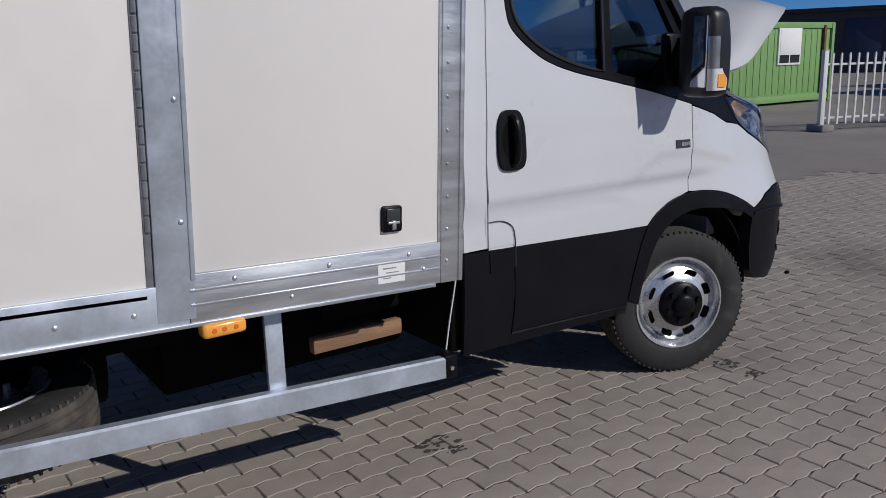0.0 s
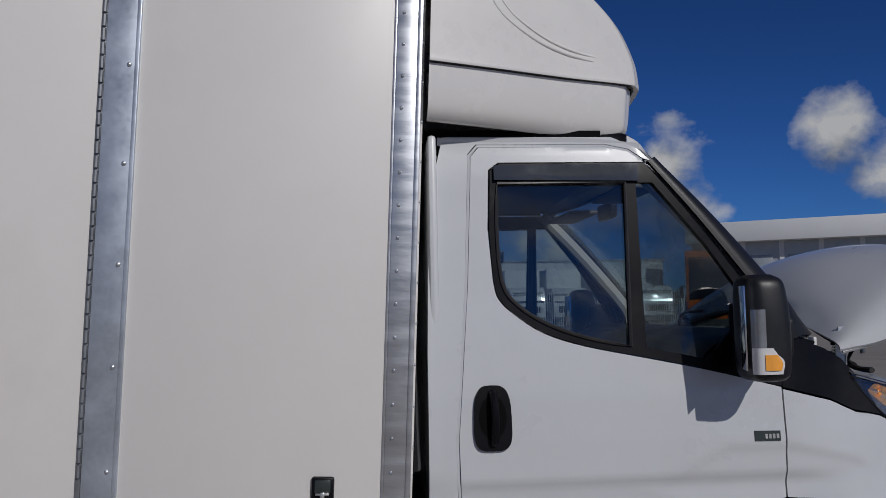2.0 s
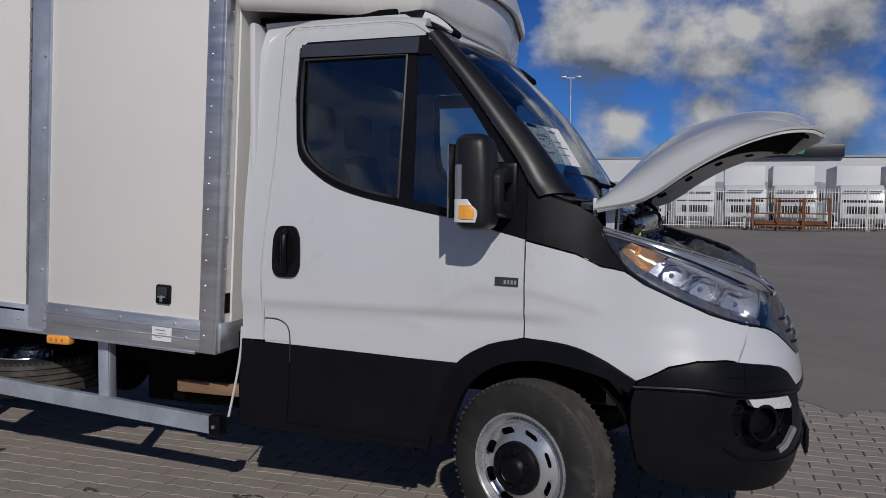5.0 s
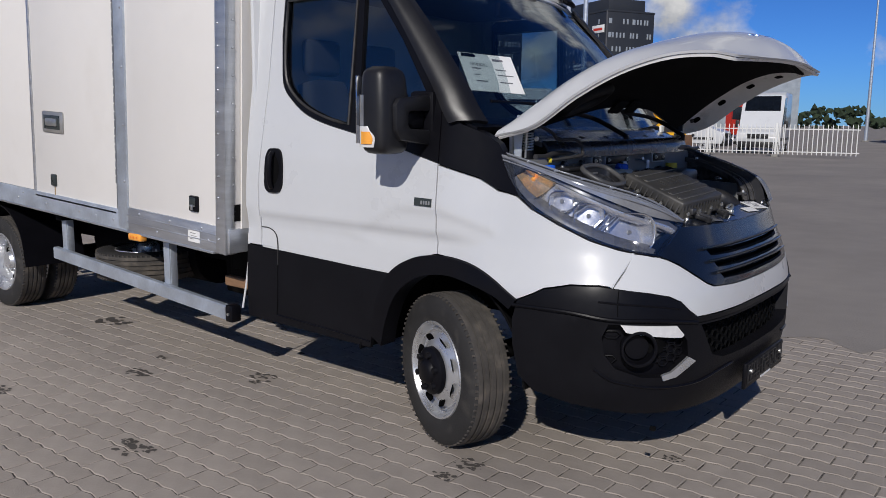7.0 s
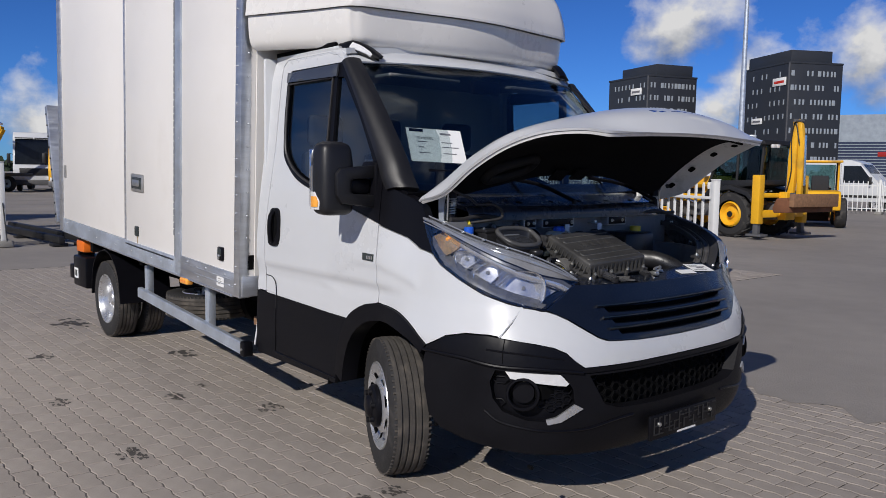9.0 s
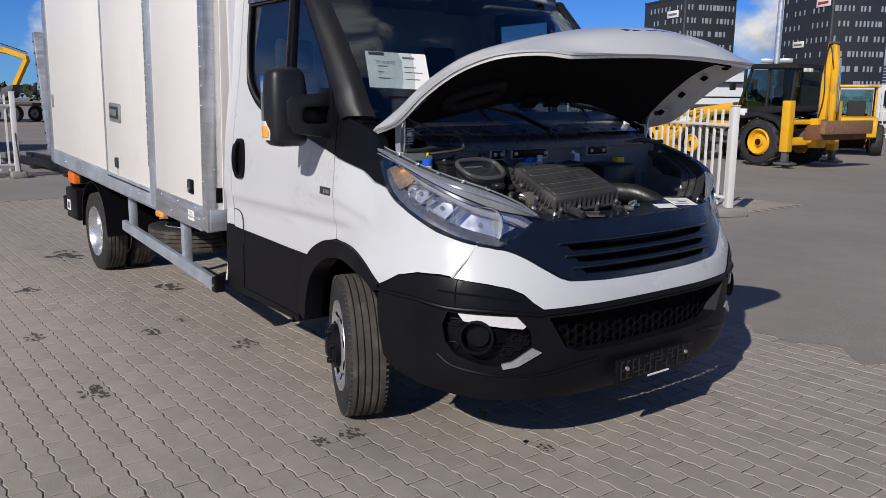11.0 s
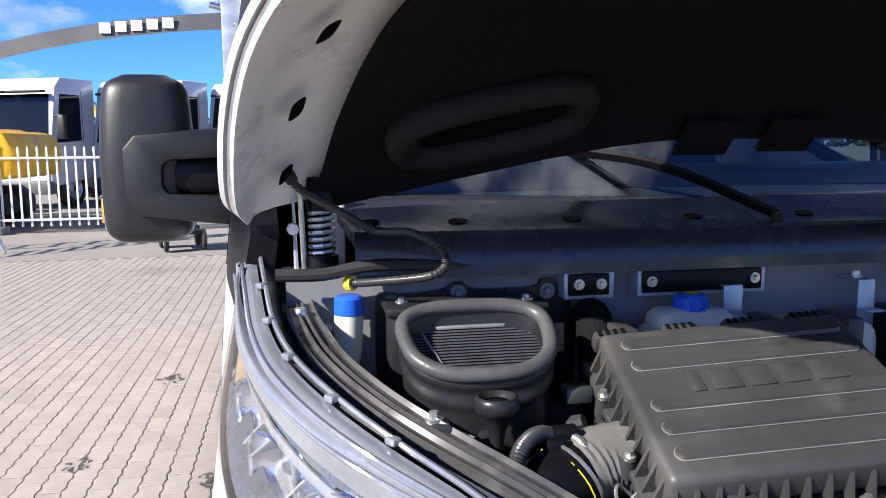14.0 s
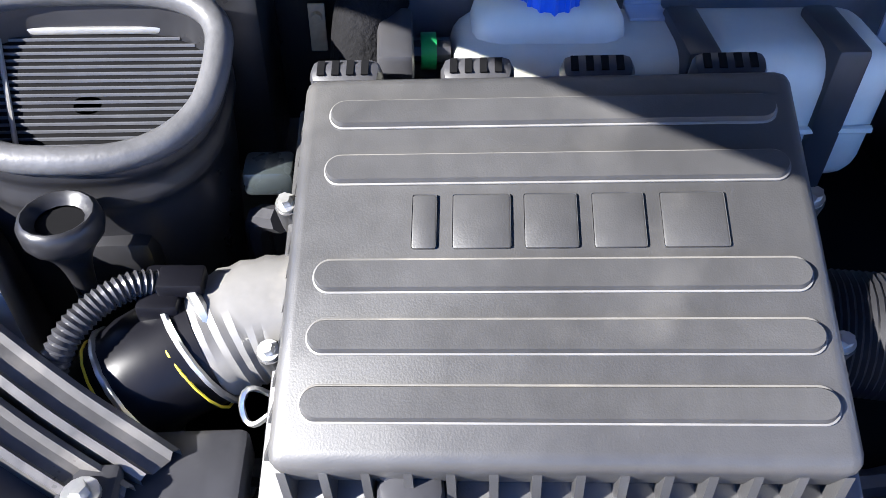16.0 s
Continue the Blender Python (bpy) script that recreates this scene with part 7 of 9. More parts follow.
# tail lift platform folded up behind
tl = part("tail_lift", B(-0.035, 0.035, -1.07, 1.07, 0, 1.22, 0.008, m=Matrix.Translation((-5.50, 0, 0.96)) @ Matrix.Rotation(radians(-14), 4, "Y")), M["alu"], truck, "aluminium tail lift platform folded up")
for i in range(10):
    part("lift_edge_bolt", C((-5.52 - i * 0.028, -1.070, 1.05 + i * 0.112), (-5.52 - i * 0.028, -1.078, 1.05 + i * 0.112), 0.010, 0.008, 8), M["satin"], tl)
# fittings on the side
lt = part("box_latch", B(-1.675, -1.600, -BY - 0.016, -BY + 0.01, 0.935, 1.022, 0.008), M["satin"], cargo, "small black lock on the side panel")
part("latch_plate", B(-1.664, -1.611, -BY - 0.020, -BY - 0.014, 0.972, 1.014, 0.004), M["badge"], lt)
part("latch_bar", B(-1.645, -1.630, -BY - 0.026, -BY - 0.016, 0.945, 0.975, 0.003), M["zinc"], lt)
part("latch_bar", B(-1.660, -1.615, -BY - 0.024, -BY - 0.016, 0.964, 0.972, 0.002), M["zinc"], lt)
dh = part("door_latch", B(-3.30, -3.03, -BY - 0.010, -BY + 0.01, 1.335, 1.475, 0.012), M["cast"], cargo, "recessed paddle latch on the side door")
part("latch_recess", B(-3.275, -3.055, -BY - 0.0115, -BY, 1.355, 1.455, 0.008), M["badge"], dh)
part("latch_paddle", B(-3.235, -3.09, -BY - 0.024, -BY - 0.008, 1.380, 1.430, 0.010), M["zinc"], dh)
kh = part("door_lock", B(-3.225, -3.165, -BY - 0.014, -BY + 0.01, 0.985, 1.065, 0.010), M["badge"], cargo, "small door lock with a streak below")
part("lock_streak", B(-3.20, -3.19, -BY + 0.001, -BY + 0.0035, 0.90, 0.985), M["tan"], kh)
st = part("rail_sticker", B(-1.70, -1.595, -BY - 0.0085, -BY - 0.0065, 0.765, 0.835), M["paper"], cargo, "torn white sticker on the rail")
text_bars(st, Matrix.Translation((-1.65, -BY - 0.009, 0.80)) @ Matrix.Rotation(radians(90), 4, "X"), [(-0.03, 0.015, 0.05, 0.004), (-0.02, 0.0, 0.05, 0.003), (-0.03, -0.018, 0.03, 0.003)], M["cast"])
mkr = part("side_marker", B(-2.30, -2.165, -BY - 0.022, -BY + 0.03, 0.712, 0.758, 0.014, seg=3), M["amber"], truck, "amber side marker lamp")
for x in (-2.265, -2.235, -2.20):
    part("marker_dot", C((x, -BY - 0.022, 0.735), (x, -BY - 0.0235, 0.735), 0.008, 0.007, 10), M["orange"], mkr)
small_plate = part("small_plate", B(-5.20, -5.13, -BY - 0.004, -BY, 1.42, 1.54), M["cast"], cargo)
for o, x, z in ((lt, -1.636, 0.975), (dh, -3.165, 1.405), (kh, -3.195, 1.025), (st, -1.645, 0.80), (small_plate, -5.165, 1.48)):
    keep_place(o, x, z)
cargo.matrix_basis = BOX_TURN

# ---- roof fairing over the cab ----


def fair_row(z, corner, lead, wide, drop=0.0, soft=0.06):
    """One level line round the fairing: back edge at the box, tapering side, rounded corner at x = corner, and a front that bulges by lead."""
    xb = box_front(z) + 0.004
    w = wide - (corner - xb) * 0.275
    half = [(xb, wide), (xb + (corner - soft - xb) * 0.33, wide - (wide - w) * 0.30), (xb + (corner - soft - xb) * 0.70, wide - (wide - w) * 0.66), (corner - soft, w + soft * 0.42), (corner - soft * 0.22, w - soft * 0.25), (corner + lead * 0.16, w - soft * 1.5), (corner + lead * 0.55, w * 0.55), (corner + lead * 0.9, w * 0.24)]
    line = [Vector((x, -y, z - drop * max(0.0, min(1.0, (x - xb) / (corner - xb))))) for x, y in half]
    mid = Vector((corner + lead, 0, line[-1].z))
    return line + [mid] + [Vector((p.x, -p.y, p.z)) for p in line[::-1]]


# lower shell, tucked in towards the cab roof, under the overhanging lip of the upper one
rows = [fair_row(2.232, -0.575, 0.10, 0.985, 0.030), fair_row(2.238, -0.515, 0.10, 1.005, 0.035), fair_row(2.262, -0.478, 0.10, 1.028, 0.030), fair_row(2.30, -0.470, 0.11, 1.040, 0.028), fair_row(2.36, -0.466, 0.12, 1.047, 0.026), fair_row(2.425, -0.460, 0.12, 1.050, 0.026)]
fairing = part("roof_fairing", loft(bmesh.new(), rows, 4, 4), M["fairing"], truck, "white moulded roof fairing")
UPPER = [(2.436, -0.452, 0.105, 1.052), (2.428, -0.432, 0.120, 1.066), (2.437, -0.428, 0.120, 1.068), (2.455, -0.428, 0.118, 1.066), (2.54, -0.442, 0.115, 1.060), (2.66, -0.512, 0.110, 1.054), (2.79, -0.650, 0.100, 1.048), (2.93, -0.870, 0.085, 1.042), (3.035, -1.080, 0.055, 1.036), (3.085, -1.190, 0.030, 1.030), (3.105, -1.226, 0.003, 1.02)]
rows = [fair_row(z, c, l, w, 0.028 if z < 2.6 else 0.012) for z, c, l, w in UPPER]
rows.append([Vector((box_front(3.108) + 0.004, p.y, 3.108)) for p in rows[-1]])
part("fairing_top", loft(bmesh.new(), rows, 4, 4), M["fairing"], fairing, "upper shell with an overhanging lip")
# dark tube under the lip draws its shadow line as colour
part("fairing_shadow_gap", T([tuple(p) for p in fair_row(2.431, -0.452, 0.12, 1.054, 0.027)], 0.004, 6, sub=4), M["seal"], fairing)
# the pressed sweep on each flank
SWEEP = [(-1.205, 3.052), (-1.150, 2.92), (-1.091, 2.798), (-1.030, 2.70), (-0.970, 2.620), (-0.853, 2.545), (-0.740, 2.505), (-0.627, 2.485)]


def fair_y(x, z):
    rows_ = [(q[0], q[3]) for q in UPPER[2:]]
    w = tab(z, rows_)
    return w - (x - box_front(z) - 0.004) * 0.275


for g in (-1, 1):
    for dx, r in ((0.0, 0.010), (0.030, 0.006)):
        part("fairing_crease", T([(x + dx, g * (fair_y(x + dx, z) - r * 0.55), z + dx * 0.4) for x, z in SWEEP], r, 10, flat=0.8), M["fairing"], fairing)
part("fairing_under", B(-1.26, -0.60, -0.86, 0.86, 2.200, 2.226), M["under"], fairing)
# clearance lamps on rubber feet at the roof's front corners
for g in (-1, 1):
    foot = part("marker_foot", loft(bmesh.new(), [[(-0.60, g * 0.850, 2.190), (-0.50, g * 0.838, 2.182), (-0.42, g * 0.800, 2.150), (-0.345, g * 0.745, 2.118)], [(-0.59, g * 0.830, 2.222), (-0.50, g * 0.815, 2.226), (-0.43, g * 0.780, 2.196), (-0.352, g * 0.735, 2.136)], [(-0.58, g * 0.780, 2.220), (-0.50, g * 0.765, 2.222), (-0.44, g * 0.730, 2.195), (-0.365, g * 0.700, 2.140)]], 4, 4, thick=0.02), M["satin"], fairing, "black rubber foot of the clearance lamp")
    part("clearance_lens", loft(bmesh.new(), [[(-0.490, g * 0.839, 2.188), (-0.43, g * 0.812, 2.164), (-0.375, g * 0.775, 2.135)], [(-0.485, g * 0.822, 2.216), (-0.43, g * 0.796, 2.192), (-0.380, g * 0.760, 2.150)]], 4, 4, thick=0.012), M["reflector"], foot, "clear clearance lamp lens")
part("gap_sheet", B(-1.336, -1.326, -0.98, 0.98, 0.86, 3.10), M["panel"], cargo)

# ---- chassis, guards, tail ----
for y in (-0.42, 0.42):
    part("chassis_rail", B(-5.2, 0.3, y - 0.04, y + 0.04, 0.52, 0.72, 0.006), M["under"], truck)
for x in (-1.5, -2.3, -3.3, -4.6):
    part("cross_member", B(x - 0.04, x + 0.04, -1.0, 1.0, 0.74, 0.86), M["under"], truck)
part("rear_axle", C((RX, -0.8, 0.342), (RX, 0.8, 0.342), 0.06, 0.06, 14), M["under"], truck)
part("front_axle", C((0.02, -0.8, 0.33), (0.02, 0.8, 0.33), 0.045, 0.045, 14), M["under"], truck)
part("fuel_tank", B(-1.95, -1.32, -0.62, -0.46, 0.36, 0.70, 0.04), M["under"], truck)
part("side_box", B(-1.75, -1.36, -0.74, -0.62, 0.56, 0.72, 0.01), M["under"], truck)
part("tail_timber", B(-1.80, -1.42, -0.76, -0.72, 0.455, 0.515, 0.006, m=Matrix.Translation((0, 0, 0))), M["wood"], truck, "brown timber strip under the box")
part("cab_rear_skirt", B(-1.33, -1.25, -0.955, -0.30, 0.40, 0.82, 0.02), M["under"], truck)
part("skirt_seal", T([(-1.290, -0.975, 0.84), (-1.300, -0.968, 0.74), (-1.318, -0.965, 0.64), (-1.342, -0.965, 0.53), (-1.366, -0.97, 0.42)], 0.0055, 8, flat=0.6), M["farwhite"], truck)
gd = [(-3.42, -0.975, 0.500), (-1.42, -1.03, 0.392)]
for g in (-1, 1):
    mk = (lambda b: b) if g < 0 else mirror_y
    bm = bmesh.new()
    a, b = Vector(gd[0]), Vector(gd[1])
    rows = [[p + Vector((0, dy, dz)) for dy, dz in ((-0.015, -0.035), (-0.015, 0.035), (-0.008, 0.042), (0.022, 0.042), (0.022, 0.030), (0.022, -0.035))] for p in (a, (a + b) / 2, b)]
    bm = loft(bm, rows, 3, 1, True)
    guard = part("side_guard", mk(bm), M["galv"], truck, "galvanised side underrun guard")
    for x in (-2.045, -3.32):
        t = (x - a.x) / (b.x - a.x); p = a + (b - a) * t
        part("guard_post", mk(B(x - 0.030, x + 0.030, p.y + 0.022, p.y + 0.040, p.z - 0.02, sill(x) + 0.01, 0.004, m=None)), M["galv"], guard)
        part("guard_post_flange", mk(B(x + 0.026, x + 0.032, p.y + 0.030, p.y + 0.075, p.z - 0.02, sill(x) + 0.01, 0.002)), M["galv"], guard)
    part("guard_end", mk(B(-1.425, -1.365, -1.045, -0.98, 0.345, 0.440, 0.010)), M["satin"], guard, "black guard end cap")
    part("end_bolt", mk(C((-1.395, -1.045, 0.39), (-1.395, -1.052, 0.39), 0.009, 0.008, 8)), M["zinc"], guard)
    # mudguard over the twin wheels
    part("mudguard", mk(loft(bmesh.new(), [[(RX + 0.40 * math.cos(t), y, 0.38 + 0.40 * math.sin(t)) for t in [radians(d) for d in (-5, 30, 60, 90, 120, 150, 185)]] for y in (-1.0, -0.78, -0.55)], 2, 4, thick=0.008)), M["satin"], truck, "black mudguard")
    tb = part("tail_box", mk(B(-5.22, -4.82, -1.00, -0.72, 0.36, 0.66, 0.02)), M["satin"], truck, "black control box at the tail")
    part("tail_label", mk(B(-5.17, -5.05, -1.003, -0.999, 0.44, 0.54)), M["paper"], tb)
    part("tail_label_mark", mk(B(-5.14, -5.08, -1.0045, -1.0025, 0.46, 0.52)), M["badge"], tb)
    ol = part("tail_orange", mk(B(-5.14, -4.90, -0.99, -0.80, 0.70, 0.82, 0.02)), M["orange"], truck, "orange tail lift lamp housing")
    part("tail_bracket", mk(B(-5.24, -5.18, -0.95, -0.80, 0.62, 0.90, 0.008)), M["satin"], ol)
part("rear_bumper", B(-5.34, -5.22, -1.0, 1.0, 0.42, 0.56, 0.01), M["satin"], truck)
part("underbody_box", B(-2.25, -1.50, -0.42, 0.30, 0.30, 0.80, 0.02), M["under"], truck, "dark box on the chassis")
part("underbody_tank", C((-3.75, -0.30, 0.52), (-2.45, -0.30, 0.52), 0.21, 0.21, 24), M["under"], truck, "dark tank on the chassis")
part("tow_eye", C((0.98, -0.9, 0.30), (1.0, -0.9, 0.30), 0.01, 0.01, 6), M["under"], truck)

# ---- ground ----


def ground_mat():
    """Old asphalt and worn pavers far off: aggregate, seams of wear, stains."""
    m = mat("yard_surface", (0.265, 0.240, 0.217), 0.85, var=0.22, scale=0.35, bump=0.35, bscale=55, dirt=((0.12, 0.11, 0.10), 0.28, 0.62, 0.5))
    return m


bm = bmesh.new()
steps = [-900, -500, -280, -160, -100, -70] + [-60 + 2.5 * i for i in range(49)] + [70, 100, 160, 280, 500, 900]
net = [[bm.verts.new((x, y, -0.008)) for y in steps] for x in steps]
for i in range(len(steps) - 1):
    for k in range(len(steps) - 1):
        bm.faces.new((net[i][k], net[i + 1][k], net[i + 1][k + 1], net[i][k + 1]))
ground = obj_of("ground", bm, ground_mat(), None, "", False)
tagged(ground, "grey worn yard surface of asphalt and pavers", "ground", "", "structure")

PAVE = mat("paver_single", (0.335, 0.294, 0.258), 0.82, var=0.20, scale=9, bump=0.30, bscale=130, objr=0.32, dirt=((0.10, 0.085, 0.075), 1.3, 0.60, 0.5))
PAVE_J = mat("paver_joined", (0.342, 0.30, 0.263), 0.82, var=0.20, scale=9, bump=0.30, bscale=130, isl=0.32, dirt=((0.09, 0.078, 0.068), 0.55, 0.57, 0.5))
JOINT = mat("joint_sand", (0.215, 0.190, 0.166), 0.95, var=0.3, scale=12, bump=0.3, bscale=200, dirt=((0.035, 0.031, 0.027), 26, 0.44, 0.92))
PW, PD = 0.212, 0.108     # length along x, width along y of one interlocking paver


def paver_outline(gap):
    w, d, a = PW / 2, PD / 2, 0.0056
    pts = [(-d - a, -w), (-d + a, -w / 2), (-d - a, 0), (-d + a, w / 2), (-d - a, w), (d - a, w), (d + a, w / 2), (d - a, 0), (d + a, -w / 2), (d - a, -w)]
    return [(y * (1 - gap * 1.05 / PW), x * (1 - gap * 0.9 / PD)) for x, y in reversed(pts)]


def paver_mesh_data():
    o, i = paver_outline(0.0068), paver_outline(0.013)
    n = len(o)
    vs = [(x, y, -0.010) for x, y in o] + [(x, y, -0.003) for x, y in o] + [(x, y, 0.0) for x, y in i]
    fs = [tuple(range(2 * n, 3 * n))]
    for k in range(n):
        j = (k + 1) % n
        fs += [(k, j, n + j, n + k), (n + k, n + j, 2 * n + j, 2 * n + k)]
    return vs, fs


pavement = tagged(new("pavement"), "grey-brown interlocking concrete pavers with stains", "pavement", "", "structure")
bm = cube(B(-10.0, 7.0, -8.049, 2.3, -0.007, -0.0038), -10.0, -3.0, 2.3, 8.9, -0.007, -0.0038)
part("joint_bed", bm, JOINT, pavement)
vs0, fs0 = paver_mesh_data()
rng = random.Random(11)
single = bpy.data.meshes.new("paver")
single.from_pydata(vs0, [], fs0)
single.materials.append(PAVE)
jv, jf = [], []
made = 0
nx, ny = int(17 / PD), int(17 / PW)
for ix in range(nx):
    for iy in range(ny):
        y = -8.049 + PD * (ix + 0.5)
        x = -10.0 + PW * (iy + 0.5 + (0.5 if ix % 2 else 0))
        if x > 6.9 or (x > -3.05 and y > 2.25):
            continue
        dz, tx, ty = rng.uniform(-0.0012, 0.0012), rng.uniform(-0.006, 0.006), rng.uniform(-0.006, 0.006)
        near = -2.35 < x < -0.35 and -2.55 < y < -1.15 and made < 300
        if near:
            ob = new("paver", single)
            ob.matrix_basis = Matrix.Translation((x, y, dz)) @ Euler((tx, ty, 0)).to_matrix().to_4x4()
            ob.parent = pavement
            made += 1
        else:
            o = len(jv)
            jv += [(x + a, y + b, c + dz + b * tx - a * ty) for a, b, c in vs0]
            jf += [tuple(o + k for k in f) for f in fs0]
me = bpy.data.meshes.new("pavers_beyond")
me.from_pydata(jv, [], jf)
me.materials.append(PAVE_J)
rest = new("pavers_beyond", me)
rest.parent = pavement
tagged(rest, "grey-brown interlocking pavers further off", "", "", "stuff")
# sand and old asphalt lying over the edge of the pavers
drift = [(-3.1 + 0.13 * i, 2.02 + 0.11 * math.sin(i * 1.7) + 0.07 * math.sin(i * 4.1 + 1) + rng.uniform(-0.07, 0.07)) for i in range(79)]
bm = bmesh.new()
low_edge = [bm.verts.new((x, y, 0.0022)) for x, y in drift]
far_edge = [bm.verts.new((x, 2.6, 0.0022)) for x, y in drift]
end_edge = [bm.verts.new((x, 9.4, -0.006)) for x, y in drift]
for i in range(len(drift) - 1):
    bm.faces.new((low_edge[i], low_edge[i + 1], far_edge[i + 1], far_edge[i]))
    bm.faces.new((far_edge[i], far_edge[i + 1], end_edge[i + 1], end_edge[i]))
part("sand_drift", bm, ground.data.materials[0], pavement, "sand and worn asphalt over the paver edge")
# oil spots and crumbs on the pavers
STAINS = [(0.24, -1.22, 0.06), (0.9, -0.45, 0.05), (-1.31, -0.95, 0.05), (-1.08, -1.86, 0.07), (-2.2, -2.6, 0.09), (-3.16, -0.71, 0.17), (-5.07, -1.08, 0.32), (-1.0, -1.87, 0.12), (-1.96, -1.26, 0.1), (-3.7, -1.68, 0.14), (-1.34, -0.86, 0.1), (0.26, -1.06, 0.09), (-2.11, -1.01, 0.05), (-2.25, -1.91, 0.1)]
SPOT = mat("oil_stain", (0.075, 0.066, 0.058), 0.8, var=0.3, scale=12)
for x, y, r in STAINS:
    bm = bmesh.new()
    for k in range(26):
        a, q = rng.uniform(0, 6.28), r * rng.random() ** 0.7
        rr = rng.uniform(0.05, 0.20) * r
        c = Vector((x + q * math.cos(a), y + q * math.sin(a) * 0.6, 0.0013 + 0.00008 * k))
        bm.faces.new([bm.verts.new(c + Vector((rr * (1 + rng.uniform(-0.4, 0.4)) * math.cos(t), rr * 0.7 * (1 + rng.uniform(-0.4, 0.4)) * math.sin(t), 0))) for t in [i * math.pi / 6 for i in range(12)]])
    part("oil_spot", bm, SPOT, pavement)

# ---- the yard round the truck ----


def spot(x, y, deg=0.0, z=0.0):
    return Matrix.Translation((x, y, z)) @ Matrix.Rotation(radians(deg), 4, "Z")


def prism(outline, y0, y1, bevel=0.0):
    """A solid with a side outline in x and z and a width along y."""
    bm = bmesh.new()
    a = [bm.verts.new((x, y0, z)) for x, z in outline]
    b = [bm.verts.new((x, y1, z)) for x, z in outline]
    n = len(a)
    bm.faces.new(a)
    bm.faces.new(b[::-1])
    for i in range(n):
        bm.faces.new((a[i], b[i], b[(i + 1) % n], a[(i + 1) % n]))
    if bevel:
        bmesh.ops.bevel(bm, geom=list(bm.edges), offset=bevel, segments=2, affect="EDGES", profile=0.5)
    return bm


def yard_wheel(parent, x, y, r, w, rimmat, rim=0.55, lugs=0, label=""):
    """A wheel on the ground: tyre, rim, hub; with tractor lugs where wanted."""
    bm = lathe(bmesh.new(), [(r * 0.62, -w / 2), (r * 0.88, -w / 2 + 0.01), (r * 0.985, -w * 0.36), (r, -w * 0.15), (r, w * 0.15), (r * 0.985, w * 0.36), (r * 0.88, w / 2 - 0.01), (r * 0.62, w / 2)], 32)
    at = Matrix.Translation((x, y, r))
    bmesh.ops.transform(bm, matrix=at, verts=bm.verts)
    t = part("wheel", bm, M["rubber"], parent, label or "black rubber tyre on a painted rim")
    for i in range(lugs):
        for g in (-1, 1):
            m = at @ Matrix.Rotation(2 * math.pi * (i + (0.5 if g > 0 else 0)) / lugs, 4, "Y") @ Matrix.Translation((0, g * w * 0.24, r * 0.99)) @ Matrix.Rotation(radians(35 * g), 4, "Z")
            part("tyre_lug", B(-0.025, 0.025, -w * 0.27, w * 0.27, -0.02, 0.022, 0, m=m), M["rubber"], t)
    s = r * rim
    for g in (-1, 1):
        f = lathe(bmesh.new(), [(0.002, g * w * 0.42), (s * 0.3, g * w * 0.42), (s * 0.36, g * w * 0.24), (s * 0.75, g * w * 0.20), (s * 0.9, g * w * 0.36), (s, g * w * 0.49), (s * 1.12, g * w * 0.40)], 28)
        bmesh.ops.transform(f, matrix=at, verts=f.verts)
        part("rim", f, rimmat, t)
    part("hub", C((x, y - w * 0.47, r), (x, y + w * 0.47, r), s * 0.26, s * 0.26, 14), M["machblack"], t)
    return t


def palisade(length, h=1.55, pitch=0.145, foot=True, brace=False):
    """A white steel fence panel with pickets, two rails, an end post and a concrete foot."""
    e = thing("palisade_fence", "white painted steel palisade fence panel on concrete foot", "fence", "white yard fence")
    part("fence_post", B(-0.045, 0.045, -0.045, 0.045, 0.10, h + 0.05, 0.006), M["fence"], e)
    part("post_cap", B(-0.052, 0.052, -0.052, 0.052, h + 0.05, h + 0.065, 0.004), M["fence"], e)
    for z in (0.24, h - 0.20):
        part("fence_rail", B(0.045, length, -0.016, 0.016, z - 0.02, z + 0.02, 0.003), M["fence"], e)
    n = int(length / pitch)
    first = None
    for i in range(n):
        x = pitch * (i + 0.8)
        if first is None:
            first = part("picket", prism([(-0.017, 0.12), (0.017, 0.12), (0.017, h - 0.02), (0.0, h + 0.012), (-0.017, h - 0.02)], -0.013, 0.013), M["fence"], e)
            first.matrix_basis = Matrix.Translation((x, -0.03, 0))
        else:
            o = new("picket", first.data)
            o.parent, o.matrix_basis = e, Matrix.Translation((x, -0.03, 0))
    if foot:
        part("concrete_foot", B(-0.13, 0.13, -0.22, 0.22, 0, 0.12, 0.015), M["concrete"], e, "weathered concrete block foot")
        for s in ((-1, 1) if brace else ()):
            part("fence_brace", T([(0, s * 0.30, 0.12), (0, s * 0.03, 0.85)], 0.012, 8, sub=0), M["machblack"], e)
    return e


def fence_run(x0, y0, x1, y1, length=3.1, h=1.55, proto=None, pitch=0.145):
    d = math.hypot(x1 - x0, y1 - y0)
    a = math.degrees(math.atan2(y1 - y0, x1 - x0))
    k = max(1, round(d / length))
    p = proto or palisade(d / k, h, pitch)
    for i in range(k):
        m = spot(x0 + (x1 - x0) * i / k, y0 + (y1 - y0) * i / k, a)
        if i == 0 and proto is None:
            p.matrix_basis = m
        else:
            copy_thing(p, m)
    return p


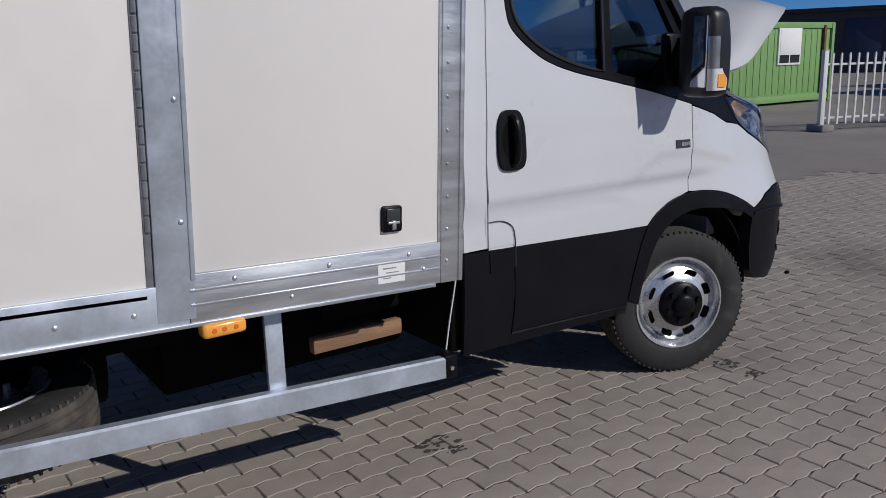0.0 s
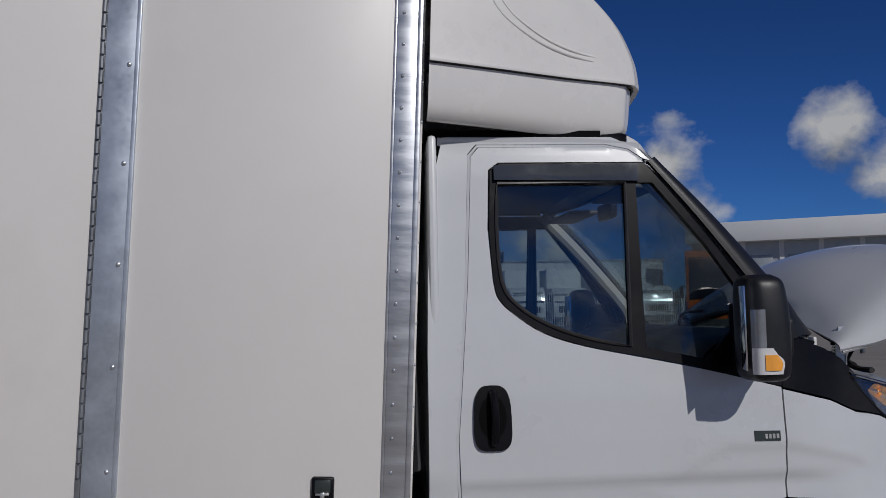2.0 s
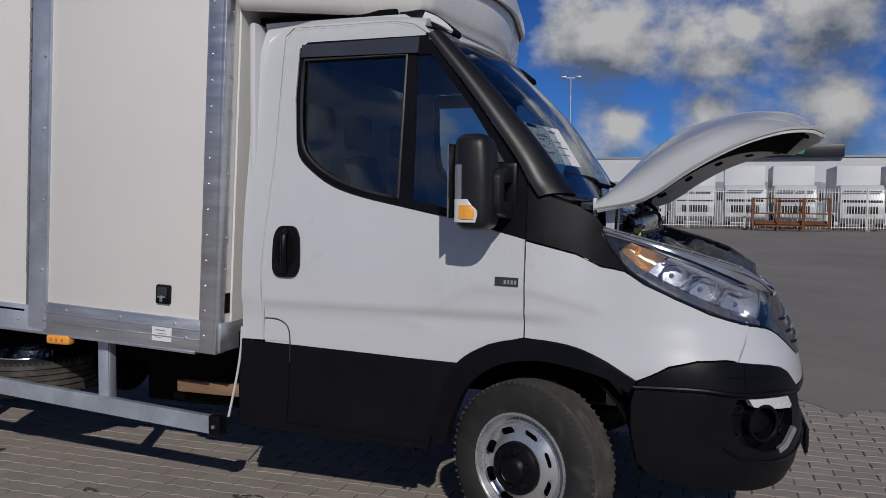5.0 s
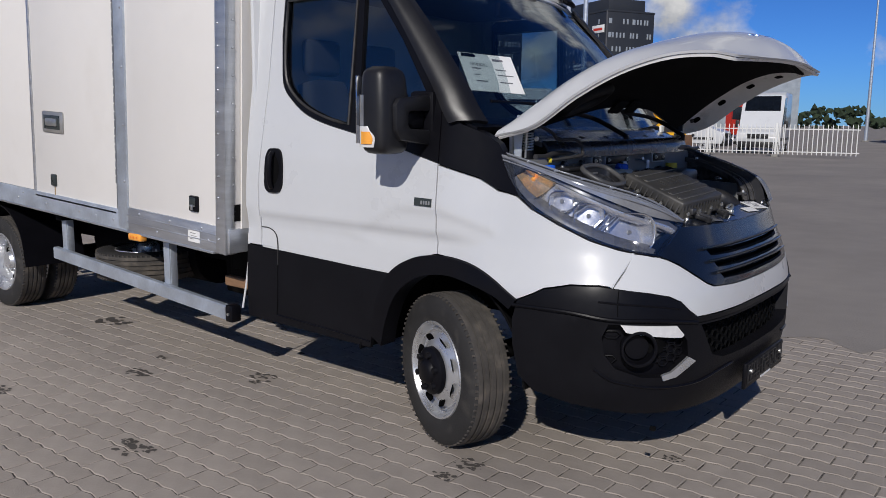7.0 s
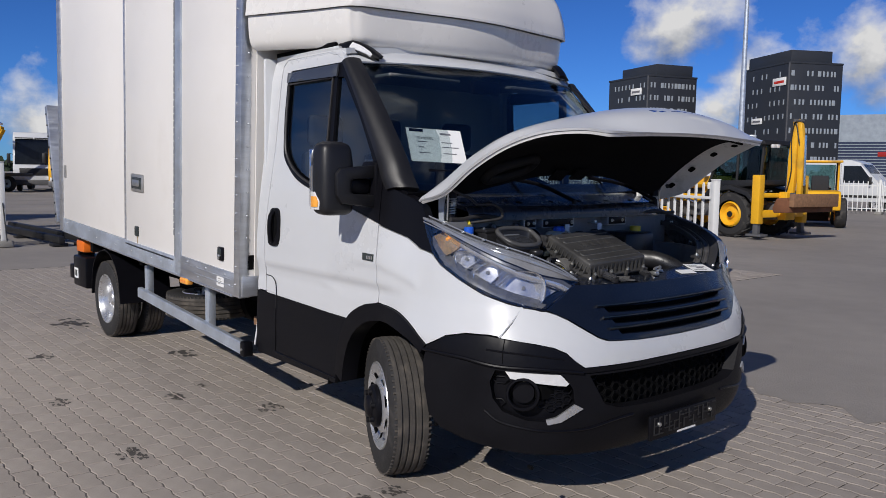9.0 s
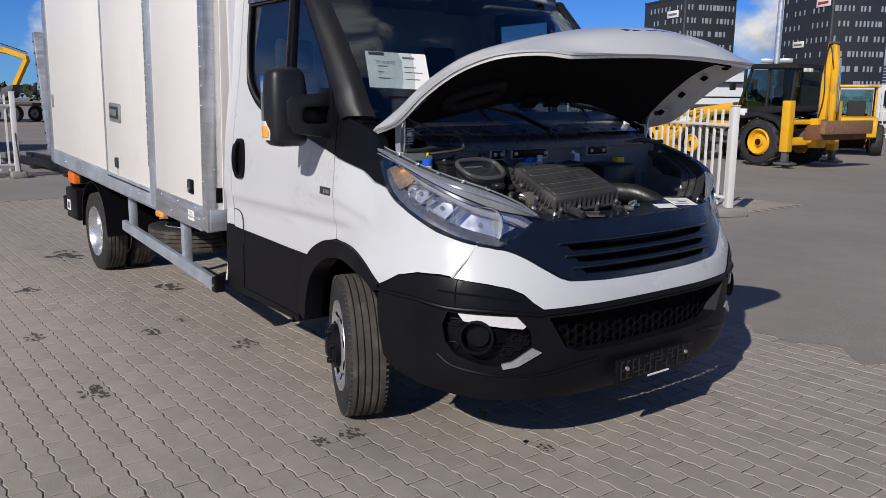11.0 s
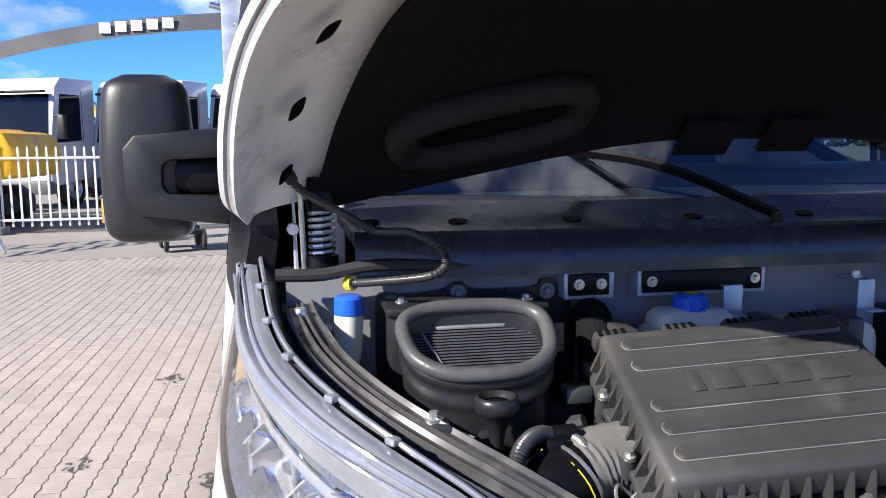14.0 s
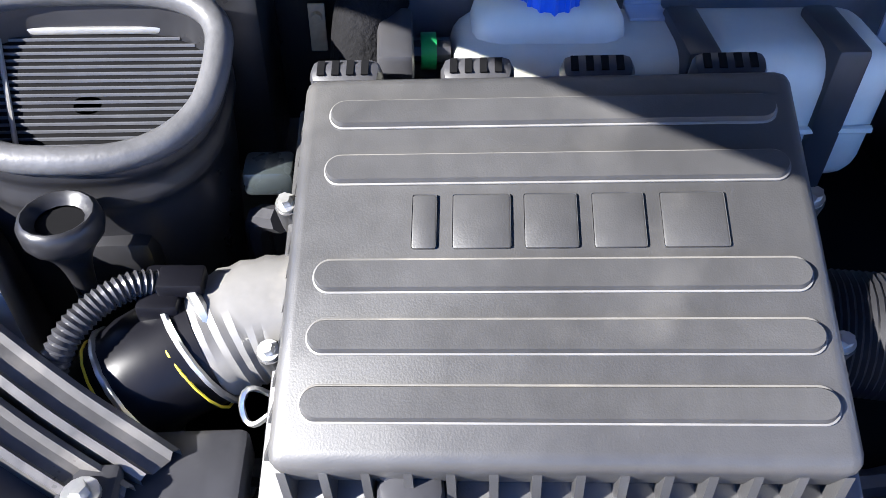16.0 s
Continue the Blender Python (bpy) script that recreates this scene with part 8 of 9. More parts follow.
panel0 = palisade(3.3, 1.42, 0.19)
panel0.matrix_basis = spot(-2.98, 6.84, 155)
braced = palisade(3.1, pitch=0.16, brace=True)
braced.matrix_basis = spot(-13.9, 0.1, -90)
fence_run(-13.9, -3.0, -13.9, -12.3, proto=braced)
fence_run(-28.6, 30.4, -5.6, 34.0, proto=panel0)
fence_run(11.65, 5.0, 20.6, 1.7, proto=panel0)
tall = fence_run(-4.0, 47.0, 22.0, 47.0, 3.25, 2.45)
sg = thing("fence_sign", "small blue sign with white mark on the fence", "sign", at=spot(15.0, 3.72, -20))
part("sign_plate", B(-0.22, 0.22, -0.075, -0.06, 0.78, 1.22, 0.004), M["signblue"], sg)
part("sign_mark", C((0, -0.080, 1.02), (0, -0.075, 1.02), 0.10, 0.10, 20), M["paper"], sg)


# --- backhoe loader ---
def backhoe(m):
    e = thing("backhoe_loader", "yellow backhoe loader with black cab and muddy wheels", "backhoe loader", at=m)
    for y in (0.0, -1.45):
        yard_wheel(e, 0.0, y - 0.17, 0.52, 0.40, M["yellow"], 0.50, 15, "muddy tractor tyre with yellow rim")
        yard_wheel(e, 1.95, y - 0.15, 0.40, 0.30, M["yellow"], 0.5, 13, "smaller front tyre with yellow rim")
        part("mudguard", prism([(-0.68, 0.86), (-0.5, 1.12), (0.0, 1.27), (0.5, 1.22), (0.78, 0.98), (0.80, 0.84), (0.52, 1.10), (0.0, 1.18), (-0.45, 1.04), (-0.64, 0.80)], y - 0.42, y + 0.06, 0.012), M["machblack"], e)
    part("chassis", B(-0.75, 2.2, -1.18, -0.55, 0.42, 0.78, 0.03), M["machgrey"], e)
    part("engine_hood", prism([(0.72, 0.80), (2.35, 0.74), (2.42, 1.12), (2.25, 1.24), (0.72, 1.42)], -1.32, -0.42, 0.05), M["yellow"], e, "yellow engine hood")
    part("hood_grille", B(2.40, 2.45, -1.22, -0.52, 0.72, 1.08, 0.01), M["machblack"], e)
    part("hood_vent", B(1.1, 1.7, -0.425, -0.41, 0.95, 1.15, 0.01), M["machblack"], e)
    # loader arms and bucket
    for y in (-0.28, -1.46):
        part("loader_arm", T([(0.85, y, 1.18), (1.6, y, 1.12), (2.3, y, 0.82), (2.85, y, 0.42)], 0.085, 8, flat=0.55), M["yellow"], e, "yellow loader arm")
        part("lift_ram", C((1.15, y, 0.72), (2.0, y, 0.98), 0.035), M["chrome"], e)
        part("tilt_link", T([(1.9, y, 1.22), (2.5, y, 1.05), (2.95, y, 0.72)], 0.035, 8), M["yellow"], e)
    part("loader_bucket", prism([(2.85, 0.10), (3.55, 0.04), (3.58, 0.09), (2.96, 0.17), (2.92, 0.55), (3.15, 0.82), (3.08, 0.86), (2.82, 0.60)], -1.95, 0.22, 0.01), M["yellow"], e, "worn yellow front bucket")
    # cab
    cabp = part("cab", prism([(-0.62, 1.20), (0.78, 1.02), (0.80, 1.28), (-0.62, 1.34)], -1.42, -0.16, 0.02), M["machblack"], e, "black cab with dark greenish glass")
    roof = [(-0.80, 2.30), (0.52, 2.34), (0.60, 2.42), (0.42, 2.47), (-0.72, 2.44)]
    part("cab_roof", prism(roof, -1.50, -0.10, 0.025), M["machblack"], cabp)
    posts = [((-0.60, 1.30), (-0.66, 2.34)), ((0.02, 1.28), (0.0, 2.34)), ((0.78, 1.26), (0.46, 2.36))]
    for y in (-1.36, -0.22):
        for (a, b), (c, d) in posts:
            part("cab_post", T([(a, y, b), (c, y, d)], 0.036, 8, sub=0), M["machblack"], cabp)
        part("side_glass", prism([(-0.58, 1.32), (0.0, 1.30), (-0.02, 2.30), (-0.63, 2.30)], y - 0.006, y + 0.006), M["machglass"], cabp)
        part("door_glass", prism([(0.04, 1.30), (0.74, 1.26), (0.44, 2.32), (0.03, 2.30)], y - 0.006, y + 0.006), M["machglass"], cabp)
    for x, tx in ((-0.60, -0.66), (0.77, 0.46)):
        bm = bmesh.new()
        bm.faces.new([bm.verts.new(p) for p in ((x, -1.34, 1.30), (x, -0.24, 1.30), (tx, -0.24, 2.32), (tx, -1.34, 2.32))])
        bmesh.ops.solidify(bm, geom=list(bm.faces), thickness=0.012)
        part("end_glass", bm, M["machglass"], cabp)
    part("driver_seat", B(-0.3, 0.15, -1.02, -0.56, 1.32, 1.85, 0.06), M["seat"], cabp)
    part("steering_column", T([(0.6, -0.79, 1.3), (0.42, -0.79, 1.75)], 0.03, 8, sub=0), M["machblack"], cabp)
    for y in (-0.30, -1.28):
        part("work_lamp", B(-0.84, -0.78, y - 0.10, y + 0.02, 2.22, 2.32, 0.015), M["reflector"], cabp)
        part("work_lamp", B(-0.84, -0.78, y - 0.24, y - 0.13, 2.22, 2.32, 0.015), M["reflector"], cabp)
    part("side_mirror", B(0.70, 0.76, 0.0, 0.16, 1.75, 1.98, 0.02), M["machblack"], cabp)
    part("exhaust", C((0.95, -0.60, 1.35), (0.95, -0.60, 2.15), 0.04, 0.035), M["machblack"], e)
    part("white_box", B(0.34, 0.62, 0.0, 0.06, 1.08, 1.24, 0.01), M["paper"], e)
    # rear frame, stabilisers, boom, bucket
    part("rear_frame", B(-0.86, -0.62, -1.55, 0.08, 0.48, 0.64, 0.02), M["yellow"], e)
    part("rear_frame_top", B(-0.84, -0.66, -1.55, 0.08, 0.92, 1.02, 0.02), M["yellow"], e)
    for y in (0.06, -1.55):
        st = part("stabiliser", B(-0.86, -0.66, y - 0.09, y + 0.09, 0.34, 1.42, 0.02), M["yellow"], e, "yellow stabiliser leg housing")
        part("stabiliser_leg", B(-0.82, -0.70, y - 0.06, y + 0.06, 0.12, 0.36, 0.01), M["machgrey"], st)
        part("stabiliser_pad", B(-0.96, -0.58, y - 0.14, y + 0.14, 0.07, 0.12, 0.01), M["machgrey"], st)
    part("kingpost", B(-1.02, -0.80, -0.95, -0.6, 0.42, 1.05, 0.03), M["yellow"], e)
    bo = part("boom", prism([(-1.06, 0.72), (-0.90, 0.72), (-0.92, 1.8), (-1.00, 2.66), (-1.12, 2.66), (-1.11, 1.8)], -0.835, -0.725, 0.015), M["yellow"], e, "upright yellow boom with hoses and rams")
    part("dipper", prism([(-1.26, 0.95), (-1.15, 0.9), (-1.13, 2.3), (-1.12, 2.60), (-1.20, 2.56), (-1.27, 2.1)], -0.83, -0.73, 0.012), M["yellow"], bo)
    part("boom_ram", C((-0.87, -0.78, 1.0), (-0.90, -0.78, 2.0), 0.03), M["chrome"], bo)
    part("dipper_ram", C((-1.30, -0.78, 1.2), (-1.28, -0.78, 2.3), 0.028), M["chrome"], bo)
    for y in (-0.69, -0.87):
        part("hydraulic_hose", T([(-0.9, y, 0.9), (-1.03, y, 1.5), (-1.0, y, 2.2), (-1.08, y, 2.6), (-1.2, y, 2.1)], 0.013, 6), M["machblack"], bo)
    for z in (2.62, 1.0):
        part("pivot_pin", C((-1.10, -0.93, z), (-1.10, -0.63, z), 0.035), M["machgrey"], bo)
    part("rear_bucket", prism([(-1.50, 0.62), (-1.12, 0.60), (-1.08, 0.70), (-1.18, 0.92), (-1.42, 0.94), (-1.52, 0.80)], -1.6, 0.0, 0.02), M["rust"], e, "rusty wide digging bucket")
    part("timber_beam", B(-1.62, -1.50, -1.62, 0.02, 0.74, 1.02, 0.015), M["plank"], e, "weathered timber beam on the bucket")
    for o in [cabp] + list(cabp.children) + [o for o in e.children if o.name.startswith("mudguard")]:
        low = 1.22 if not o.name.startswith("mudguard") else 0.0
        for v in o.data.vertices:
            if v.co.z > low:
                v.co.z = low + (v.co.z - low) * (0.80 if low else 0.93)
    return e


M["machglass"] = glass_mat("cab_green_glass", (0.55, 0.80, 0.80), 0.0, 0.60)
M["silverfar"] = mat("pale_grey_metal", (0.42, 0.44, 0.46), 0.4, 0.4, var=0.1, scale=2)
backhoe(spot(-7.85, 15.45, 173) @ Matrix.Scale(1.11, 4))


def loader(m):
    e = thing("compact_loader", "black and yellow compact wheel loader with muddy tyres", "loader", at=m)
    for x in (-0.85, 0.85):
        for y in (-0.6, 0.6):
            yard_wheel(e, x, y, 0.46, 0.34, M["yellow"], 0.55, 0, "muddy tyre with yellow rim")
    part("rear_body", prism([(-1.6, 0.55), (-0.2, 0.45), (-0.2, 1.15), (-1.45, 1.12), (-1.62, 0.95)], -0.55, 0.55, 0.04), M["yellow"], e)
    part("front_frame", B(-0.2, 1.15, -0.35, 0.35, 0.42, 0.80, 0.03), M["machblack"], e)
    for y in (-0.5, 0.5):
        part("canopy_post", T([(-0.75, y, 1.15), (-0.72, y, 2.0)], 0.03, 8, sub=0), M["yellow"], e)
        part("canopy_post", T([(0.12, y, 0.8), (0.02, y, 2.0)], 0.03, 8, sub=0), M["machblack"], e)
        part("lift_arm", T([(-0.1, y * 0.6, 1.25), (0.7, y * 0.6, 0.95), (1.5, y * 0.6, 0.4)], 0.06, 8, flat=0.5), M["machblack"], e)
    part("canopy", B(-0.9, 0.15, -0.6, 0.6, 2.0, 2.07, 0.02), M["yellow"], e)
    part("cab_glass", B(0.06, 0.075, -0.46, 0.46, 1.05, 1.95), M["machglass"], e)
    part("seat", B(-0.6, -0.25, -0.25, 0.25, 1.12, 1.6, 0.05), M["seat"], e)
    part("bucket", prism([(1.4, 0.1), (2.0, 0.05), (1.52, 0.2), (1.5, 0.6), (1.4, 0.6)], -0.8, 0.8, 0.01), M["rust"], e)
    return e


loader(spot(-9.0, 22.6, 118))


# --- lorries, vans ---
def cab_truck(m, paint, label, tall=3.0, box=None, length=6.0, group="", load=None):
    """A cab-over lorry facing +x: cab, windscreen, grille, bumper, mirrors, wheels, chassis, and a box where wanted."""
    e = thing("lorry", label, "lorry", group, at=m)
    w, n = 1.22, tall
    cab_p = [(-1.9, 0.75), (-0.02, 0.55), (0.0, 1.35), (-0.10, 1.75), (-0.32, n - 0.25), (-0.55, n), (-1.9, n + 0.02)]
    cb = part("cab", prism(cab_p, -w, w, 0.06), paint, e)
    bm = bmesh.new()
    bm.faces.new([bm.verts.new(p) for p in ((-0.075, -w + 0.10, 1.68), (-0.075, w - 0.10, 1.68), (-0.285, w - 0.16, n - 0.42), (-0.285, -w + 0.16, n - 0.42))])
    bmesh.ops.solidify(bm, geom=list(bm.faces), thickness=-0.03)
    part("windscreen", bm, M["wglass"], cb, "dark windscreen")
    for s in (-1, 1):
        part("side_window", prism([(-1.25, 1.72), (-0.28, 1.66), (-0.48, n - 0.42), (-1.25, n - 0.42)], s * (w + 0.004) - 0.006, s * (w + 0.004) + 0.006), M["wglass"], cb)
        part("door_line", B(-1.34, -1.325, s * w - 0.006, s * w + 0.006, 0.85, n - 0.3), M["machblack"], cb)
        part("mirror", B(-0.26, -0.12, s * (w + 0.24) - 0.10, s * (w + 0.24) + 0.10, 1.75, 2.35, 0.03), M["machblack"], cb)
        part("mirror_arm", T([(-0.2, s * w, 2.3), (-0.19, s * (w + 0.2), 2.38)], 0.02, 6, sub=0), M["machblack"], cb)
        part("headlamp", B(-0.02, 0.05, s * 0.90 - 0.22, s * 0.90 + 0.22, 0.72, 0.92, 0.02), M["reflector"], cb)
        part("sun_visor", B(-0.2, 0.0, s * 0.55 - 0.5, s * 0.55 + 0.5, n - 0.40, n - 0.34, 0.01), M["machblack"], cb)
    part("grille", B(-0.03, 0.03, -0.85, 0.85, 1.0, 1.45, 0.02), M["machblack"], cb)
    part("bumper", B(-0.25, 0.08, -w, w, 0.38, 0.72, 0.05), M["machgrey"], cb)
    for g in (-1, 1):
        part("chassis_rail", B(-length, -0.4, g * 0.42 - 0.04, g * 0.42 + 0.04, 0.72, 0.98), M["machblack"], e)
        for x in ((-1.0, -length + 1.2) if length < 8 else (-1.0, -length + 1.2, -length + 2.4)):
            yard_wheel(e, x, g * 1.0, 0.48, 0.30, M["rim"], 0.56)
        part("fuel_tank", B(-3.1, -2.2, g * 0.85 - 0.28, g * 0.85 + 0.28, 0.45, 0.95, 0.08), M["silverfar"], e)
    if box:
        x0, z1, bmat = box
        bx = part("box_body", B(-length, x0, -1.25, 1.25, 1.05, z1, 0.03), bmat, e)
        for s in (-1, 1):
            part("box_rail", B(-length, x0, s * 1.25 - 0.015, s * 1.25 + 0.015, 1.03, 1.15, 0.005), M["silverfar"], bx)
    elif load is None:
        part("rear_deck", B(-length, -2.2, -1.1, 1.1, 0.98, 1.06, 0.01), M["machgrey"], e)
    return e


def van(m, paint, label, group="", h=2.4):
    e = thing("van", label, "van", group, at=m)
    w = 0.98
    body = [(-5.2, 0.42), (-0.1, 0.42), (0.0, 0.75), (-0.15, 1.05), (-0.95, 1.28), (-1.75, h - 0.15), (-2.2, h), (-5.15, h), (-5.25, h - 0.2)]
    bd = part("body", prism(body, -w, w, 0.05), paint, e)
    bm = bmesh.new()
    bm.faces.new([bm.verts.new(p) for p in ((-1.0, -w + 0.1, 1.33), (-1.0, w - 0.1, 1.33), (-1.70, w - 0.18, h - 0.2), (-1.70, -w + 0.18, h - 0.2))])
    bmesh.ops.solidify(bm, geom=list(bm.faces), thickness=-0.03)
    part("windscreen", bm, M["wglass"], bd, "dark windscreen")
    for s in (-1, 1):
        part("side_window", prism([(-2.5, 1.32), (-1.15, 1.30), (-1.75, h - 0.28), (-2.5, h - 0.28)], s * (w + 0.003) - 0.006, s * (w + 0.003) + 0.006), M["wglass"], bd)
        part("door_line", B(-2.62, -2.61, s * w - 0.005, s * w + 0.005, 0.5, h - 0.2), M["machblack"], bd)
        part("mirror", B(-1.35, -1.22, s * (w + 0.16) - 0.09, s * (w + 0.16) + 0.09, 1.25, 1.6, 0.03), M["machblack"], bd)
        part("headlamp", B(-0.12, -0.02, s * 0.72 - 0.16, s * 0.72 + 0.16, 0.78, 1.0, 0.03), M["reflector"], bd)
        part("side_strip", B(-5.0, -0.5, s * (w + 0.008) - 0.01, s * (w + 0.008) + 0.01, 0.62, 0.74, 0.005), M["machblack"], bd)
        part("tail_lamp", B(-5.27, -5.2, s * 0.9 - 0.06, s * 0.9 + 0.06, 0.9, 1.35, 0.01), M["redlamp"], bd)
        for x in (-1.0, -4.2):
            yard_wheel(e, x, s * 0.86, 0.34, 0.22, M["rim"], 0.6)
    part("grille", B(-0.06, 0.015, -0.5, 0.5, 0.72, 0.95, 0.01), M["machblack"], bd)
    part("bumper", B(-0.2, 0.06, -w + 0.04, w - 0.04, 0.3, 0.58, 0.04), M["machblack"], bd)
    return e


WT = "white cab-over lorry with dark windscreen parked in the yard"
row_group = "white lorries behind the fence"
# beyond the far fence, past the machines
van(spot(-12.0, 37.6, 8), M["white"], "white panel van parked behind the fence", "parked vans")
van(spot(-20.0, 36.5, 10), M["white"], "white panel van parked behind the fence", "parked vans")
van(spot(-10.3, 36.8, -80), M["white"], "white high-roof van facing the fence", "parked vans", 3.0)
cab_truck(spot(-14.3, 23.0, -40), M["white"], "white box lorry parked behind the machines", 2.6, (-1.95, 2.75, M["farwhite"]), 6.5)
cab_truck(spot(-15.6, 54.2, -25), M["red"], "red cab-over lorry with crane beam parked in the yard", 3.0, None, 6.5)
cr = thing("crane_beam", "red folded crane beam lying over the lorry", "crane", at=spot(-16.5, 54.6, -25))
part("crane_boom", B(-5.0, 0.9, -0.18, 0.18, 3.06, 3.4, 0.03), M["red"], cr)
part("crane_post", B(-1.3, -0.9, -0.2, 0.2, 1.06, 3.08, 0.03), M["rust"], cr)
# boxes and cabs in a row ahead of the hall
for i, (x, box, tl_) in enumerate(((-3.5, 4.0, 2.75), (-0.45, 3.85, 2.7), (2.6, 4.05, 2.75), (5.6, 4.05, 2.75), (9.3, 4.0, 2.75), (12.4, 4.05, 2.7), (15.5, 4.0, 2.75), (18.5, 4.0, 2.75))):
    cab_truck(spot(x, 50.5 + 0.5 * (i % 2), -90), M["white"], "white box lorry with dark windscreen behind the fence", tl_, (-1.95, box, M["farwhite"]), 7.0, row_group)
# white tractor units behind the rear yard fence
for i in range(3):
    cab_truck(spot(-20.3 - 0.6 * i, -7.9 + 2.9 * i, -22), M["white"], "white tractor lorry with high cab behind the fence", 3.3, None, 6.0, "white tractor lorries")
# yellow lorry and low-loader far behind
cab_truck(spot(-47.6, 10.4, -28), M["yellow"], "yellow cab-over lorry parked in the yard", 3.3, None, 6.5)
cab_truck(spot(-52.5, 9.6, -20), M["white"], WT, 3.7, None, 8.0)


def steel_frame(m):
    e = thing("steel_frame", "rusty welded steel frame standing at the fence", "frame", "rusty frames", at=m)
    for x in (0, 1.3, 2.6):
        for y in (0, 1.0):
            part("upright", B(x - 0.04, x + 0.04, y - 0.04, y + 0.04, 0, 1.9), M["rust"], e)
    for z in (0.3, 1.0, 1.85):
        for y in (0, 1.0):
            part("crossbar", B(0, 2.6, y - 0.035, y + 0.035, z - 0.035, z + 0.035), M["rust"], e)
    for i in range(5):
        part("stored_pipe", C((0.1, 0.15 + 0.17 * i, 0.42 + 0.1 * (i % 2)), (2.5, 0.2 + 0.17 * i, 0.40 + 0.12 * (i % 2)), 0.07), M["rust"], e)
    return e


sf = steel_frame(spot(2.9, 45.4, 3))
copy_thing(sf, spot(4.3, 45.7, -4))


# --- excavators ---
def excavator(m, paint, label, boom, arm, tracks=True):
    """A crawler digger facing +x; boom and arm are lines in x and z."""
    e = thing("excavator", label, "excavator", at=m)
    for s in (-1, 1):
        tr = part("track", prism([(-1.7, 0.25), (-1.45, 0.02), (1.45, 0.02), (1.7, 0.25), (1.7, 0.55), (1.45, 0.78), (-1.45, 0.78), (-1.7, 0.55)], s * 1.1 - 0.25, s * 1.1 + 0.25, 0.03), M["machblack"], e)
        for x in (-1.35, -0.7, 0, 0.7, 1.35):
            part("track_roller", C((x, s * 1.1 - 0.27, 0.40), (x, s * 1.1 + 0.27, 0.40), 0.22 if abs(x) > 1 else 0.14), M["machgrey"], tr)
    part("slew_ring", C((0, 0, 0.7), (0, 0, 1.0), 0.6), M["machblack"], e)
    part("house", prism([(-1.9, 1.0), (1.1, 1.0), (1.1, 1.5), (0.2, 1.9), (-1.6, 1.9), (-1.95, 1.7)], -1.2, 1.2, 0.06), paint, e)
    part("counterweight", prism([(-2.3, 1.0), (-1.9, 0.95), (-1.9, 1.85), (-2.2, 1.8), (-2.35, 1.5)], -1.2, 1.2, 0.06), paint, e)
    cb = part("cab", prism([(0.0, 1.0), (1.35, 1.0), (1.42, 1.5), (1.15, 2.6), (0.1, 2.65), (0.0, 2.5)], 0.25, 1.2, 0.05), M["machblack"], e)
    part("cab_window", prism([(0.15, 1.6), (1.25, 1.6), (1.05, 2.45), (0.2, 2.45)], 1.19, 1.21), M["seaglass"], cb)
    part("cab_window", prism([(0.15, 1.6), (1.25, 1.6), (1.05, 2.45), (0.2, 2.45)], 0.24, 0.26), M["seaglass"], cb)
    bm = bmesh.new()
    line = smooth_line([(x, -0.15, z) for x, z in boom], 5)
    bo = part("boom", T([tuple(p) for p in line], 0.26, 4, sub=0, flat=0.62), paint, e, "long curved boom")
    part("arm", T([(x, -0.15, z) for x, z in arm], 0.19, 4, sub=0, flat=0.62), paint, e)
    a, b = Vector((boom[0][0] + 0.5, -0.15, boom[0][1] - 0.2)), Vector((boom[1][0], -0.15, boom[1][1] - 0.2))
    for s in (-0.28, 0.28):
        part("boom_ram", C(a + Vector((0, s, 0)), b + Vector((0, s, 0)), 0.06), M["chrome"], bo)
    part("arm_ram", C((boom[-2][0], -0.15, boom[-2][1] + 0.35), (boom[-1][0], -0.15, boom[-1][1] + 0.3), 0.07), M["chrome"], bo)
    bx, bz = arm[-1]
    part("digging_bucket", prism([(bx - 0.2, bz), (bx + 0.25, bz + 0.1), (bx + 0.1, bz - 0.35), (bx - 0.45, bz - 0.75), (bx - 0.75, bz - 0.45), (bx - 0.55, bz - 0.1)], -0.6, 0.3, 0.02), M["machgrey"], e)
    return e, bo


ye, _ = excavator(spot(-15.3, -8.0, -95), M["yellow"], "yellow crawler excavator parked behind the fence", [(0.6, 1.5), (1.6, 2.8), (2.9, 3.1), (4.4, 2.3)], [(4.4, 2.4), (4.0, 1.4), (3.7, 1.0)])
ge, gb = excavator(spot(-17.2, -11.5, 88), M["machgrey"], "grey crawler excavator with arched boom behind the fence", [(0.6, 1.5), (2.8, 2.9), (4.5, 3.5), (6.6, 3.95), (9.0, 4.2), (9.7, 4.1)], [(9.8, 4.1), (10.1, 2.6), (10.0, 1.3)])
for i in range(5):
    part("name_bar", B(6.75 + i * 0.32, 6.98 + i * 0.32, -0.345, -0.322, 3.90 + 0.03 * i, 4.12 + 0.03 * i), M["paper"], gb)
part("warning_tag", B(9.88, 10.10, -0.285, -0.272, 2.85, 3.25), M["yellowcap"], ge, "yellow warning tag with black mark")
part("warning_mark", B(9.94, 10.04, -0.292, -0.286, 2.98, 3.15), M["ink"], ge)
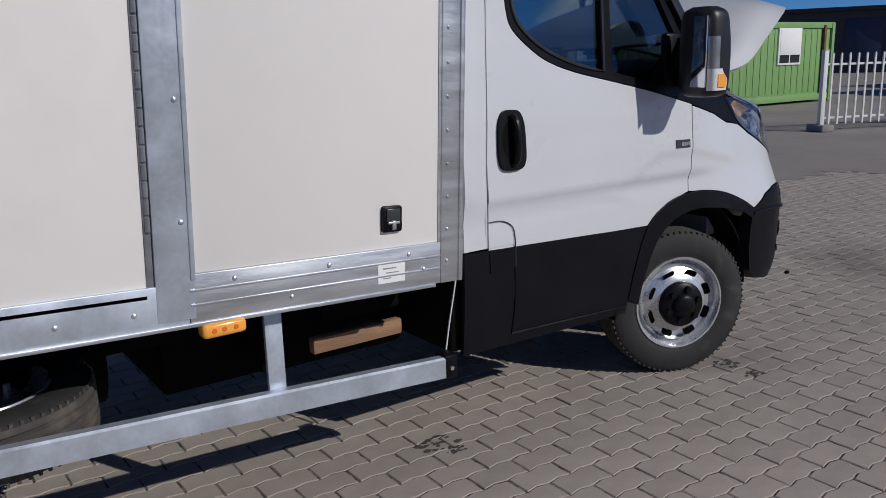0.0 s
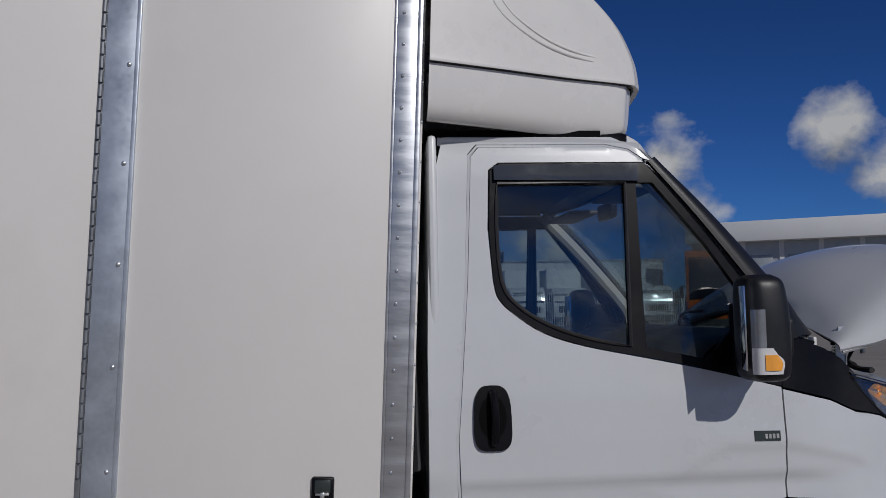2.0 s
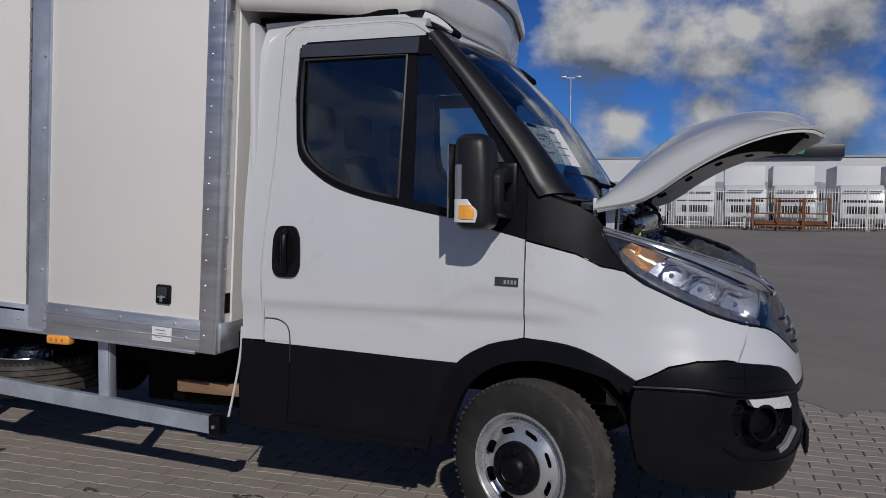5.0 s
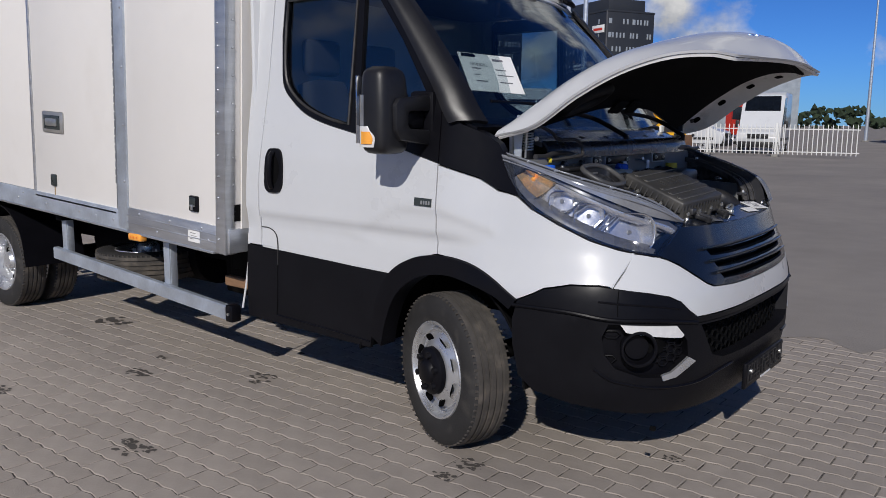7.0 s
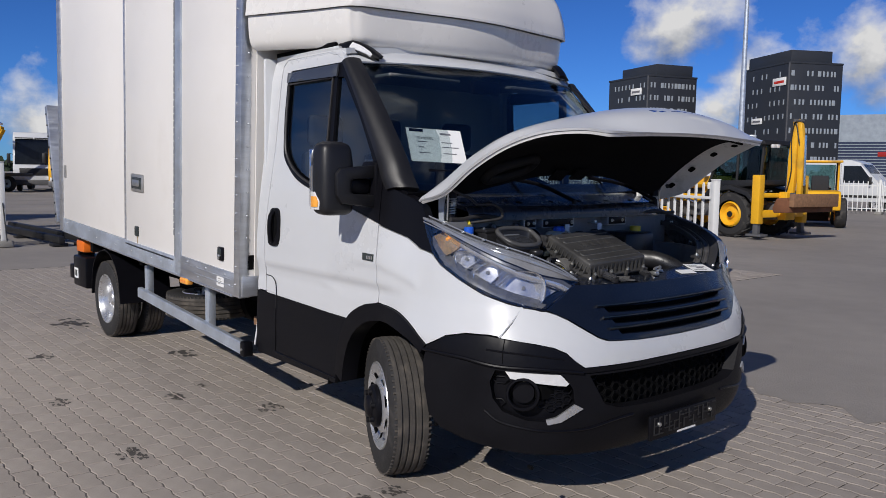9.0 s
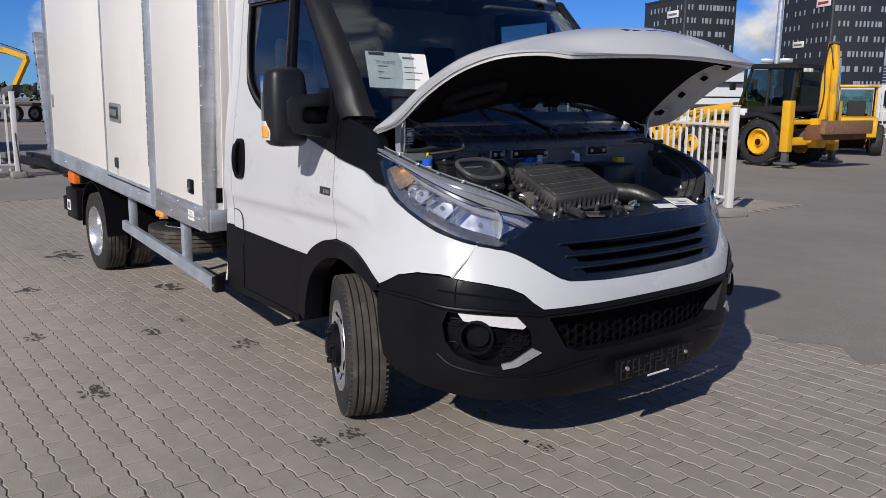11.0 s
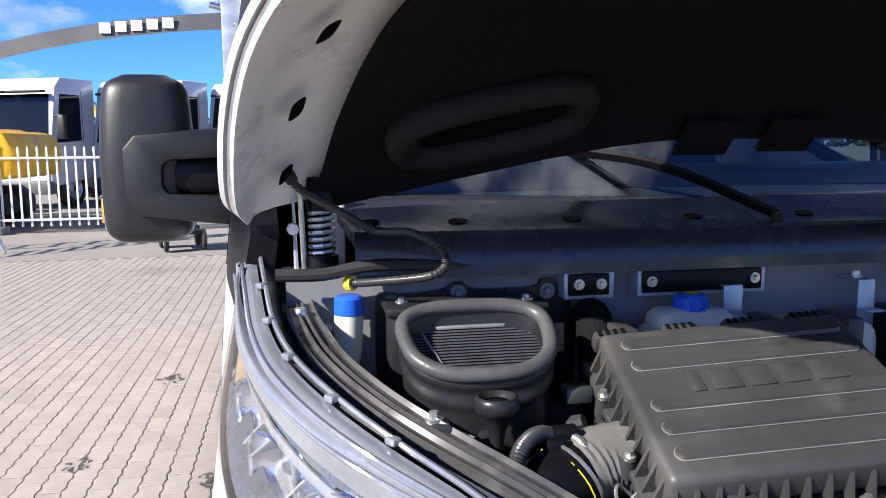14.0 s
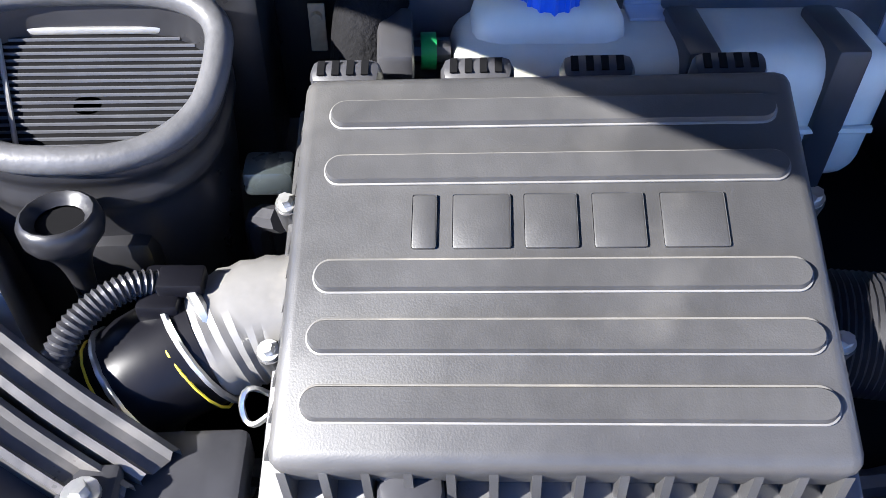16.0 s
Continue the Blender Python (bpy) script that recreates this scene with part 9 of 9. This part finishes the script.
# yellow digger on a low-loader trailer
lt = thing("low_loader_trailer", "black low-loader trailer with four axles", "trailer", at=spot(-54.5, 4.6, 42))
part("trailer_deck", B(-5.5, 5.5, -1.25, 1.25, 0.95, 1.15, 0.02), M["machblack"], lt)
for x in (-3.6, -2.2, -0.8, 2.6, 4.0):
    for y in (-1.0, 1.0):
        yard_wheel(lt, x, y, 0.48, 0.3, M["silverfar"], 0.55)
e2, _ = excavator(spot(-55.0, 4.2, 42, 1.152), M["yellow"], "yellow excavator loaded on a low-loader trailer", [(0.6, 1.5), (1.7, 2.9), (3.4, 3.1), (5.2, 2.6)], [(5.2, 2.6), (4.6, 1.6), (4.2, 0.95)])
e3, _ = excavator(spot(-38.0, -10.8, 30), M["yellow"], "yellow crawler excavator far back in the yard", [(0.6, 1.5), (1.7, 2.9), (3.4, 3.2), (5.2, 2.6)], [(5.2, 2.6), (4.6, 1.6), (4.2, 0.95)])

# --- ladder, low barriers, small generator ---
la = thing("step_ladder", "tall aluminium folding step ladder standing open", "ladder", at=spot(-10.9, -6.1, 78))
for s in (-0.32, 0.32):
    part("ladder_stile", T([(1.0, s, 0.0), (0.04, s * 0.6, 2.75)], 0.030, 6, sub=0), M["alu"], la)
    part("ladder_stile", T([(-1.0, s, 0.0), (-0.04, s * 0.6, 2.75)], 0.030, 6, sub=0), M["alu"], la)
for i in range(9):
    z = 0.28 + i * 0.28
    k = 1 - z / 2.75
    for g in (-1, 1):
        x = g * (0.04 + 0.96 * k)
        w = 0.30 * (0.6 + 0.4 * k)
        part("ladder_step", B(x - 0.04, x + 0.04, -w, w, z - 0.012, z + 0.012), M["alu"], la)
part("ladder_cap", B(-0.1, 0.1, -0.22, 0.22, 2.73, 2.78, 0.01), M["satin"], la)
for y in (1.3, 1.75):
    ba = thing("ground_barrier", "low black steel barrier rail on the ground", "barrier", "low barriers", at=spot(-15.9, y - 0.45, 3))
    part("barrier_rail", B(-2.6, 2.6, -0.06, 0.06, 0.06, 0.20, 0.02), M["machblack"], ba)
    for x in (-2.4, 0, 2.4):
        part("barrier_foot", B(x - 0.12, x + 0.12, -0.14, 0.14, 0, 0.06, 0.01), M["machblack"], ba)
ct = thing("tool_trolley", "dark wheeled tool trolley beside the fence", "trolley", at=spot(-10.95, -2.55, 15))
part("trolley_frame", B(-0.35, 0.45, -0.25, 0.25, 0.24, 0.30, 0.01), M["machblack"], ct)
part("trolley_box", B(-0.3, 0.25, -0.2, 0.2, 0.30, 0.62, 0.03), M["machgrey"], ct)
part("trolley_handle", T([(-0.35, -0.2, 0.3), (-0.5, -0.2, 0.95), (-0.5, 0.2, 0.95), (-0.35, 0.2, 0.3)], 0.015, 6, sub=0), M["machblack"], ct)
for x in (-0.25, 0.35):
    for y in (-0.27, 0.27):
        yard_wheel(ct, x, y, 0.16, 0.07, M["machgrey"], 0.5)


# --- site cabin and neighbours ---
def cabin(m, w, d, h):
    e = thing("site_cabin", "light green steel site cabin with white window", "cabin", at=m)
    part("wall", B(0, w, 0, d, 0.12, h, 0.01), M["greenwall"], e)
    k = int(w / 0.30)
    for i in range(k):
        part("wall_rib", B(i * 0.30 + 0.10, i * 0.30 + 0.22, -0.014, 0.001, 0.30, h - 0.16, 0.004), M["greenwall"], e)
    for i in range(int(d / 0.30)):
        part("wall_rib", B(-0.014, 0.001, i * 0.30 + 0.10, i * 0.30 + 0.22, 0.30, h - 0.16, 0.004), M["greenwall"], e)
    for x, y in ((0, 0), (w, 0), (0, d), (w, d)):
        part("corner_post", B(x - 0.07, x + 0.07, y - 0.07, y + 0.07, 0.0, h + 0.02, 0.01), M["greenwall"], e)
    part("roof_beam", B(-0.06, w + 0.06, -0.05, d + 0.05, h - 0.14, h + 0.03, 0.01), M["greenwall"], e)
    part("floor_beam", B(-0.06, w + 0.06, -0.05, d + 0.05, 0.06, 0.24, 0.01), M["greenwall"], e)
    wi = part("window", B(2.35, 3.45, -0.05, 0.02, 1.10, 2.12, 0.01), M["paper"], e, "white window frame with closed blind")
    part("blind", B(2.42, 3.38, -0.058, -0.048, 1.42, 2.06, 0.003), M["paper"], wi)
    for x in (2.42, 2.93):
        part("pane", B(x, x + 0.45, -0.056, -0.048, 1.16, 1.38), M["wglass"], wi)
    part("downpipe", B(4.55, 4.65, -0.09, -0.02, 0.2, 2.2, 0.01), M["rust"], e)
    side_win = part("window", B(-0.05, 0.02, 2.55, 3.45, 1.05, 1.95, 0.01), M["galv"], e, "grey window frame")
    for y in (2.61, 3.04):
        part("pane", B(-0.057, -0.048, y, y + 0.36, 1.12, 1.88), M["wglass"], side_win)
    dr = part("door", B(-0.045, 0.02, 1.15, 2.05, 0.24, 2.25, 0.01), M["greenwall"], e)
    part("door_handle", B(-0.09, -0.045, 1.25, 1.29, 1.05, 1.25, 0.008), M["galv"], dr)
    for z in (0.9, 1.95):
        part("locking_bar", B(-0.075, -0.045, 0.9, 1.9, z, z + 0.04, 0.005), M["galv"], dr)
    return e


cabin(spot(15.9, 10.2, -1), 5.05, 3.9, 2.25)
van(spot(24.5, 8.3, 175), M["white"], "white panel van parked behind the fence", "parked vans")
van(spot(30.0, 11.0, 170), M["white"], "white panel van parked behind the fence", "parked vans")
# crew cab lorry beside the sign
cc = thing("crew_cab_lorry", "white crew-cab lorry with bare black chassis", "lorry", at=spot(14.8, 11.9, 55))
cbx = part("cab", prism([(6.0, 0.62), (8.0, 0.5), (8.9, 0.55), (8.95, 1.0), (8.3, 1.15), (7.7, 2.0), (6.05, 2.08), (5.98, 1.9)], -0.86, 0.86, 0.06), M["white"], cc, "white crew cab")
part("rear_window", B(5.955, 5.99, -0.5, 0.5, 1.42, 1.86, 0.01), M["wglass"], cbx)
for s in (-1, 1):
    part("vent_plate", B(5.955, 5.985, s * 0.6 - 0.03, s * 0.6 + 0.03, 1.0, 1.1, 0.004), M["machblack"], cbx)
    part("side_window", prism([(6.3, 1.25), (8.0, 1.2), (7.6, 1.85), (6.3, 1.9)], s * 0.864 - 0.005, s * 0.864 + 0.005), M["wglass"], cbx)
    part("chassis_rail", B(-1.1, 6.0, s * 0.36 - 0.035, s * 0.36 + 0.035, 0.52, 0.70), M["machblack"], cc)
    for x in (0.0, 7.7):
        yard_wheel(cc, x, s * 0.72, 0.33, 0.24, M["rim"])
    part("tail_lamp", B(-1.17, -1.12, s * 0.45 - 0.12, s * 0.45 + 0.12, 0.58, 0.68, 0.01), M["redlamp"], cc, "red tail lamp")
part("tail_beam", B(-1.12, -1.04, -0.62, 0.62, 0.56, 0.68, 0.01), M["machblack"], cc)
part("spare_carrier", B(1.5, 2.6, -0.3, 0.3, 0.42, 0.52, 0.02), M["machblack"], cc)
part("fuel_tank", B(3.0, 4.2, 0.42, 0.80, 0.36, 0.66, 0.05), M["machgrey"], cc)
ym = thing("ground_marking", "worn yellow line painted on the ground", "marking", "", "structure", spot(12.2, 14.5, -5))
part("paint_line", B(0, 7.0, -0.06, 0.06, -0.0075, -0.004), M["yellowcap"], ym)
# lane sign with a flag
sb = thing("lane_sign", "white lane sign board on a steel post", "sign", at=spot(22.9, 21.4, 28))
part("sign_post", C((0, 0.06, 0), (0, 0.06, 2.3), 0.05, 0.05, 12), M["galv"], sb)
part("sign_board", B(-0.45, 0.45, 0.0, 0.05, 2.15, 3.85, 0.01), M["paper"], sb)
fc = bpy.data.curves.new("sign_number", "FONT")
fc.body, fc.size, fc.extrude = "2", 0.75, 0.004
tx = new("sign_number", fc)
fc.materials.append(M["signblue"])
tx.parent, tx.matrix_basis = sb, Matrix.Translation((-0.30, -0.008, 3.12)) @ Matrix.Rotation(radians(90), 4, "X")
fc = bpy.data.curves.new("sign_letter", "FONT")
fc.body, fc.size, fc.extrude = "A", 0.38, 0.004
tx = new("sign_letter", fc)
fc.materials.append(M["signblue"])
tx.parent, tx.matrix_basis = sb, Matrix.Translation((0.14, -0.008, 3.38)) @ Matrix.Rotation(radians(90), 4, "X")
for i in range(4):
    part("print_bar", B(-0.32, 0.32 - 0.1 * (i % 2), -0.006, 0.001, 2.35 + i * 0.15, 2.39 + i * 0.15), M["ink"], sb)
fl = thing("flag", "blue and white flag on a thin pole", "flag", at=spot(22.0, 21.6, 25))
part("flag_pole", C((0, 0, 0), (0, 0, 4.0), 0.03, 0.02, 10), M["galv"], fl)
bm = bmesh.new()
gv = [[bm.verts.new((0.03 + 0.09 * i, 0.06 * math.sin(i * 0.9 + j * 0.4), 3.25 + 0.11 * j + 0.02 * math.sin(i))) for i in range(9)] for j in range(7)]
for j in range(6):
    for i in range(8):
        bm.faces.new((gv[j][i], gv[j][i + 1], gv[j + 1][i + 1], gv[j + 1][i]))
bmesh.ops.solidify(bm, geom=list(bm.faces), thickness=0.004)
part("flag_cloth", bm, M["signblue"], fl)


def mast(m, h, arms):
    e = thing("lamp_mast", "tall grey steel light mast with floodlights", "lamp mast", at=m)
    part("mast_pole", C((0, 0, 0), (0, 0, h), 0.16, 0.07, 14), M["galv"], e)
    part("mast_foot", B(-0.25, 0.25, -0.25, 0.25, 0, 0.1, 0.01), M["concrete"], e)
    for z, dx in arms:
        part("mast_arm", B(min(0, dx), max(0, dx), -0.04, 0.04, z - 0.04, z + 0.04), M["galv"], e)
        part("floodlight", B(dx - 0.28, dx + 0.28, -0.28, 0.12, z - 0.02, z + 0.16, 0.03), M["silverfar"], e)
    return e


mast(spot(-17.0, 31.5, 30), 13.5, [(3.3, -0.4), (3.3, 0.4), (13.4, 0.6), (13.4, -0.6)])
mast(spot(40.6, 38.7, 30), 10.8, [(10.7, 0.7), (10.7, -0.7)])
mast(spot(-12.6, 74.0, 10), 13.6, [(13.5, 0.7), (13.5, -0.7)])

# --- buildings ---


def facade_windows(e, x0, x1, y, z0, z1, cols, rows, w, h, seed, empty=0.25):
    rnd = random.Random(seed)
    made = {}
    for r in range(rows):
        for c in range(cols):
            if rnd.random() < empty:
                continue
            ww = w * rnd.choice((1, 1, 1.0, 1.9))
            x = x0 + (x1 - x0) * (c + 0.5 + 0.12 * rnd.uniform(-1, 1)) / cols
            z = z0 + (z1 - z0) * (r + 0.5) / rows
            if ww not in made:
                o = part("window", B(-ww / 2, ww / 2, -0.06, 0.02, -h / 2, h / 2, 0.02), M["winpane"], e)
                made[ww] = o.data
            else:
                o = new("window", made[ww])
                o.parent = e
            o.matrix_basis = Matrix.Translation((x, y, z))


def tower(px, py, deg, w, d, h, seed, signs, hat=None):
    """An office block: front along +x from its corner, side going back."""
    e = thing("office_tower", "dark clad office tower with rows of small windows", "office building", at=spot(px, py, deg))
    part("wall", B(0, w, 0, d, 0, h, 0.05), M["office"], e)
    part("parapet", B(-0.1, w + 0.1, -0.1, d + 0.1, h - 0.1, h + 0.3, 0.03), M["office"], e)
    part("corner_strip", B(-0.14, 0.10, -0.14, 0.10, 0, h), M["machgrey"], e)
    facade_windows(e, 0.4, w - 0.4, 0.0, 1.0, h - 0.6, 13, 8, 0.42, 1.15, seed)
    k = part("side_wall", B(-0.02, 0.0, 0.2, d - 0.2, 0.2, h - 0.2), M["office"], e)
    rnd = random.Random(seed + 9)
    side_pane = None
    for r in range(8):
        for c in range(10):
            if rnd.random() < 0.28:
                continue
            y = 0.6 + (d - 1.2) * (c + 0.5) / 10
            z = 1.0 + (h - 1.6) * (r + 0.5) / 8
            if side_pane is None:
                o = part("window", B(-0.06, 0.02, -0.2, 0.2, -0.55, 0.55, 0.02), M["winpane"], e)
                side_pane = o.data
            else:
                o = new("window", side_pane)
                o.parent = e
            o.matrix_basis = Matrix.Translation((-0.02, y, z))
    for face, a, z, sw, sh, mt in signs:
        if face == "side":
            b = part("sign_panel", B(-0.25, -0.05, a, a + sw, z, z + sh, 0.02), M["paper"], e)
            part("sign_bar", B(-0.27, -0.24, a + sw * 0.12, a + sw * 0.88, z + sh * 0.3, z + sh * 0.62), M[mt], b)
        else:
            b = part("sign_panel", B(a, a + sw, -0.25, -0.05, z, z + sh, 0.02), M["paper"], e)
            part("sign_bar", B(a + sw * 0.12, a + sw * 0.88, -0.27, -0.24, z + sh * 0.3, z + sh * 0.62), M[mt], b)
    if hat:
        part("roof_house", B(hat[0], hat[1], 1.0, d - 1.0, h, h + 2.9, 0.05), M["office"], e)
    return e


# front corner in the middle, one face to each side
tower(-84.5, 165.5, 62, 13.0, 17.8, 26.0, 3, [("side", 0.8, 21.4, 4.6, 1.7, "red"), ("side", 9.0, 13.5, 3.8, 1.3, "ink")], (1.0, 11.0))
tower(-109.5, 150.2, 72, 13.5, 15.6, 24.0, 5, [("side", 2.2, 20.0, 4.0, 1.5, "ink")], (3.0, 13.0))
gb_ = thing("glass_office", "low office building with banded glass front", "office building", at=spot(-97.0, 203.0, 25))
part("wall", B(0, 44, 0, 12, 0, 17.5), M["winpane"], gb_)
for i in range(14):
    part("window_band", B(0.3, 21.7, -0.08, 0.02, 0.6 + i * 0.74, 1.1 + i * 0.74), M["navyhall"], gb_)

hall = thing("dealer_hall", "white hall with dark fascia and coloured sign shapes", "hall", at=spot(-9.0, 67.0, 0))
part("wall", B(0, 34, 0, 16, 0, 5.35), M["farwhite"], hall)
fas = part("fascia", B(5.9, 19.4, -0.5, 0.02, 5.36, 6.35, 0.05), M["darkband"], hall, "dark sign board on the roof edge")
part("roof", B(-0.2, 34.2, -0.1, 16.2, 5.35, 5.50), M["silverfar"], hall)
part("sign_shape", prism([(12.9, 5.55), (13.7, 5.55), (14.0, 6.2), (13.2, 6.2)], -0.56, -0.5), M["signgreen"], fas)
part("sign_shape", prism([(14.3, 5.6), (16.4, 5.6), (16.6, 6.15), (14.5, 6.15)], -0.56, -0.5), M["signgreen"], fas)
for i in range(9):
    part("hall_door", B(1.5 + i * 3.6, 3.9 + i * 3.6, -0.06, 0.02, 0.0, 3.4, 0.03), M["winpane"], hall)
nv = thing("round_hall", "dark navy hall with rounded end behind the dealer hall", "hall", at=spot(2.0, 92.0, 0))
bm = bmesh.new()
cyl(bm, (-0.6, 0, 0), (-0.6, 0, 7.3), 4.45, 4.45, 40)
part("wall", bm, M["navyhall"], nv)
part("roof_rim", C((-0.6, 0, 7.3), (-0.6, 0, 7.5), 4.55, 4.55, 40), M["darkband"], nv)
part("side_wing", B(-13.0, -1.0, -1.5, 6, 0, 6.6, 0.05), M["navyhall"], nv)

wb = thing("white_hall", "white flat-roofed hall with grey lower wall", "hall", at=spot(20.6, 49.8, -29))
part("wall", B(0, 12.4, 0.5, 14, 0, 5.5), M["silverfar"], wb)
part("upper_wall", B(-0.3, 12.7, -0.6, 14.3, 5.5, 6.85, 0.05), M["farwhite"], wb)
for i in range(5):
    part("wall_post", B(2.4 * i + 0.8, 2.4 * i + 1.1, 0.42, 0.5, 0, 5.5), M["farwhite"], wb)
    part("window", B(2.4 * i + 1.3, 2.4 * i + 2.8, 0.44, 0.52, 2.4, 4.6, 0.02), M["winpane"], wb)
lh = thing("long_hall", "long low dark hall far behind the parked vans", "hall", at=spot(44.0, 36.0, -62))
part("wall", B(0, 60, 0, 14, 0, 3.9), M["office"], lh)
part("roof", B(-0.3, 60.3, -0.4, 14.3, 3.9, 4.15, 0.03), M["darkband"], lh)
for i in range(16):
    part("hall_panel", B(1.0 + i * 3.7, 3.2 + i * 3.7, -0.06, 0.02, 0.1, 3.4, 0.02), M["navyhall"], lh)
cab_truck(spot(15.2, 34.2, -110), M["orange"], "orange cab-over lorry parked in front of the white hall", 4.1, None, 6.0)
# grassy bank and woods far off
bank = bmesh.new()
rnd = random.Random(17)
gr = []
for i in range(41):
    a = i / 40
    row = []
    for j in range(7):
        b = j / 6
        row.append(bank.verts.new((-72 - 34 * b, -60 + 70 * a, (-0.3 if j in (0, 6) else 4.2 * math.sin(math.pi * b) * (1 - abs(2 * a - 1) ** 6) * rnd.uniform(0.85, 1.1)))))
    gr.append(row)
for i in range(40):
    for j in range(6):
        bank.faces.new((gr[i][j], gr[i + 1][j], gr[i + 1][j + 1], gr[i][j + 1]))
tagged(obj_of("grassy_bank", bank, M["hill"], None), "long grassy earth bank behind the yard", "bank", "", "structure")

vs, fs = [], []
for k in range(9000):
    a = rnd.uniform(0, 2 * math.pi)
    r = rnd.uniform(300, 345)
    top = 3.2 + 2.6 * math.sin(a * 9) * math.sin(a * 23 + 1) + 1.6 * math.sin(a * 61) + 1.2 * math.sin(a * 147)
    z = rnd.random() ** 0.7 * max(1.6, top + 2.0)
    c = Vector((r * math.cos(a), r * math.sin(a), z))
    s = rnd.uniform(0.7, 1.9)
    o = len(vs)
    for q in ((1, 0, 0), (-0.5, 0.87, 0), (-0.5, -0.87, 0), (0, 0, 1.1), (0, 0, -1.0)):
        v = Vector(q) * s
        v.rotate(Euler((a * 7 + k, k * 1.3, k * 2.1)))
        vs.append(tuple(c + v))
    fs += [(o, o + 1, o + 3), (o + 1, o + 2, o + 3), (o + 2, o, o + 3), (o + 1, o, o + 4), (o + 2, o + 1, o + 4), (o, o + 2, o + 4)]
me = bpy.data.meshes.new("far_woods")
me.from_pydata(vs, [], fs)
me.materials.append(M["tree"])
tagged(new("far_woods", me), "low dark line of woods on the horizon", "woods", "", "stuff")
